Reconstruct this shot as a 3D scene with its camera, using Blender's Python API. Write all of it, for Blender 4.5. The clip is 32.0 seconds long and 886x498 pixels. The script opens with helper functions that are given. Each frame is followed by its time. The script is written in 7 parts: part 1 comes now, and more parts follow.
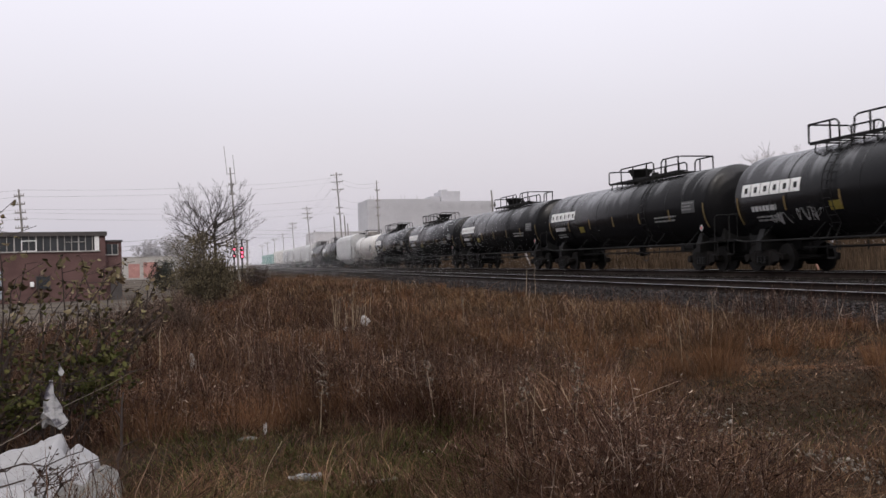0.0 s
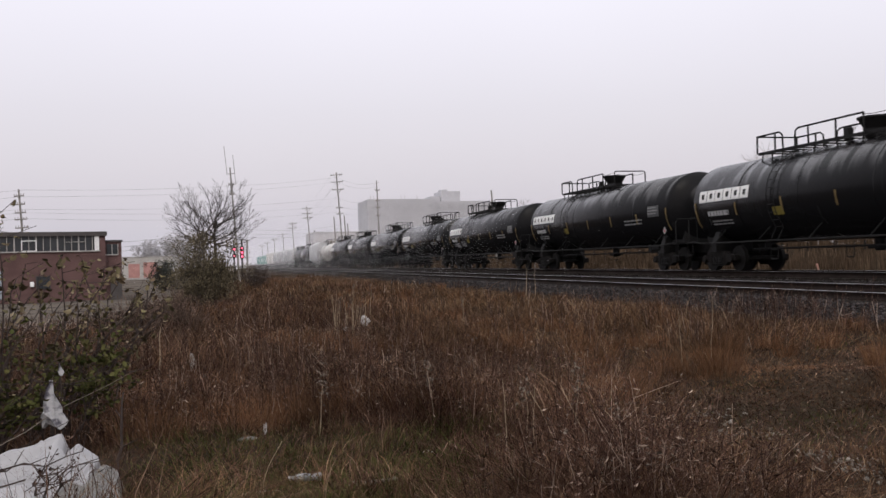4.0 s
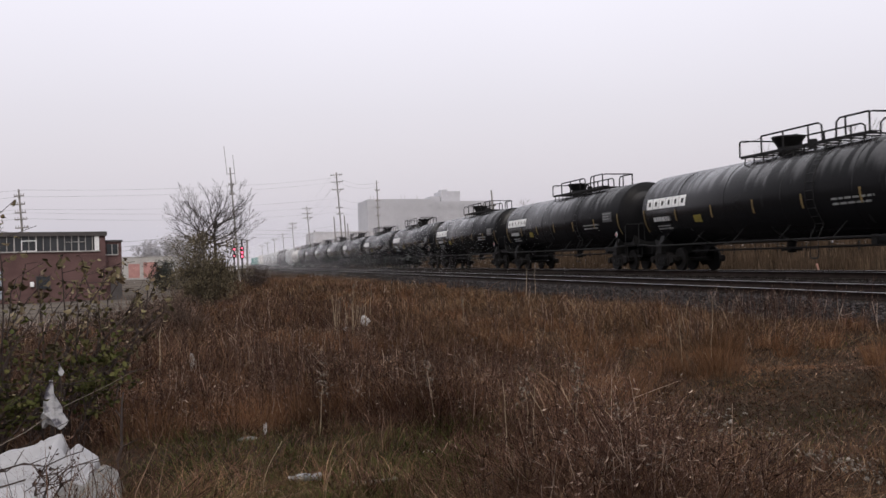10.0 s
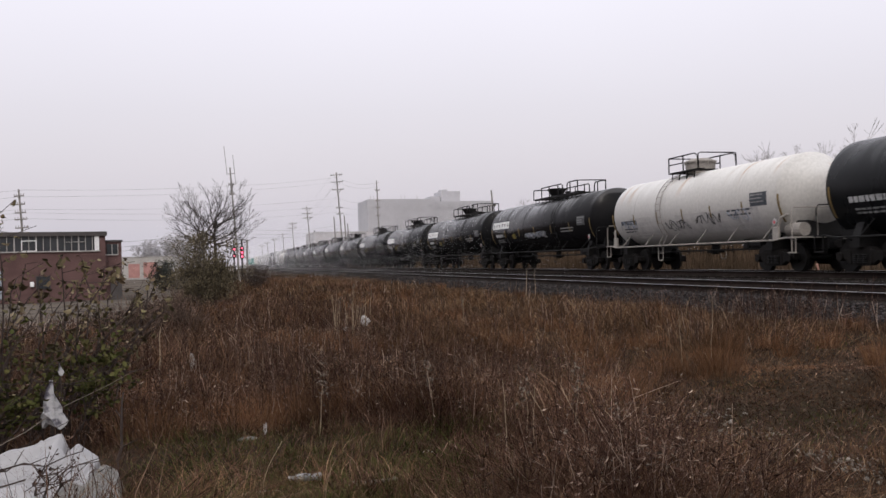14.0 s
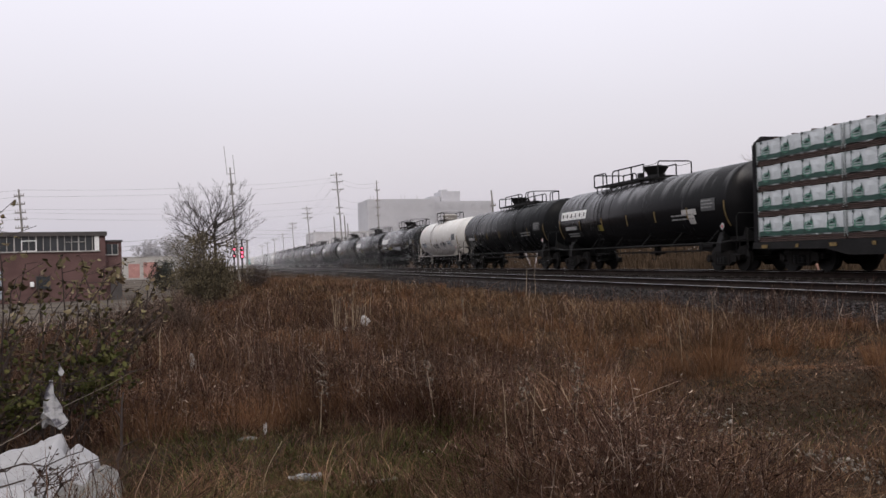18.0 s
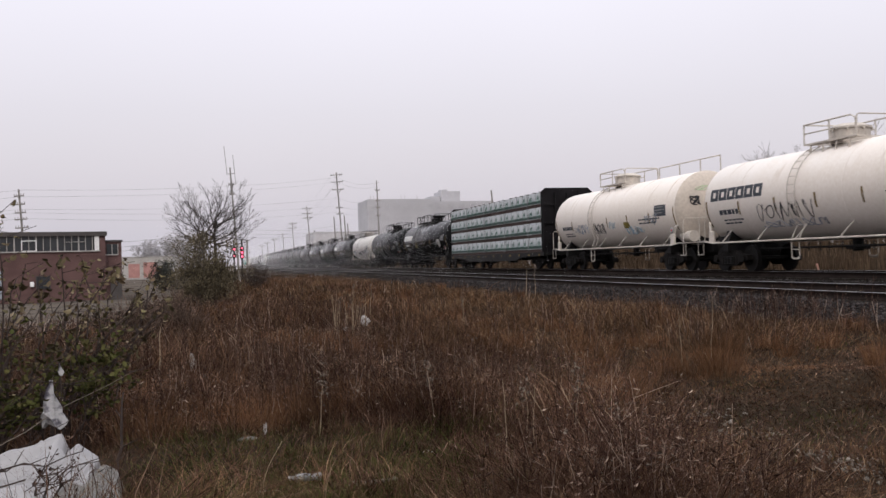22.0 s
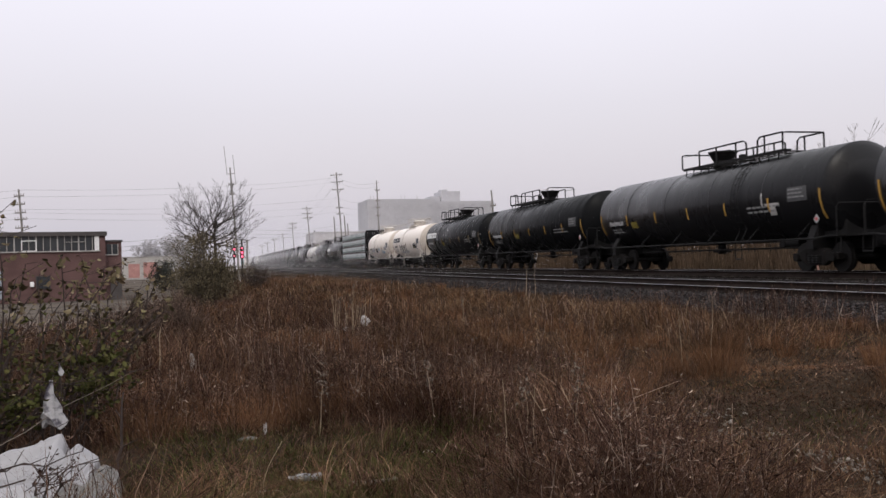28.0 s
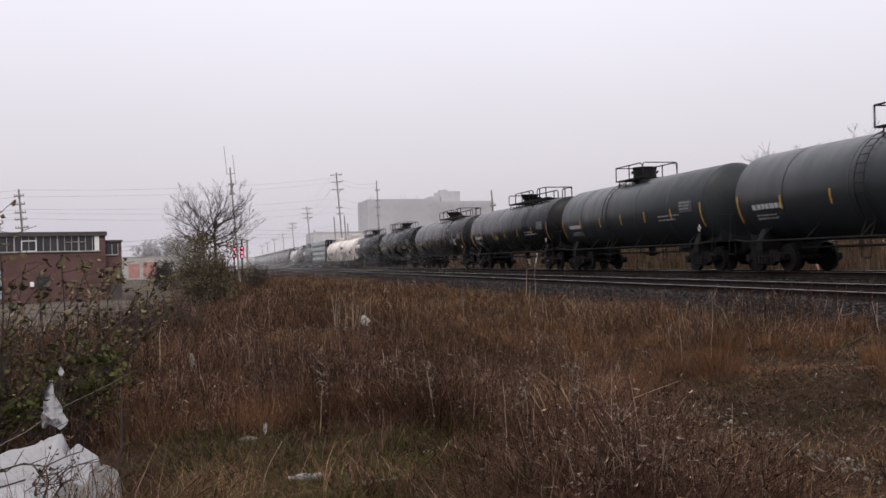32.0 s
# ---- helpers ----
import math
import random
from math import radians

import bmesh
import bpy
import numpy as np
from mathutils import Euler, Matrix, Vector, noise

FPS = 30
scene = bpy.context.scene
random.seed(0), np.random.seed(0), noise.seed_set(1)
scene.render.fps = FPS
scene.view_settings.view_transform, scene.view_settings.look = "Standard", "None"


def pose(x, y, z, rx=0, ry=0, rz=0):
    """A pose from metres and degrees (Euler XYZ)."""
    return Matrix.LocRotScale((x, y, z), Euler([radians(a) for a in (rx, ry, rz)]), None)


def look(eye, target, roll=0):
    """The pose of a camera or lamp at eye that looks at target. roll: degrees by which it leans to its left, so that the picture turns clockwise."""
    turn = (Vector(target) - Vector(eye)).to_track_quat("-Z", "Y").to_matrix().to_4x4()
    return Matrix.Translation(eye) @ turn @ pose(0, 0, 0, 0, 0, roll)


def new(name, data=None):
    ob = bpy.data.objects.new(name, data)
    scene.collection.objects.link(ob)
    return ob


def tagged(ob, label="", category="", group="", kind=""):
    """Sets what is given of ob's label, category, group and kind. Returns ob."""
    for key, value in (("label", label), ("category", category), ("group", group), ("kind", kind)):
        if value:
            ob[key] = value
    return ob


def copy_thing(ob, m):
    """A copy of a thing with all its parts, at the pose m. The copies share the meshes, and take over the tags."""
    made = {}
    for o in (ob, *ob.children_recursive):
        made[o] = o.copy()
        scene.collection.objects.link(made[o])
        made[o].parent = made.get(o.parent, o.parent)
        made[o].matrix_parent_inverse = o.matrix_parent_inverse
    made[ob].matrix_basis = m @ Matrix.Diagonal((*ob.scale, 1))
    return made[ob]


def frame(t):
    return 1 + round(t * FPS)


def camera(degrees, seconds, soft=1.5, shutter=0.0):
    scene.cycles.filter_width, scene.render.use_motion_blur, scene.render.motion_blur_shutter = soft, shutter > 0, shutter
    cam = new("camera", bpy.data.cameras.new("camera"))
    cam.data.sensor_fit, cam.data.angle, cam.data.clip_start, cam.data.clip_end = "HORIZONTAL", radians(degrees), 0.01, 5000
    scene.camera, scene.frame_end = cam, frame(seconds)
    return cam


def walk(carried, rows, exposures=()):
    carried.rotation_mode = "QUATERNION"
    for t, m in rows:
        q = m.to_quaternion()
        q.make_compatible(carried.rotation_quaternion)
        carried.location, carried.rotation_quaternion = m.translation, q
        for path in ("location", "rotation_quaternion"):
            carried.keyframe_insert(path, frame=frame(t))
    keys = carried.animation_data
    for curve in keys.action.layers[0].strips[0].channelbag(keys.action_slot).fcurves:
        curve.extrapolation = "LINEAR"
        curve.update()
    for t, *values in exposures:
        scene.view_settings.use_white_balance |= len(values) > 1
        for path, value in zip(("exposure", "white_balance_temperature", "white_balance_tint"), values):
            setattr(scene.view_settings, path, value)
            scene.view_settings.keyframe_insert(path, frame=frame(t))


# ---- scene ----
# ================= camera =================
EYE = 1.6
cam = camera(50.7, 32.0, soft=1.5, shutter=0.2)
_aim = (math.sin(radians(13.78)) * math.cos(radians(0.70)), math.cos(radians(13.78)) * math.cos(radians(0.70)), math.sin(radians(0.70)))
CAM = look((0, 0, EYE), (_aim[0] * 50, _aim[1] * 50, EYE + _aim[2] * 50), roll=-1.5)
walk(cam, [(0.0, CAM), (32.0, CAM)], exposures=[(0.0, 0.0), (32.0, 0.0)])

# ================= overcast sky and weak sun =================
SUN_EL, SUN_AZ = radians(48), radians(200)
world = bpy.data.worlds.new("overcast")
scene.world = world
world.use_nodes = True
wn, wl = world.node_tree.nodes, world.node_tree.links
wn.clear()
w_out = wn.new("ShaderNodeOutputWorld")
w_bg = wn.new("ShaderNodeBackground")
w_sky = wn.new("ShaderNodeTexSky")
w_sky.sky_type, w_sky.sun_disc = "NISHITA", False
w_sky.sun_elevation, w_sky.sun_rotation = SUN_EL, SUN_AZ
w_sky.air_density, w_sky.dust_density = 2.0, 6.0
w_co = wn.new("ShaderNodeTexCoord")
w_sep = wn.new("ShaderNodeSeparateXYZ")
w_ramp = wn.new("ShaderNodeValToRGB")
w_noise = wn.new("ShaderNodeTexNoise")
w_noise.inputs["Scale"].default_value = 1.6
w_noise.inputs["Detail"].default_value = 3.0
w_cl = wn.new("ShaderNodeMapRange")
w_cl.inputs["To Min"].default_value, w_cl.inputs["To Max"].default_value = 0.93, 1.07
w_mul = wn.new("ShaderNodeMix")
w_mul.data_type, w_mul.blend_type = "RGBA", "MULTIPLY"
w_mul.inputs["Factor"].default_value = 1.0
w_mix = wn.new("ShaderNodeMix")
w_mix.data_type = "RGBA"
w_mix.inputs["Factor"].default_value = 0.03
er = w_ramp.color_ramp.elements
er[0].position, er[0].color = 0.0, (0.60, 0.577, 0.645, 1)
er[1].position, er[1].color = 1.0, (1.75, 1.72, 1.80, 1)
for p_, c_ in ((0.06, (0.635, 0.603, 0.678, 1)), (0.16, (0.715, 0.678, 0.762, 1)), (0.28, (0.868, 0.825, 0.917, 1)), (0.55, (1.35, 1.32, 1.40, 1))):
    e_ = er.new(p_)
    e_.color = c_
wl.new(w_co.outputs["Generated"], w_sep.inputs[0])
wl.new(w_co.outputs["Generated"], w_noise.inputs["Vector"])
wl.new(w_noise.outputs["Fac"], w_cl.inputs["Value"])
wl.new(w_sep.outputs["Z"], w_ramp.inputs["Fac"])
wl.new(w_ramp.outputs["Color"], w_mul.inputs["A"])
wl.new(w_cl.outputs["Result"], w_mul.inputs["B"])
wl.new(w_mul.outputs["Result"], w_mix.inputs["A"])
wl.new(w_sky.outputs["Color"], w_mix.inputs["B"])
wl.new(w_mix.outputs["Result"], w_bg.inputs["Color"])
w_bg.inputs["Strength"].default_value = 1.0
wl.new(w_bg.outputs[0], w_out.inputs["Surface"])

sun = new("sun", bpy.data.lights.new("sun", "SUN"))
sun.data.energy, sun.data.angle, sun.data.color = 0.5, radians(25), (1.0, 0.97, 0.93)
sun.matrix_world = look((math.sin(SUN_AZ) * 60, math.cos(SUN_AZ) * 60, 80), (0, 0, 0))

# ================= materials =================
def material(name, color, rough=0.8, metal=0.0, vary=0.25, scale=3.0, fine=40.0, bump=0.0, second=None, second_at=0.55, object_random=0.0, island=0.0, spec=0.12, stretch=None):
    """Principled surface whose colour varies at two scales, with fine relief."""
    m = bpy.data.materials.new(name)
    m.use_nodes = True
    nt = m.node_tree
    n, l = nt.nodes, nt.links
    bsdf = n["Principled BSDF"]
    co = n.new("ShaderNodeTexCoord")
    vec = co.outputs["Object"]
    if stretch:
        mp = n.new("ShaderNodeMapping")
        mp.inputs["Scale"].default_value = stretch
        l.new(vec, mp.inputs["Vector"])
        vec = mp.outputs["Vector"]
    big = n.new("ShaderNodeTexNoise")
    big.inputs["Scale"].default_value, big.inputs["Detail"].default_value = scale, 4.0
    small = n.new("ShaderNodeTexNoise")
    small.inputs["Scale"].default_value, small.inputs["Detail"].default_value = fine, 3.0
    l.new(vec, big.inputs["Vector"])
    l.new(vec, small.inputs["Vector"])
    ramp = n.new("ShaderNodeValToRGB")
    a = [max(0.0, c * (1 - vary)) for c in color]
    b = [min(1.0, c * (1 + vary)) for c in color]
    ramp.color_ramp.elements[0].position, ramp.color_ramp.elements[0].color = 0.3, (*a, 1)
    ramp.color_ramp.elements[1].position, ramp.color_ramp.elements[1].color = 0.7, (*b, 1)
    if second:
        e = ramp.color_ramp.elements.new(second_at)
        e.color = (*color, 1)
        ramp.color_ramp.elements[2].color = (*second, 1)
        ramp.color_ramp.elements[2].position = min(1.0, second_at + 0.16)
    l.new(big.outputs["Fac"], ramp.inputs["Fac"])
    mix = n.new("ShaderNodeMix")
    mix.data_type, mix.blend_type = "RGBA", "OVERLAY"
    mix.inputs["Factor"].default_value = min(0.9, vary * 1.6)
    l.new(ramp.outputs["Color"], mix.inputs["A"])
    l.new(small.outputs["Fac"], mix.inputs["B"])
    col = mix.outputs["Result"]
    if object_random or island:
        hs = n.new("ShaderNodeHueSaturation")
        mr = n.new("ShaderNodeMapRange")
        amount = object_random or island
        mr.inputs["To Min"].default_value, mr.inputs["To Max"].default_value = 1 - amount, 1 + amount
        src = n.new("ShaderNodeObjectInfo").outputs["Random"] if object_random else n.new("ShaderNodeNewGeometry").outputs["Random Per Island"]
        l.new(src, mr.inputs["Value"])
        l.new(mr.outputs["Result"], hs.inputs["Value"])
        l.new(col, hs.inputs["Color"])
        col = hs.outputs["Color"]
    l.new(col, bsdf.inputs["Base Color"])
    rr = n.new("ShaderNodeMapRange")
    rr.inputs["To Min"].default_value, rr.inputs["To Max"].default_value = max(0.05, rough - 0.12), min(1.0, rough + 0.12)
    l.new(big.outputs["Fac"], rr.inputs["Value"])
    l.new(rr.outputs["Result"], bsdf.inputs["Roughness"])
    bsdf.inputs["Metallic"].default_value = metal
    bsdf.inputs["Specular IOR Level"].default_value = spec
    if bump:
        bp = n.new("ShaderNodeBump")
        bp.inputs["Strength"].default_value, bp.inputs["Distance"].default_value = 0.6, bump
        l.new(small.outputs["Fac"], bp.inputs["Height"])
        l.new(bp.outputs["Normal"], bsdf.inputs["Normal"])
    return m


def glow(name, color, strength):
    m = bpy.data.materials.new(name)
    m.use_nodes = True
    b = m.node_tree.nodes["Principled BSDF"]
    b.inputs["Base Color"].default_value = (*color, 1)
    b.inputs["Emission Color"].default_value = (*color, 1)
    b.inputs["Emission Strength"].default_value = strength
    return m


M_SOIL = material("damp_soil", (0.034, 0.025, 0.018), 0.95, 0, 0.5, 1.1, 17, 0.05, second=(0.026, 0.019, 0.013), spec=0.0)
M_BALLAST = material("ballast_bed", (0.019, 0.017, 0.016), 0.95, 0, 0.35, 1.2, 22, 0.04, spec=0.0)
M_STONE = material("ballast_stone", (0.040, 0.036, 0.036), 0.9, 0, 0.3, 3, 30, 0, island=0.85, spec=0.0)
M_TIE = material("creosoted_timber", (0.022, 0.019, 0.017), 0.9, 0, 0.35, 2, 30, 0.004, object_random=0.3, spec=0.0)
M_RAIL = material("rusty_rail_steel", (0.022, 0.017, 0.015), 0.75, 0.3, 0.3, 2, 30, 0.001, spec=0.0)
M_RAILTOP = material("polished_rail_head", (0.27, 0.265, 0.275), 0.34, 1.0, 0.12, 2, 60, spec=0.5)


def tank_paint(name, base, dust, amount, rough, streak=1.0, gloss=0.35, rust=None):
    """Painted tank shell: dust settled on the crown, washed down in dark drip streaks."""
    m = bpy.data.materials.new(name)
    m.use_nodes = True
    n, l = m.node_tree.nodes, m.node_tree.links
    b = n["Principled BSDF"]
    co = n.new("ShaderNodeTexCoord")
    oi = n.new("ShaderNodeObjectInfo")
    add = n.new("ShaderNodeVectorMath")
    add.operation = "ADD"
    mul = n.new("ShaderNodeVectorMath")
    mul.operation = "SCALE"
    mul.inputs["Scale"].default_value = 37.0
    l.new(oi.outputs["Random"], mul.inputs[0])
    l.new(co.outputs["Object"], add.inputs[0])
    l.new(mul.outputs["Vector"], add.inputs[1])

    def noise_of(scale, detail, st):
        mp = n.new("ShaderNodeMapping")
        mp.inputs["Scale"].default_value = st
        t_ = n.new("ShaderNodeTexNoise")
        t_.inputs["Scale"].default_value, t_.inputs["Detail"].default_value = scale, detail
        l.new(add.outputs["Vector"], mp.inputs["Vector"])
        l.new(mp.outputs["Vector"], t_.inputs["Vector"])
        return t_.outputs["Fac"]

    def ranged(v, a, c, lo=0.0, hi=1.0):
        r = n.new("ShaderNodeMapRange")
        r.interpolation_type = "SMOOTHSTEP"
        for k, x in (("From Min", a), ("From Max", c), ("To Min", lo), ("To Max", hi)):
            r.inputs[k].default_value = x
        l.new(v, r.inputs["Value"])
        return r.outputs["Result"]

    def times(a, c):
        q = n.new("ShaderNodeMath")
        q.operation = "MULTIPLY"
        l.new(a, q.inputs[0])
        l.new(c, q.inputs[1])
        return q.outputs["Value"]

    sep = n.new("ShaderNodeSeparateXYZ")
    l.new(co.outputs["Object"], sep.inputs[0])
    wob = noise_of(1.4, 3.0, (0.4, 1.0, 0.4))
    streaks = ranged(noise_of(1.7, 2.0, (0.16, 1.0, 0.11)), 0.47, 0.51, 1.0 - streak, 1.0)
    drip = n.new("ShaderNodeMath")
    drip.operation = "MULTIPLY_ADD"
    drip.inputs[1].default_value = 1.5 * streak
    l.new(noise_of(2.6, 3.0, (0.2, 1.0, 0.06)), drip.inputs[0])
    l.new(sep.outputs["Z"], drip.inputs[2])
    crown = ranged(drip.outputs["Value"], 2.80 + 0.75 * streak, 3.55 + 0.75 * streak)
    fac = times(times(crown, streaks), ranged(wob, 0.25, 0.7, 0.55 * amount, amount))
    mix = n.new("ShaderNodeMix")
    mix.data_type = "RGBA"
    l.new(fac, mix.inputs["Factor"])
    mix.inputs["A"].default_value, mix.inputs["B"].default_value = (*base, 1), (*dust, 1)
    col = mix.outputs["Result"]
    fine = noise_of(14.0, 4.0, (1.0, 1.0, 0.6))
    mx2 = n.new("ShaderNodeMix")
    mx2.data_type, mx2.blend_type = "RGBA", "OVERLAY"
    mx2.inputs["Factor"].default_value = 0.25
    l.new(col, mx2.inputs["A"])
    l.new(fine, mx2.inputs["B"])
    col = mx2.outputs["Result"]
    if rust:
        mx3 = n.new("ShaderNodeMix")
        mx3.data_type = "RGBA"
        mx3.inputs["B"].default_value = (*rust, 1)
        l.new(times(ranged(noise_of(1.9, 3.0, (0.16, 1.0, 0.12)), 0.60, 0.68, 0.0, 0.7), ranged(sep.outputs["Z"], 2.7, 3.7)), mx3.inputs["Factor"])
        l.new(col, mx3.inputs["A"])
        col = mx3.outputs["Result"]
    l.new(col, b.inputs["Base Color"])
    l.new(ranged(wob, 0.2, 0.8, rough - 0.05, rough + 0.09), b.inputs["Roughness"])
    shine = times(ranged(noise_of(1.7, 2.0, (0.16, 1.0, 0.11)), 0.47, 0.51), crown)
    l.new(ranged(shine, 0.0, 1.0, gloss * (1.0 - 0.8 * streak), gloss), b.inputs["Specular IOR Level"])
    bp = n.new("ShaderNodeBump")
    bp.inputs["Strength"].default_value, bp.inputs["Distance"].default_value = 0.25, 0.01
    l.new(wob, bp.inputs["Height"])
    l.new(bp.outputs["Normal"], b.inputs["Normal"])
    return m


M_BLACK = tank_paint("weathered_black_paint", (0.0085, 0.0085, 0.0092), (0.034, 0.033, 0.034), 1.0, 0.20, 0.95, 0.25)
M_SATIN = tank_paint("satin_black_paint", (0.0085, 0.0085, 0.0095), (0.010, 0.010, 0.0105), 0.9, 0.27, 0.3, 0.19)
M_DEEP = tank_paint("deep_black_paint", (0.0085, 0.0090, 0.0097), (0.0108, 0.0113, 0.0120), 0.9, 0.26, 0.6, 0.05)
M_SLATE = tank_paint("slate_black_paint", (0.021, 0.0245, 0.0265), (0.027, 0.031, 0.034), 0.9, 0.34, 0.3, 0.24)
M_FRAME = material("grimy_black_steel", (0.0102, 0.0098, 0.0099), 0.6, 0, 0.4, 2, 25, 0.003, spec=0.12)
M_TRUCK = material("rusty_truck_steel", (0.0100, 0.0089, 0.0084), 0.8, 0.0, 0.4, 3, 25, 0.004, spec=0.1)
M_WHEEL = material("worn_wheel_steel", (0.0098, 0.0091, 0.0088), 0.6, 0.0, 0.3, 4, 25, 0.002)
M_WHITE = tank_paint("weathered_white_paint", (0.43, 0.415, 0.395), (0.53, 0.52, 0.50), 1.0, 0.5, 0.4, 0.5, rust=(0.34, 0.20, 0.11))
M_CREAM = tank_paint("cream_white_paint", (0.65, 0.59, 0.53), (0.70, 0.655, 0.61), 1.0, 0.45, 0.35, 0.5, rust=(0.40, 0.30, 0.22))
M_CREAMHEAD = material("soiled_cream_paint", (0.52, 0.46, 0.40), 0.55, 0, 0.14, 1.1, 9, 0.001, second=(0.40, 0.31, 0.24))
M_MARK = material("white_stencil", (0.62, 0.62, 0.61), 0.7, 0, 0.15, 4, 30)
M_MARKDIM = material("faded_stencil", (0.20, 0.20, 0.20), 0.8, 0, 0.25, 6, 30)
M_DARKMARK = material("dark_stencil", (0.06, 0.065, 0.075), 0.8, 0, 0.25, 6, 30)
M_YELLOW = material("reflective_yellow", (0.38, 0.22, 0.05), 0.55, 0, 0.2, 6, 40)
M_DULLYELLOW = material("soiled_yellow_stripe", (0.15, 0.105, 0.045), 0.7, 0, 0.35, 6, 40)
M_PANELYELLOW = material("dull_yellow_panel", (0.17, 0.135, 0.030), 0.6, 0, 0.2, 6, 40)
M_RED = material("red_placard", (0.45, 0.06, 0.07), 0.6, 0, 0.2, 6, 40)
M_GREY = material("grey_car_paint", (0.42, 0.42, 0.42), 0.65, 0, 0.15, 0.8, 14, 0.001)
M_WHITEFRAME = material("grimy_white_steel", (0.25, 0.23, 0.21), 0.7, 0, 0.25, 2, 20, 0.001)
M_CREAMFRAME = material("cream_painted_steel", (0.47, 0.43, 0.385), 0.6, 0, 0.2, 2, 20, 0.001)
M_SPRAY = material("black_spray_paint", (0.03, 0.03, 0.035), 0.6, 0, 0.2, 4, 30)
M_SPRAYGREY = material("grey_spray_paint", (0.22, 0.24, 0.28), 0.6, 0, 0.3, 4, 30)
M_SPRAYBLUE = material("blue_spray_paint", (0.28, 0.36, 0.42), 0.6, 0, 0.3, 4, 30)
M_SPRAYGREEN = material("pale_green_spray_paint", (0.36, 0.46, 0.30), 0.6, 0, 0.3, 4, 30)
M_SPRAYPALE = material("pale_spray_paint", (0.26, 0.26, 0.27), 0.7, 0, 0.3, 4, 30)
M_OFFWHITE = material("off_white_car_paint", (0.60, 0.58, 0.54), 0.65, 0, 0.15, 0.8, 14, 0.001)
M_BROWNSTEEL = material("dark_brown_steel", (0.0120, 0.0112, 0.0125), 0.75, 0, 0.3, 1.5, 20, 0.002, spec=0.05)
M_WRAP = material("white_plastic_wrap", (0.43, 0.455, 0.47), 0.35, 0, 0.12, 2, 20, 0.002, spec=0.4)
M_WRAPGREEN = material("green_print_on_wrap", (0.026, 0.058, 0.048), 0.45, 0, 0.25, 3, 20)
M_PAINTOUT = material("faded_paint_out", (0.40, 0.385, 0.37), 0.7, 0, 0.15, 3, 25)
M_WRAPPALE = material("pale_green_print_on_wrap", (0.075, 0.19, 0.14), 0.45, 0, 0.25, 3, 20)
M_BOARD = material("sawn_board_edges", (0.080, 0.056, 0.050), 0.85, 0, 0.3, 6, 60, 0.002, stretch=(1, 0.3, 8))
M_STRAPDARK = material("dark_green_black_strap", (0.030, 0.042, 0.040), 0.6, 0, 0.3, 4, 30)
M_STRAP = material("pale_strap", (0.20, 0.22, 0.22), 0.6, 0, 0.2, 4, 30)
M_BRICK = material("dark_red_brick", (0.11, 0.066, 0.062), 0.9, 0, 0.18, 0.5, 9, 0.004, stretch=(1, 1, 2.5))
M_FASCIA = material("grey_brown_roof_fascia", (0.075, 0.068, 0.066), 0.8, 0, 0.2, 1, 20)
M_PANE = material("dark_window_glass", (0.035, 0.038, 0.042), 0.12, 0, 0.2, 1, 10, spec=0.5)
M_MULLION = material("pale_window_frame", (0.34, 0.325, 0.31), 0.6, 0, 0.15, 2, 20)
# wall drawn towards the sky's grey-violet; distance haze sits in this colour
M_FARHALL = material("haze_grey_cladding", (0.50, 0.485, 0.50), 0.9, 0, 0.06, 0.3, 6, 0.002)
M_WHITEWALL = material("off_white_render", (0.38, 0.365, 0.345), 0.85, 0, 0.1, 0.6, 12, 0.002)
M_BLUEDOOR = material("pale_blue_grey_paint", (0.27, 0.29, 0.32), 0.7, 0, 0.15, 2, 20)
# red with its saturation cut, to paint the veil of haze into it
M_ORANGE = material("haze_dulled_red_panel", (0.39, 0.21, 0.19), 0.7, 0, 0.15, 1, 14)
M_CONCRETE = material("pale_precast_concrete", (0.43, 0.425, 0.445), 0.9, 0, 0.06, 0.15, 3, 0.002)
# panes toned close to the wall: the fading by haze is put into the colour
M_PALEPANE = material("haze_pale_window", (0.405, 0.40, 0.42), 0.6, 0, 0.1, 0.5, 6)
M_STAKE = material("faded_pink_stake", (0.42, 0.24, 0.19), 0.8, 0, 0.2, 8, 40)
M_YARD = material("pale_gravel_dirt", (0.125, 0.104, 0.090), 0.95, 0, 0.35, 0.6, 9, 0.01, spec=0.0)
M_ASPHALT = material("pale_worn_asphalt", (0.084, 0.072, 0.062), 0.9, 0, 0.3, 0.4, 6, 0.006, spec=0.0)
# weathered timber, lightened further to carry distance haze in its colour
M_POLE = material("weathered_hazed_timber", (0.24, 0.225, 0.21), 0.9, 0, 0.25, 3, 40, 0.004, stretch=(4, 4, 0.6))
# cable paled so that it looks faint in fog; the haze is painted in
M_WIRE = material("haze_pale_cable", (0.38, 0.375, 0.385), 0.7, 0, 0.1, 1, 10)
M_INSUL = material("grey_insulator", (0.25, 0.24, 0.23), 0.4, 0, 0.1, 4, 20)
M_BARK = material("grey_brown_bark", (0.055, 0.046, 0.042), 0.95, 0, 0.3, 6, 50, 0.004)
# bark of the far trees, lightened towards the sky: haze is in both colours
M_HAZEBARK = material("haze_pale_twigs", (0.40, 0.38, 0.385), 0.95, 0, 0.2, 3, 20)
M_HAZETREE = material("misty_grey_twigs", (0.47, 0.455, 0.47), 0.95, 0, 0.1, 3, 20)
M_SIGNAL = material("black_signal_case", (0.02, 0.02, 0.02), 0.7, 0, 0.2, 3, 20)
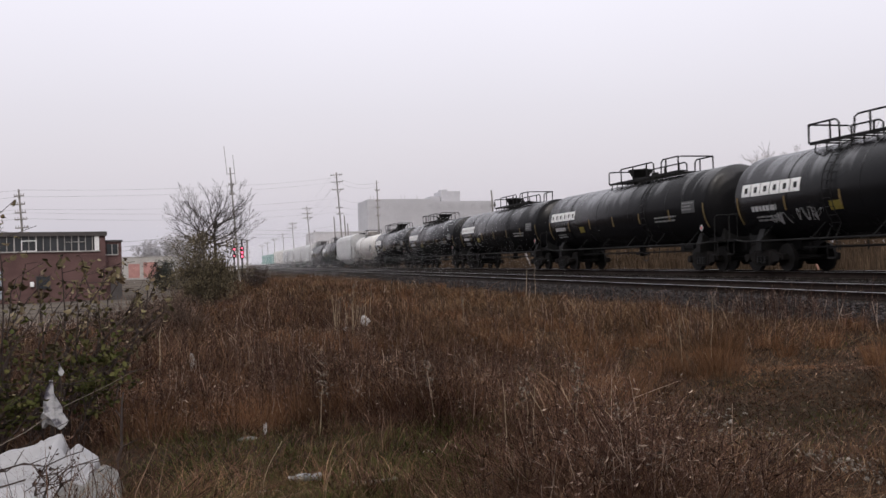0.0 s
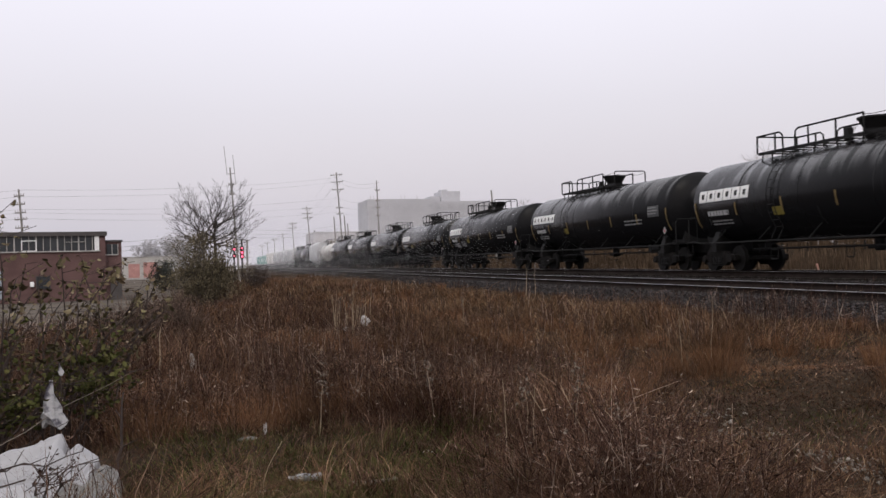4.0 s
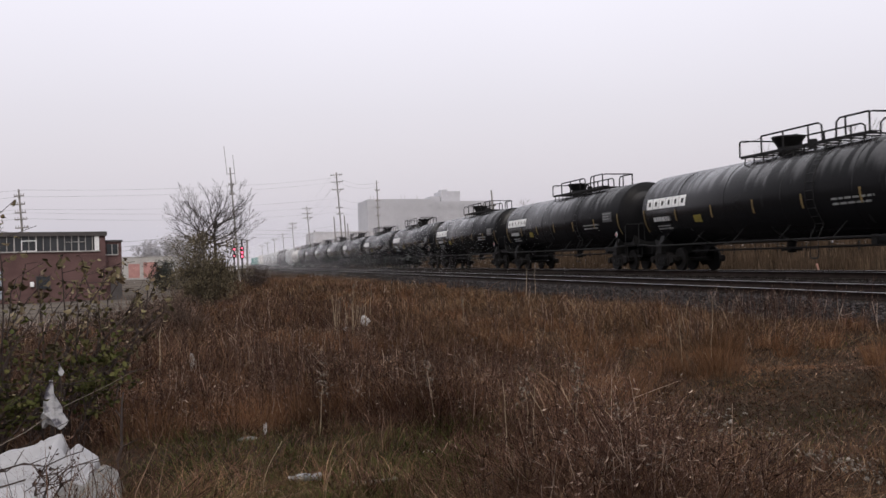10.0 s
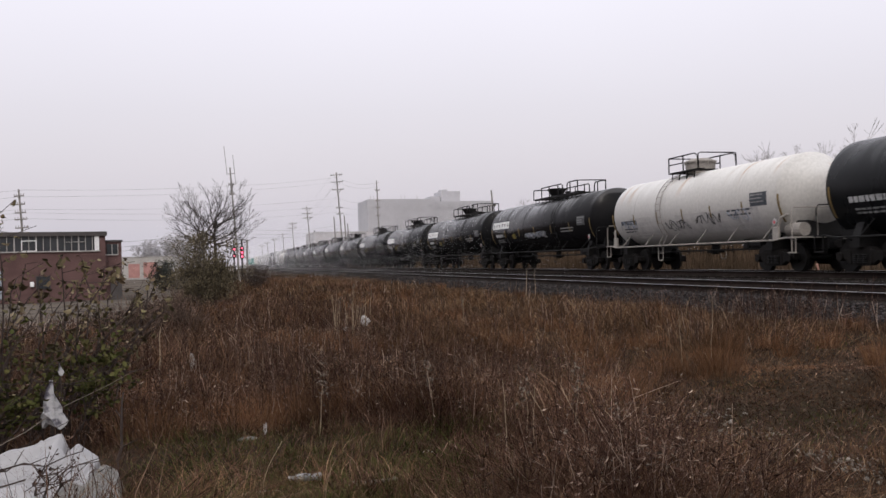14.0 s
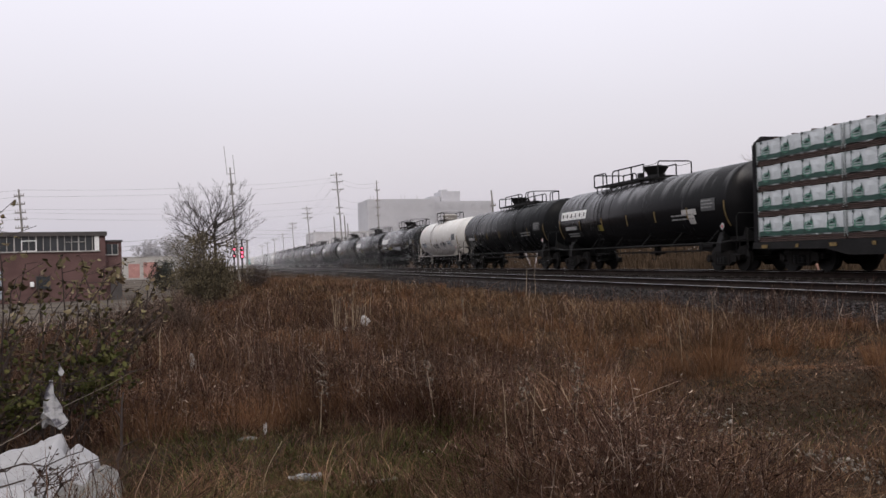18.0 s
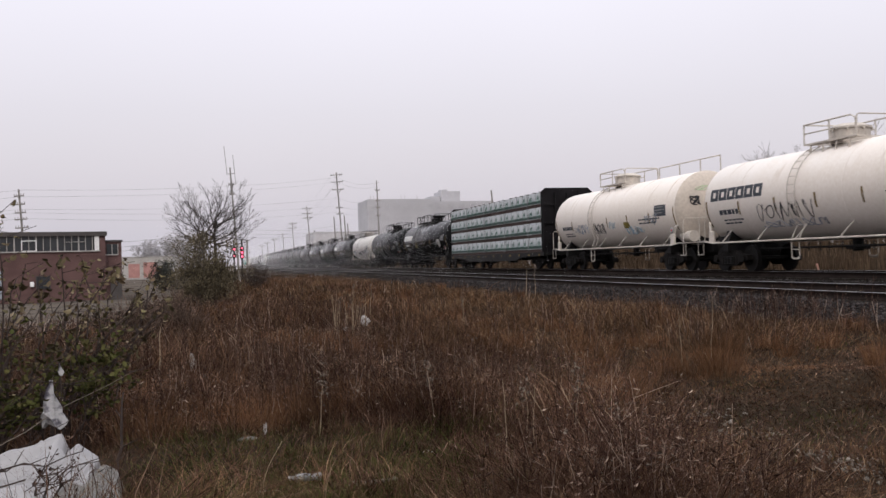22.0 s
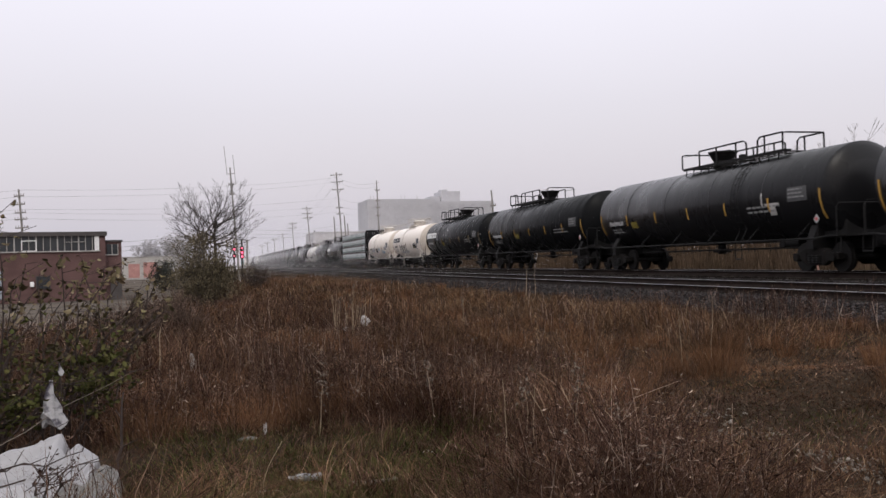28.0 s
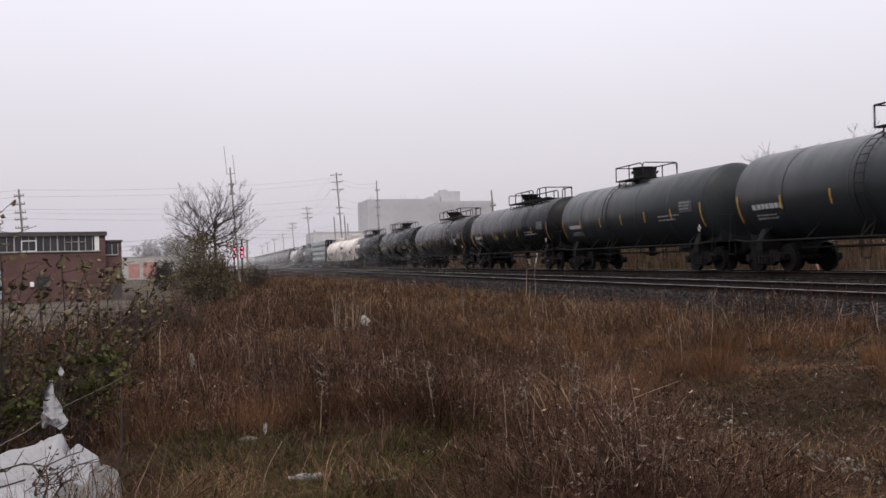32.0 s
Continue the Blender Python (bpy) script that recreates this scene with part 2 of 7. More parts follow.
M_REDLAMP = glow("red_signal_lamp", (1.0, 0.10, 0.18), 5.0)
M_DIMLAMP = glow("dim_red_signal_lamp", (0.8, 0.15, 0.2), 1.2)
M_FITWHITE = material("white_fitting_paint", (0.75, 0.75, 0.75), 0.5, 0, 0.1, 3, 20)
M_DRYBRUSH = material("dry_brown_stem", (0.098, 0.070, 0.056), 0.9, 0, 0.3, 3, 20, 0, island=0.4, spec=0.0)
M_BRAMBLE = material("grey_brown_withered_leaf", (0.062, 0.046, 0.038), 0.9, 0, 0.3, 3, 20, 0, island=0.5, spec=0.0)
M_CONIFER = material("dark_evergreen", (0.040, 0.043, 0.038), 0.9, 0, 0.3, 4, 20, 0, island=0.4)
M_OLIVE = material("dull_olive_leaf", (0.122, 0.102, 0.066), 0.9, 0, 0.25, 1.5, 20, 0, island=0.2, spec=0.03)


def grass_material(name, cols, rough=0.9):
    """Each blade takes its own tint from cols."""
    m = bpy.data.materials.new(name)
    m.use_nodes = True
    n, l = m.node_tree.nodes, m.node_tree.links
    b = n["Principled BSDF"]
    ramp = n.new("ShaderNodeValToRGB")
    el = ramp.color_ramp.elements
    while len(el) > 1:
        el.remove(el[-1])
    for i, c in enumerate(cols):
        at = 1.0 if i == len(cols) - 1 else 0.87 * i / (len(cols) - 2)
        e = el[0] if i == 0 else el.new(at)
        e.position, e.color = at, (*c, 1)
    g = n.new("ShaderNodeNewGeometry")
    co = n.new("ShaderNodeTexCoord")
    no = n.new("ShaderNodeTexNoise")
    no.inputs["Scale"].default_value = 1.7
    mr = n.new("ShaderNodeMapRange")
    mr.inputs["From Min"].default_value, mr.inputs["From Max"].default_value = 0.3, 0.7
    mr.inputs["To Min"].default_value, mr.inputs["To Max"].default_value = 0.62, 1.35
    wide = n.new("ShaderNodeTexNoise")
    wide.inputs["Scale"].default_value, wide.inputs["Detail"].default_value = 0.42, 2.0
    mw = n.new("ShaderNodeMapRange")
    mw.inputs["From Min"].default_value, mw.inputs["From Max"].default_value = 0.35, 0.65
    mw.inputs["To Min"].default_value, mw.inputs["To Max"].default_value = 0.68, 1.28
    both = n.new("ShaderNodeMath")
    both.operation = "MULTIPLY"
    l.new(co.outputs["Object"], wide.inputs["Vector"])
    l.new(wide.outputs["Fac"], mw.inputs["Value"])
    hs = n.new("ShaderNodeHueSaturation")
    l.new(g.outputs["Random Per Island"], ramp.inputs["Fac"])
    l.new(co.outputs["Object"], no.inputs["Vector"])
    l.new(no.outputs["Fac"], mr.inputs["Value"])
    l.new(mr.outputs["Result"], both.inputs[0])
    l.new(mw.outputs["Result"], both.inputs[1])
    l.new(both.outputs["Value"], hs.inputs["Value"])
    l.new(ramp.outputs["Color"], hs.inputs["Color"])
    l.new(hs.outputs["Color"], b.inputs["Base Color"])
    b.inputs["Roughness"].default_value = rough
    b.inputs["Specular IOR Level"].default_value = 0.0
    return m


M_RUST = grass_material("rust_brown_grass", [(0.016, 0.0095, 0.0072), (0.060, 0.032, 0.022), (0.108, 0.060, 0.040), (0.026, 0.016, 0.012), (0.26, 0.172, 0.124)])
# rust tints made darker: the shade down between stems is painted into them
M_THATCH = grass_material("shade_dark_thatch", [(0.016, 0.010, 0.0075), (0.034, 0.019, 0.013), (0.052, 0.029, 0.019), (0.026, 0.017, 0.012), (0.17, 0.115, 0.080)])
M_STRAW = grass_material("straw_grass", [(0.085, 0.048, 0.026), (0.14, 0.081, 0.043), (0.056, 0.034, 0.021), (0.18, 0.115, 0.068), (0.28, 0.205, 0.135)])
M_TUSSOCK = grass_material("tan_tussock_grass", [(0.070, 0.036, 0.020), (0.118, 0.060, 0.032), (0.150, 0.080, 0.042), (0.090, 0.048, 0.027), (0.24, 0.155, 0.095)])
# haze strength, and the pale stuff of the flecks that imitate it
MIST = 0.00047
M_MIST = material("mist_haze_flecks", (0.86, 0.85, 0.88), 1.0, 0, 0.03, 0.1, 1, spec=0.0)
M_REED = grass_material("brown_reed", [(0.066, 0.045, 0.030), (0.098, 0.068, 0.045), (0.050, 0.035, 0.025), (0.13, 0.094, 0.064)])
M_GREEN = grass_material("fading_green_grass", [(0.040, 0.047, 0.014), (0.074, 0.074, 0.025), (0.025, 0.031, 0.010), (0.14, 0.115, 0.055)])
M_WEED = grass_material("dead_weed", [(0.012, 0.0073, 0.0058), (0.033, 0.018, 0.0145), (0.068, 0.039, 0.029), (0.041, 0.025, 0.020), (0.100, 0.064, 0.050), (0.32, 0.25, 0.20)])
M_FLUFF = grass_material("grey_seed_fluff", [(0.12, 0.10, 0.082), (0.17, 0.145, 0.12), (0.10, 0.078, 0.062), (0.24, 0.20, 0.165)])
M_STALK = grass_material("pale_dry_stalk", [(0.26, 0.19, 0.13), (0.34, 0.27, 0.19), (0.20, 0.14, 0.10)])
M_LEAF = grass_material("dark_olive_leaf", [(0.052, 0.047, 0.028), (0.098, 0.084, 0.047), (0.078, 0.053, 0.037), (0.130, 0.111, 0.060), (0.25, 0.20, 0.14)], 0.5)
M_LOWLEAF = grass_material("green_bramble_leaf", [(0.034, 0.039, 0.015), (0.060, 0.063, 0.022), (0.078, 0.068, 0.029), (0.105, 0.105, 0.042)], 0.5)
M_TWIG = material("grey_brown_twig", (0.046, 0.035, 0.031), 0.9, 0, 0.3, 8, 60)
M_SHEET = material("white_polythene", (0.235, 0.23, 0.235), 0.42, 0, 0.08, 3, 20, 0.003, spec=0.4)
M_BAG = material("printed_plastic_bag", (0.36, 0.355, 0.36), 0.4, 0, 0.12, 13, 50, 0.004, second=(0.05, 0.045, 0.06), second_at=0.44, spec=0.3)
M_CLEAR = material("cloudy_polythene", (0.115, 0.11, 0.10), 0.3, 0, 0.2, 5, 30, 0.003)
M_BOTTLE = material("cloudy_bottle_plastic", (0.26, 0.27, 0.28), 0.2, 0, 0.15, 12, 60, 0.001, spec=0.5)
M_WRAPGREY = material("faded_bottle_wrapper", (0.15, 0.15, 0.16), 0.5, 0, 0.4, 40, 90)
M_DEADWOOD = material("pale_dead_wood", (0.17, 0.145, 0.12), 0.9, 0, 0.3, 9, 60, 0.002, stretch=(0.3, 4, 4))
M_SCRAP = material("white_scrap", (0.38, 0.36, 0.35), 0.6, 0, 0.1, 6, 40)
M_CLOD = material("soil_clod", (0.050, 0.036, 0.027), 0.95, 0, 0.3, 3, 20, 0, island=0.7, spec=0.0)
M_PEBBLE = material("pale_pebble", (0.15, 0.135, 0.118), 0.9, 0, 0.3, 4, 30, 0, island=0.5, spec=0.0)
M_TEAL = material("teal_car_paint", (0.10, 0.30, 0.27), 0.7, 0, 0.2, 0.8, 14, 0.001)


# ================= mesh helpers =================
def bm_mesh(name, bm, mat, smooth=False):
    me = bpy.data.meshes.new(name)
    bm.to_mesh(me)
    bm.free()
    for m in (mat if isinstance(mat, (list, tuple)) else [mat]):
        me.materials.append(m)
    if smooth:
        me.shade_smooth()
    return me


def part(name, bm, mat, parent, label="", smooth=False, m=None):
    """Links a bmesh (or a ready mesh) as one object under a thing or a part."""
    me = bm if isinstance(bm, bpy.types.Mesh) else bm_mesh(name, bm, mat, smooth)
    ob = new(name, me)
    if parent is not None:
        ob.parent = parent
    if m is not None:
        ob.matrix_basis = m
    if label:
        ob["label"] = label
    return ob


def empty(name, label, category, group="", kind="", m=None):
    ob = new(name)
    ob.empty_display_size = 0.3
    if m is not None:
        ob.matrix_basis = m
    return tagged(ob, label, category, group, kind)


def box(bm, cx, cy, cz, sx, sy, sz, bevel=0.0, m=None):
    r = bmesh.ops.create_cube(bm, size=1.0, matrix=(m or Matrix()) @ Matrix.Translation((cx, cy, cz)) @ Matrix.Diagonal((sx, sy, sz, 1)))
    if bevel:
        es = {e for v in r["verts"] for e in v.link_edges}
        bmesh.ops.bevel(bm, geom=list(es), offset=bevel, segments=1, affect="EDGES")
    return bm


def rod(bm, a, b, r, n=8, r2=None):
    a, b = Vector(a), Vector(b)
    d = b - a
    mt = Matrix.Translation((a + b) / 2) @ d.to_track_quat("Z", "Y").to_matrix().to_4x4()
    bmesh.ops.create_cone(bm, cap_ends=True, segments=n, radius1=r, radius2=r if r2 is None else r2, depth=d.length, matrix=mt)
    return bm


def tube(bm, pts, radii, n=8):
    """One closed skin along pts (Vectors), with a radius at each."""
    rings = []
    for i, p in enumerate(pts):
        d = (pts[min(i + 1, len(pts) - 1)] - pts[max(i - 1, 0)]).normalized()
        a = d.cross(Vector((1, 0, 0)) if abs(d.x) < 0.8 else Vector((0, 0, 1))).normalized()
        b = d.cross(a)
        rings.append([bm.verts.new(p + (a * math.cos(2 * math.pi * k / n) + b * math.sin(2 * math.pi * k / n)) * radii[i]) for k in range(n)])
    for p, q in zip(rings[:-1], rings[1:]):
        for k in range(n):
            bm.faces.new((p[k], p[(k + 1) % n], q[(k + 1) % n], q[k]))
    bm.faces.new(rings[0][::-1])
    bm.faces.new(rings[-1])
    bmesh.ops.recalc_face_normals(bm, faces=bm.faces)
    return bm


def pipe(bm, pts, r, n=6):
    pts = [Vector(p) for p in pts]
    out = [pts[0]]
    for a, b, c in zip(pts[:-2], pts[1:-1], pts[2:]):
        # sharp corners are bent round
        if min((b - a).length, (c - b).length) > 0.25 and (b - a).angle(c - b) > 0.5:
            p, q = b + (a - b).normalized() * 0.10, b + (c - b).normalized() * 0.10
            out += [p, (p + q) * 0.25 + b * 0.5, q]
        else:
            out.append(b)
    out.append(pts[-1])
    return tube(bm, out, [r] * len(out), n)


def lathe_y(bm, prof, cz, n=40):
    """A solid turned about the line along y at height cz; prof: (y, radius)."""
    rings = []
    for y, r in prof:
        if r < 1e-5:
            rings.append([bm.verts.new((0, y, cz))])
        else:
            rings.append([bm.verts.new((r * math.cos(2 * math.pi * k / n), y, cz + r * math.sin(2 * math.pi * k / n))) for k in range(n)])
    for a, b in zip(rings[:-1], rings[1:]):
        for k in range(n):
            q = (k + 1) % n
            if len(a) == 1:
                bm.faces.new((a[0], b[k], b[q]))
            elif len(b) == 1:
                bm.faces.new((a[k], a[q], b[0])[::-1])
            else:
                bm.faces.new((a[k], b[k], b[q], a[q]))
    bmesh.ops.recalc_face_normals(bm, faces=bm.faces)
    return bm


def side_patch(bm, R, cz, y0, y1, z0, z1, out=0.006, thick=0.006, n=4):
    """A thin plate that hugs the near side (-x) of a barrel of radius R, from z0 to z1."""
    def p(y, z, o):
        s = max(-1.0, min(1.0, (z - cz) / R))
        a = math.asin(s)
        return (-(R + o) * math.cos(a), y, cz + (R + o) * math.sin(a))
    zs = [z0 + (z1 - z0) * i / n for i in range(n + 1)]
    o1 = [[bm.verts.new(p(y, z, out + thick)) for y in (y0, y1)] for z in zs]
    i1 = [[bm.verts.new(p(y, z, out - 0.02)) for y in (y0, y1)] for z in zs]
    for i in range(n):
        bm.faces.new((o1[i][0], o1[i + 1][0], o1[i + 1][1], o1[i][1]))
        bm.faces.new((o1[i][0], i1[i][0], i1[i + 1][0], o1[i + 1][0]))
        bm.faces.new((o1[i][1], o1[i + 1][1], i1[i + 1][1], i1[i][1]))
    bm.faces.new((o1[0][0], o1[0][1], i1[0][1], i1[0][0]))
    bm.faces.new((o1[n][0], i1[n][0], i1[n][1], o1[n][1]))
    return bm


def add_tris(name, verts, faces, mat, smooth=False):
    """One mesh from numpy arrays: verts (n, 3), faces (m, 3 or 4)."""
    me = bpy.data.meshes.new(name)
    k = faces.shape[1]
    me.vertices.add(len(verts))
    me.vertices.foreach_set("co", np.ascontiguousarray(verts, dtype=np.float32).ravel())
    me.loops.add(faces.size)
    me.loops.foreach_set("vertex_index", np.ascontiguousarray(faces, dtype=np.int32).ravel())
    me.polygons.add(len(faces))
    me.polygons.foreach_set("loop_start", np.arange(0, faces.size, k, dtype=np.int32))
    me.polygons.foreach_set("loop_total", np.full(len(faces), k, dtype=np.int32))
    me.update(calc_edges=True)
    for m in (mat if isinstance(mat, (list, tuple)) else [mat]):
        me.materials.append(m)
    if smooth:
        me.shade_smooth()
    return me


# ================= lie of the land =================
TRAIN_X, RAIL_Z = 19.1, 0.94
NEAR_X = 14.5


def sstep(v):
    v = np.clip(v, 0, 1)
    return v * v * (3 - 2 * v)


def land(x, y):
    """Height of the ground at x, y (arrays)."""
    x, y = np.asarray(x, float), np.asarray(y, float)
    z = 0.22 * sstep((x - 4) / 8)
    z = z + 0.38 * sstep((x - 20.5) / 3.0)
    z = z + 1.35 * sstep((x - 23.5) / 8.0)
    z = z - 0.80 * sstep((y - 18) / 34) * sstep((1.5 - x) / 7)
    z = z - 0.15 * sstep((y - 12) / 30) * sstep((7 - x) / 6)
    z = z + 0.05 * np.sin(x * 0.9 + 1.3) * np.cos(y * 0.7) + 0.03 * np.sin(x * 2.3 + y * 1.7)
    return z


def grid_axis(parts):
    out = []
    for a, b, n in parts:
        out.extend(np.linspace(a, b, n, endpoint=False))
    return np.array(out + [parts[-1][1]])


def ground_sheet():
    xs = grid_axis([(-1800, -120, 8), (-120, -30, 12), (-30, 14, 90), (14, 30, 24), (30, 200, 14), (200, 1800, 7)])
    ys = grid_axis([(-600, -20, 8), (-20, 2, 14), (2, 30, 70), (30, 100, 60), (100, 400, 20), (400, 2600, 9)])
    X, Y = np.meshgrid(xs, ys)
    v = np.stack([X.ravel(), Y.ravel(), land(X, Y).ravel()], 1)
    nx, ny = len(xs), len(ys)
    i = (np.arange(ny - 1)[:, None] * nx + np.arange(nx - 1)[None]).ravel()
    f = np.stack([i, i + 1, i + nx + 1, i + nx], 1)
    ob = new("ground", add_tris("ground", v, f, M_SOIL, True))
    return tagged(ob, "brown damp soil of a weedy trackside field", "ground", kind="structure")


ground_sheet()


# ================= tracks =================
Y0, Y1 = -60.0, 620.0


def extrude_y(name, prof, mat, y0, y1, label, category):
    n = len(prof)
    steps = np.linspace(y0, y1, 69)
    v, f = [], []
    for y in steps:
        v += [(x, y, z) for x, z in prof]
    for j in range(len(steps) - 1):
        for k in range(n - 1):
            a = j * n + k
            f.append((a, a + 1, a + n + 1, a + n))
    ob = new(name, add_tris(name, np.array(v), np.array(f), mat))
    return tagged(ob, label, category, kind="structure")


extrude_y("track_bed", [(11.2, -0.05), (11.7, 0.22), (12.5, 0.43), (13.1, 0.465), (15.9, 0.575), (16.6, 0.60), (17.3, 0.70), (20.6, 0.72), (21.3, 0.70), (22.6, 0.40), (23.0, 0.3)],
          M_BALLAST, Y0, Y1, "grey crushed stone ballast under two railway tracks", "track bed")


def rail_profile(x, z, cant):
    base = [(-0.07, -0.17), (-0.07, -0.155), (-0.012, -0.14), (-0.012, -0.045), (-0.036, -0.035), (-0.036, -0.006)]
    top = [(-0.036, -0.006), (-0.03, 0.0), (0.03, 0.0), (0.036, -0.006)]
    far = [(0.036, -0.006), (0.036, -0.035), (0.012, -0.045), (0.012, -0.14), (0.07, -0.155), (0.07, -0.17)]
    return [[(x + a, z + b) for a, b in q] for q in (base, top, far)]


def track(name, rails, label):
    root = empty(name, label, "railway track", kind="structure")
    for x, z in rails:
        a, b, c = rail_profile(x, z, 0)
        vs, fs, mi = [], [], []
        ysn = np.linspace(Y0, Y1, 35)
        prof = a + b[1:-1] + c
        n = len(prof)
        for y in ysn:
            vs += [(px, y, pz) for px, pz in prof]
        for j in range(len(ysn) - 1):
            for k in range(n - 1):
                q = j * n + k
                fs.append((q, q + 1, q + n + 1, q + n))
                mi.append(1 if 5 <= k <= 7 else 0)
        me = add_tris("rail", np.array(vs), np.array(fs), [M_RAIL, M_RAILTOP])
        me.polygons.foreach_set("material_index", np.array(mi, dtype=np.int32))
        part("rail", me, None, root, "rusty steel rail with a polished head")
    return root


near_track = track("track_near", [(13.75, 0.67), (15.25, 0.765)], "empty canted railway track with rusty rails on wooden ties")
far_track = track("track_far", [(TRAIN_X - 0.75, RAIL_Z), (TRAIN_X + 0.75, RAIL_Z)], "railway track that carries the freight train")


# ================= the freight train =================
TRUCK_MESH = {}


def truck_meshes():
    if TRUCK_MESH:
        return TRUCK_MESH
    # side frame: cast truss with two journal ends, sloping arms and a spring window
    bm = bmesh.new()
    outer = [(-1.12, 0.40), (-1.12, 0.58), (-0.70, 0.62), (-0.42, 0.74), (0.42, 0.74), (0.70, 0.62), (1.12, 0.58), (1.12, 0.40), (0.78, 0.42), (0.42, 0.20), (-0.42, 0.20), (-0.78, 0.42)]
    inner = [(-0.52, 0.50), (-0.34, 0.62), (0.34, 0.62), (0.52, 0.50), (0.34, 0.32), (-0.34, 0.32)]
    for pts, x0, x1 in ((outer, -0.09, 0.09),):
        a = [bm.verts.new((x0, y, z)) for y, z in pts]
        b = [bm.verts.new((x1, y, z)) for y, z in pts]
        bm.faces.new(a)
        bm.faces.new(b[::-1])
        for i in range(len(pts)):
            j = (i + 1) % len(pts)
            bm.faces.new((a[i], b[i], b[j], a[j]))
    for s in (-1, 1):
        rod(bm, (-0.16, s * 0.89, 0.457), (0.10, s * 0.89, 0.457), 0.13, 12)
        box(bm, 0, s * 0.44, 0.45, 0.24, 0.10, 0.42, 0.02)
    bmesh.ops.recalc_face_normals(bm, faces=bm.faces)
    TRUCK_MESH["side_frame"] = bm_mesh("side_frame", bm, M_TRUCK)
    bm = bmesh.new()
    tube(bm, [Vector((-0.12, 0, 0.28 + i * 0.0275)) for i in range(10)], [0.085, 0.062] * 5, 10)
    TRUCK_MESH["spring"] = bm_mesh("spring", bm, M_FRAME)
    bm = bmesh.new()
    box(bm, 0, 0, 0.60, 2.1, 0.42, 0.26, 0.03)
    rod(bm, (0, 0, 0.70), (0, 0, 0.80), 0.2, 14)
    TRUCK_MESH["bolster"] = bm_mesh("bolster", bm, M_TRUCK)
    bm = bmesh.new()
    rod(bm, (-1.0, 0, 0), (1.0, 0, 0), 0.08, 12)
    for s in (-1, 1):
        rod(bm, (s * 0.71, 0, 0), (s * 0.80, 0, 0), 0.457, 28)
        rod(bm, (s * 0.67, 0, 0), (s * 0.71, 0, 0), 0.485, 28)
        rod(bm, (s * 0.80, 0, 0), (s * 0.86, 0, 0), 0.16, 14)
        for k in range(3):
            a = k * 2 * math.pi / 3
            box(bm, s * 0.803, 0.3 * math.cos(a), 0.3 * math.sin(a), 0.02, 0.07, 0.07)
    TRUCK_MESH["wheelset"] = bm_mesh("wheelset", bm, M_WHEEL)
    return TRUCK_MESH


def add_truck(root, y):
    me = truck_meshes()
    t = part("truck", me["bolster"], None, root, "cast steel four-wheel truck", m=pose(0, y, 0))
    for s in (-1, 1):
        part("side_frame", me["side_frame"], None, t, m=pose(s * 1.0, 0, 0, 0, 0, 0 if s < 0 else 180))
        for k in (-0.2, 0.0, 0.2):
            part("spring", me["spring"], None, t, m=pose(s * 1.0, k, 0, 0, 0, 0 if s < 0 else 180))
        part("wheelset", me["wheelset"], None, t, m=pose(0, s * 0.89, 0.457))
    return t


def add_coupler(root, L, mat):
    for s in (-1, 1):
        bm = bmesh.new()
        box(bm, 0, s * (L / 2 - 0.42), 0.86, 0.16, 0.70, 0.18, 0.02)
        box(bm, -0.05, s * (L / 2 - 0.06), 0.86, 0.30, 0.20, 0.30, 0.04)
        part("coupler", bm, M_TRUCK, root)
        bm = bmesh.new()
        pipe(bm, [(0.35, s * (L / 2 - 0.7), 0.75), (0.33, s * (L / 2 - 0.4), 0.5), (0.28, s * (L / 2 - 0.02), 0.42)], 0.025)
        part("air_hose", bm, M_FRAME, root)


POST_MESH = {}


def post_mesh(h, r):
    key = (round(h, 3), r)
    if key not in POST_MESH:
        bm = bmesh.new()
        rod(bm, (0, 0, 0), (0, 0, h), r, 6)
        POST_MESH[key] = bm_mesh("post", bm, M_FRAME)
    return POST_MESH[key]


def painted(me, mat):
    """The mesh with that paint; one copy for each paint."""
    key = (me.name, mat.name)
    if key not in POST_MESH:
        c = me.copy()
        c.materials.clear()
        c.materials.append(mat)
        POST_MESH[key] = c
    return POST_MESH[key]


def railing(root, pts, zb, zt, mat, r=0.026, mid=True, extra=None, name="railing"):
    """Top and mid rail as one part; its posts stand under it."""
    bm = bmesh.new()
    pipe(bm, [(x, y, zt) for x, y in pts], r)
    ob = part(name, bm, mat, root)
    if mid:
        zm = zb + (zt - zb) * 0.55
        bm = bmesh.new()
        pipe(bm, [(x, y, zm) for x, y in pts], r * 0.85)
        part("mid_rail", bm, mat, ob)
    if extra:
        bm = bmesh.new()
        pipe(bm, extra, r)
        part("bent_rail", bm, mat, ob)
    for x, y in pts:
        part("post", painted(post_mesh(zt - zb, r), mat), None, ob, m=pose(x, y, zb))
    return ob


def barrel_profile(half, R, dish=0.5, knuckle=0.17):
    """(y, radius) along a barrel whose dished heads turn in over a tight knuckle."""
    head = []
    for k in range(9):
        r = (R - knuckle) * k / 8
        head.append((knuckle * 0.9 + (dish - knuckle * 0.9) * (1 - (r / (R - knuckle)) ** 2), r))
    for k in range(1, 7):
        a = math.pi / 2 * k / 6
        head.append((knuckle * 0.9 * (1 - math.sin(a)) ** 0.8 if k < 6 else 0.0, R - knuckle + knuckle * math.sin(a)))
    return [(-half - y, r) for y, r in head] + [(half + y, r) for y, r in head[::-1]]


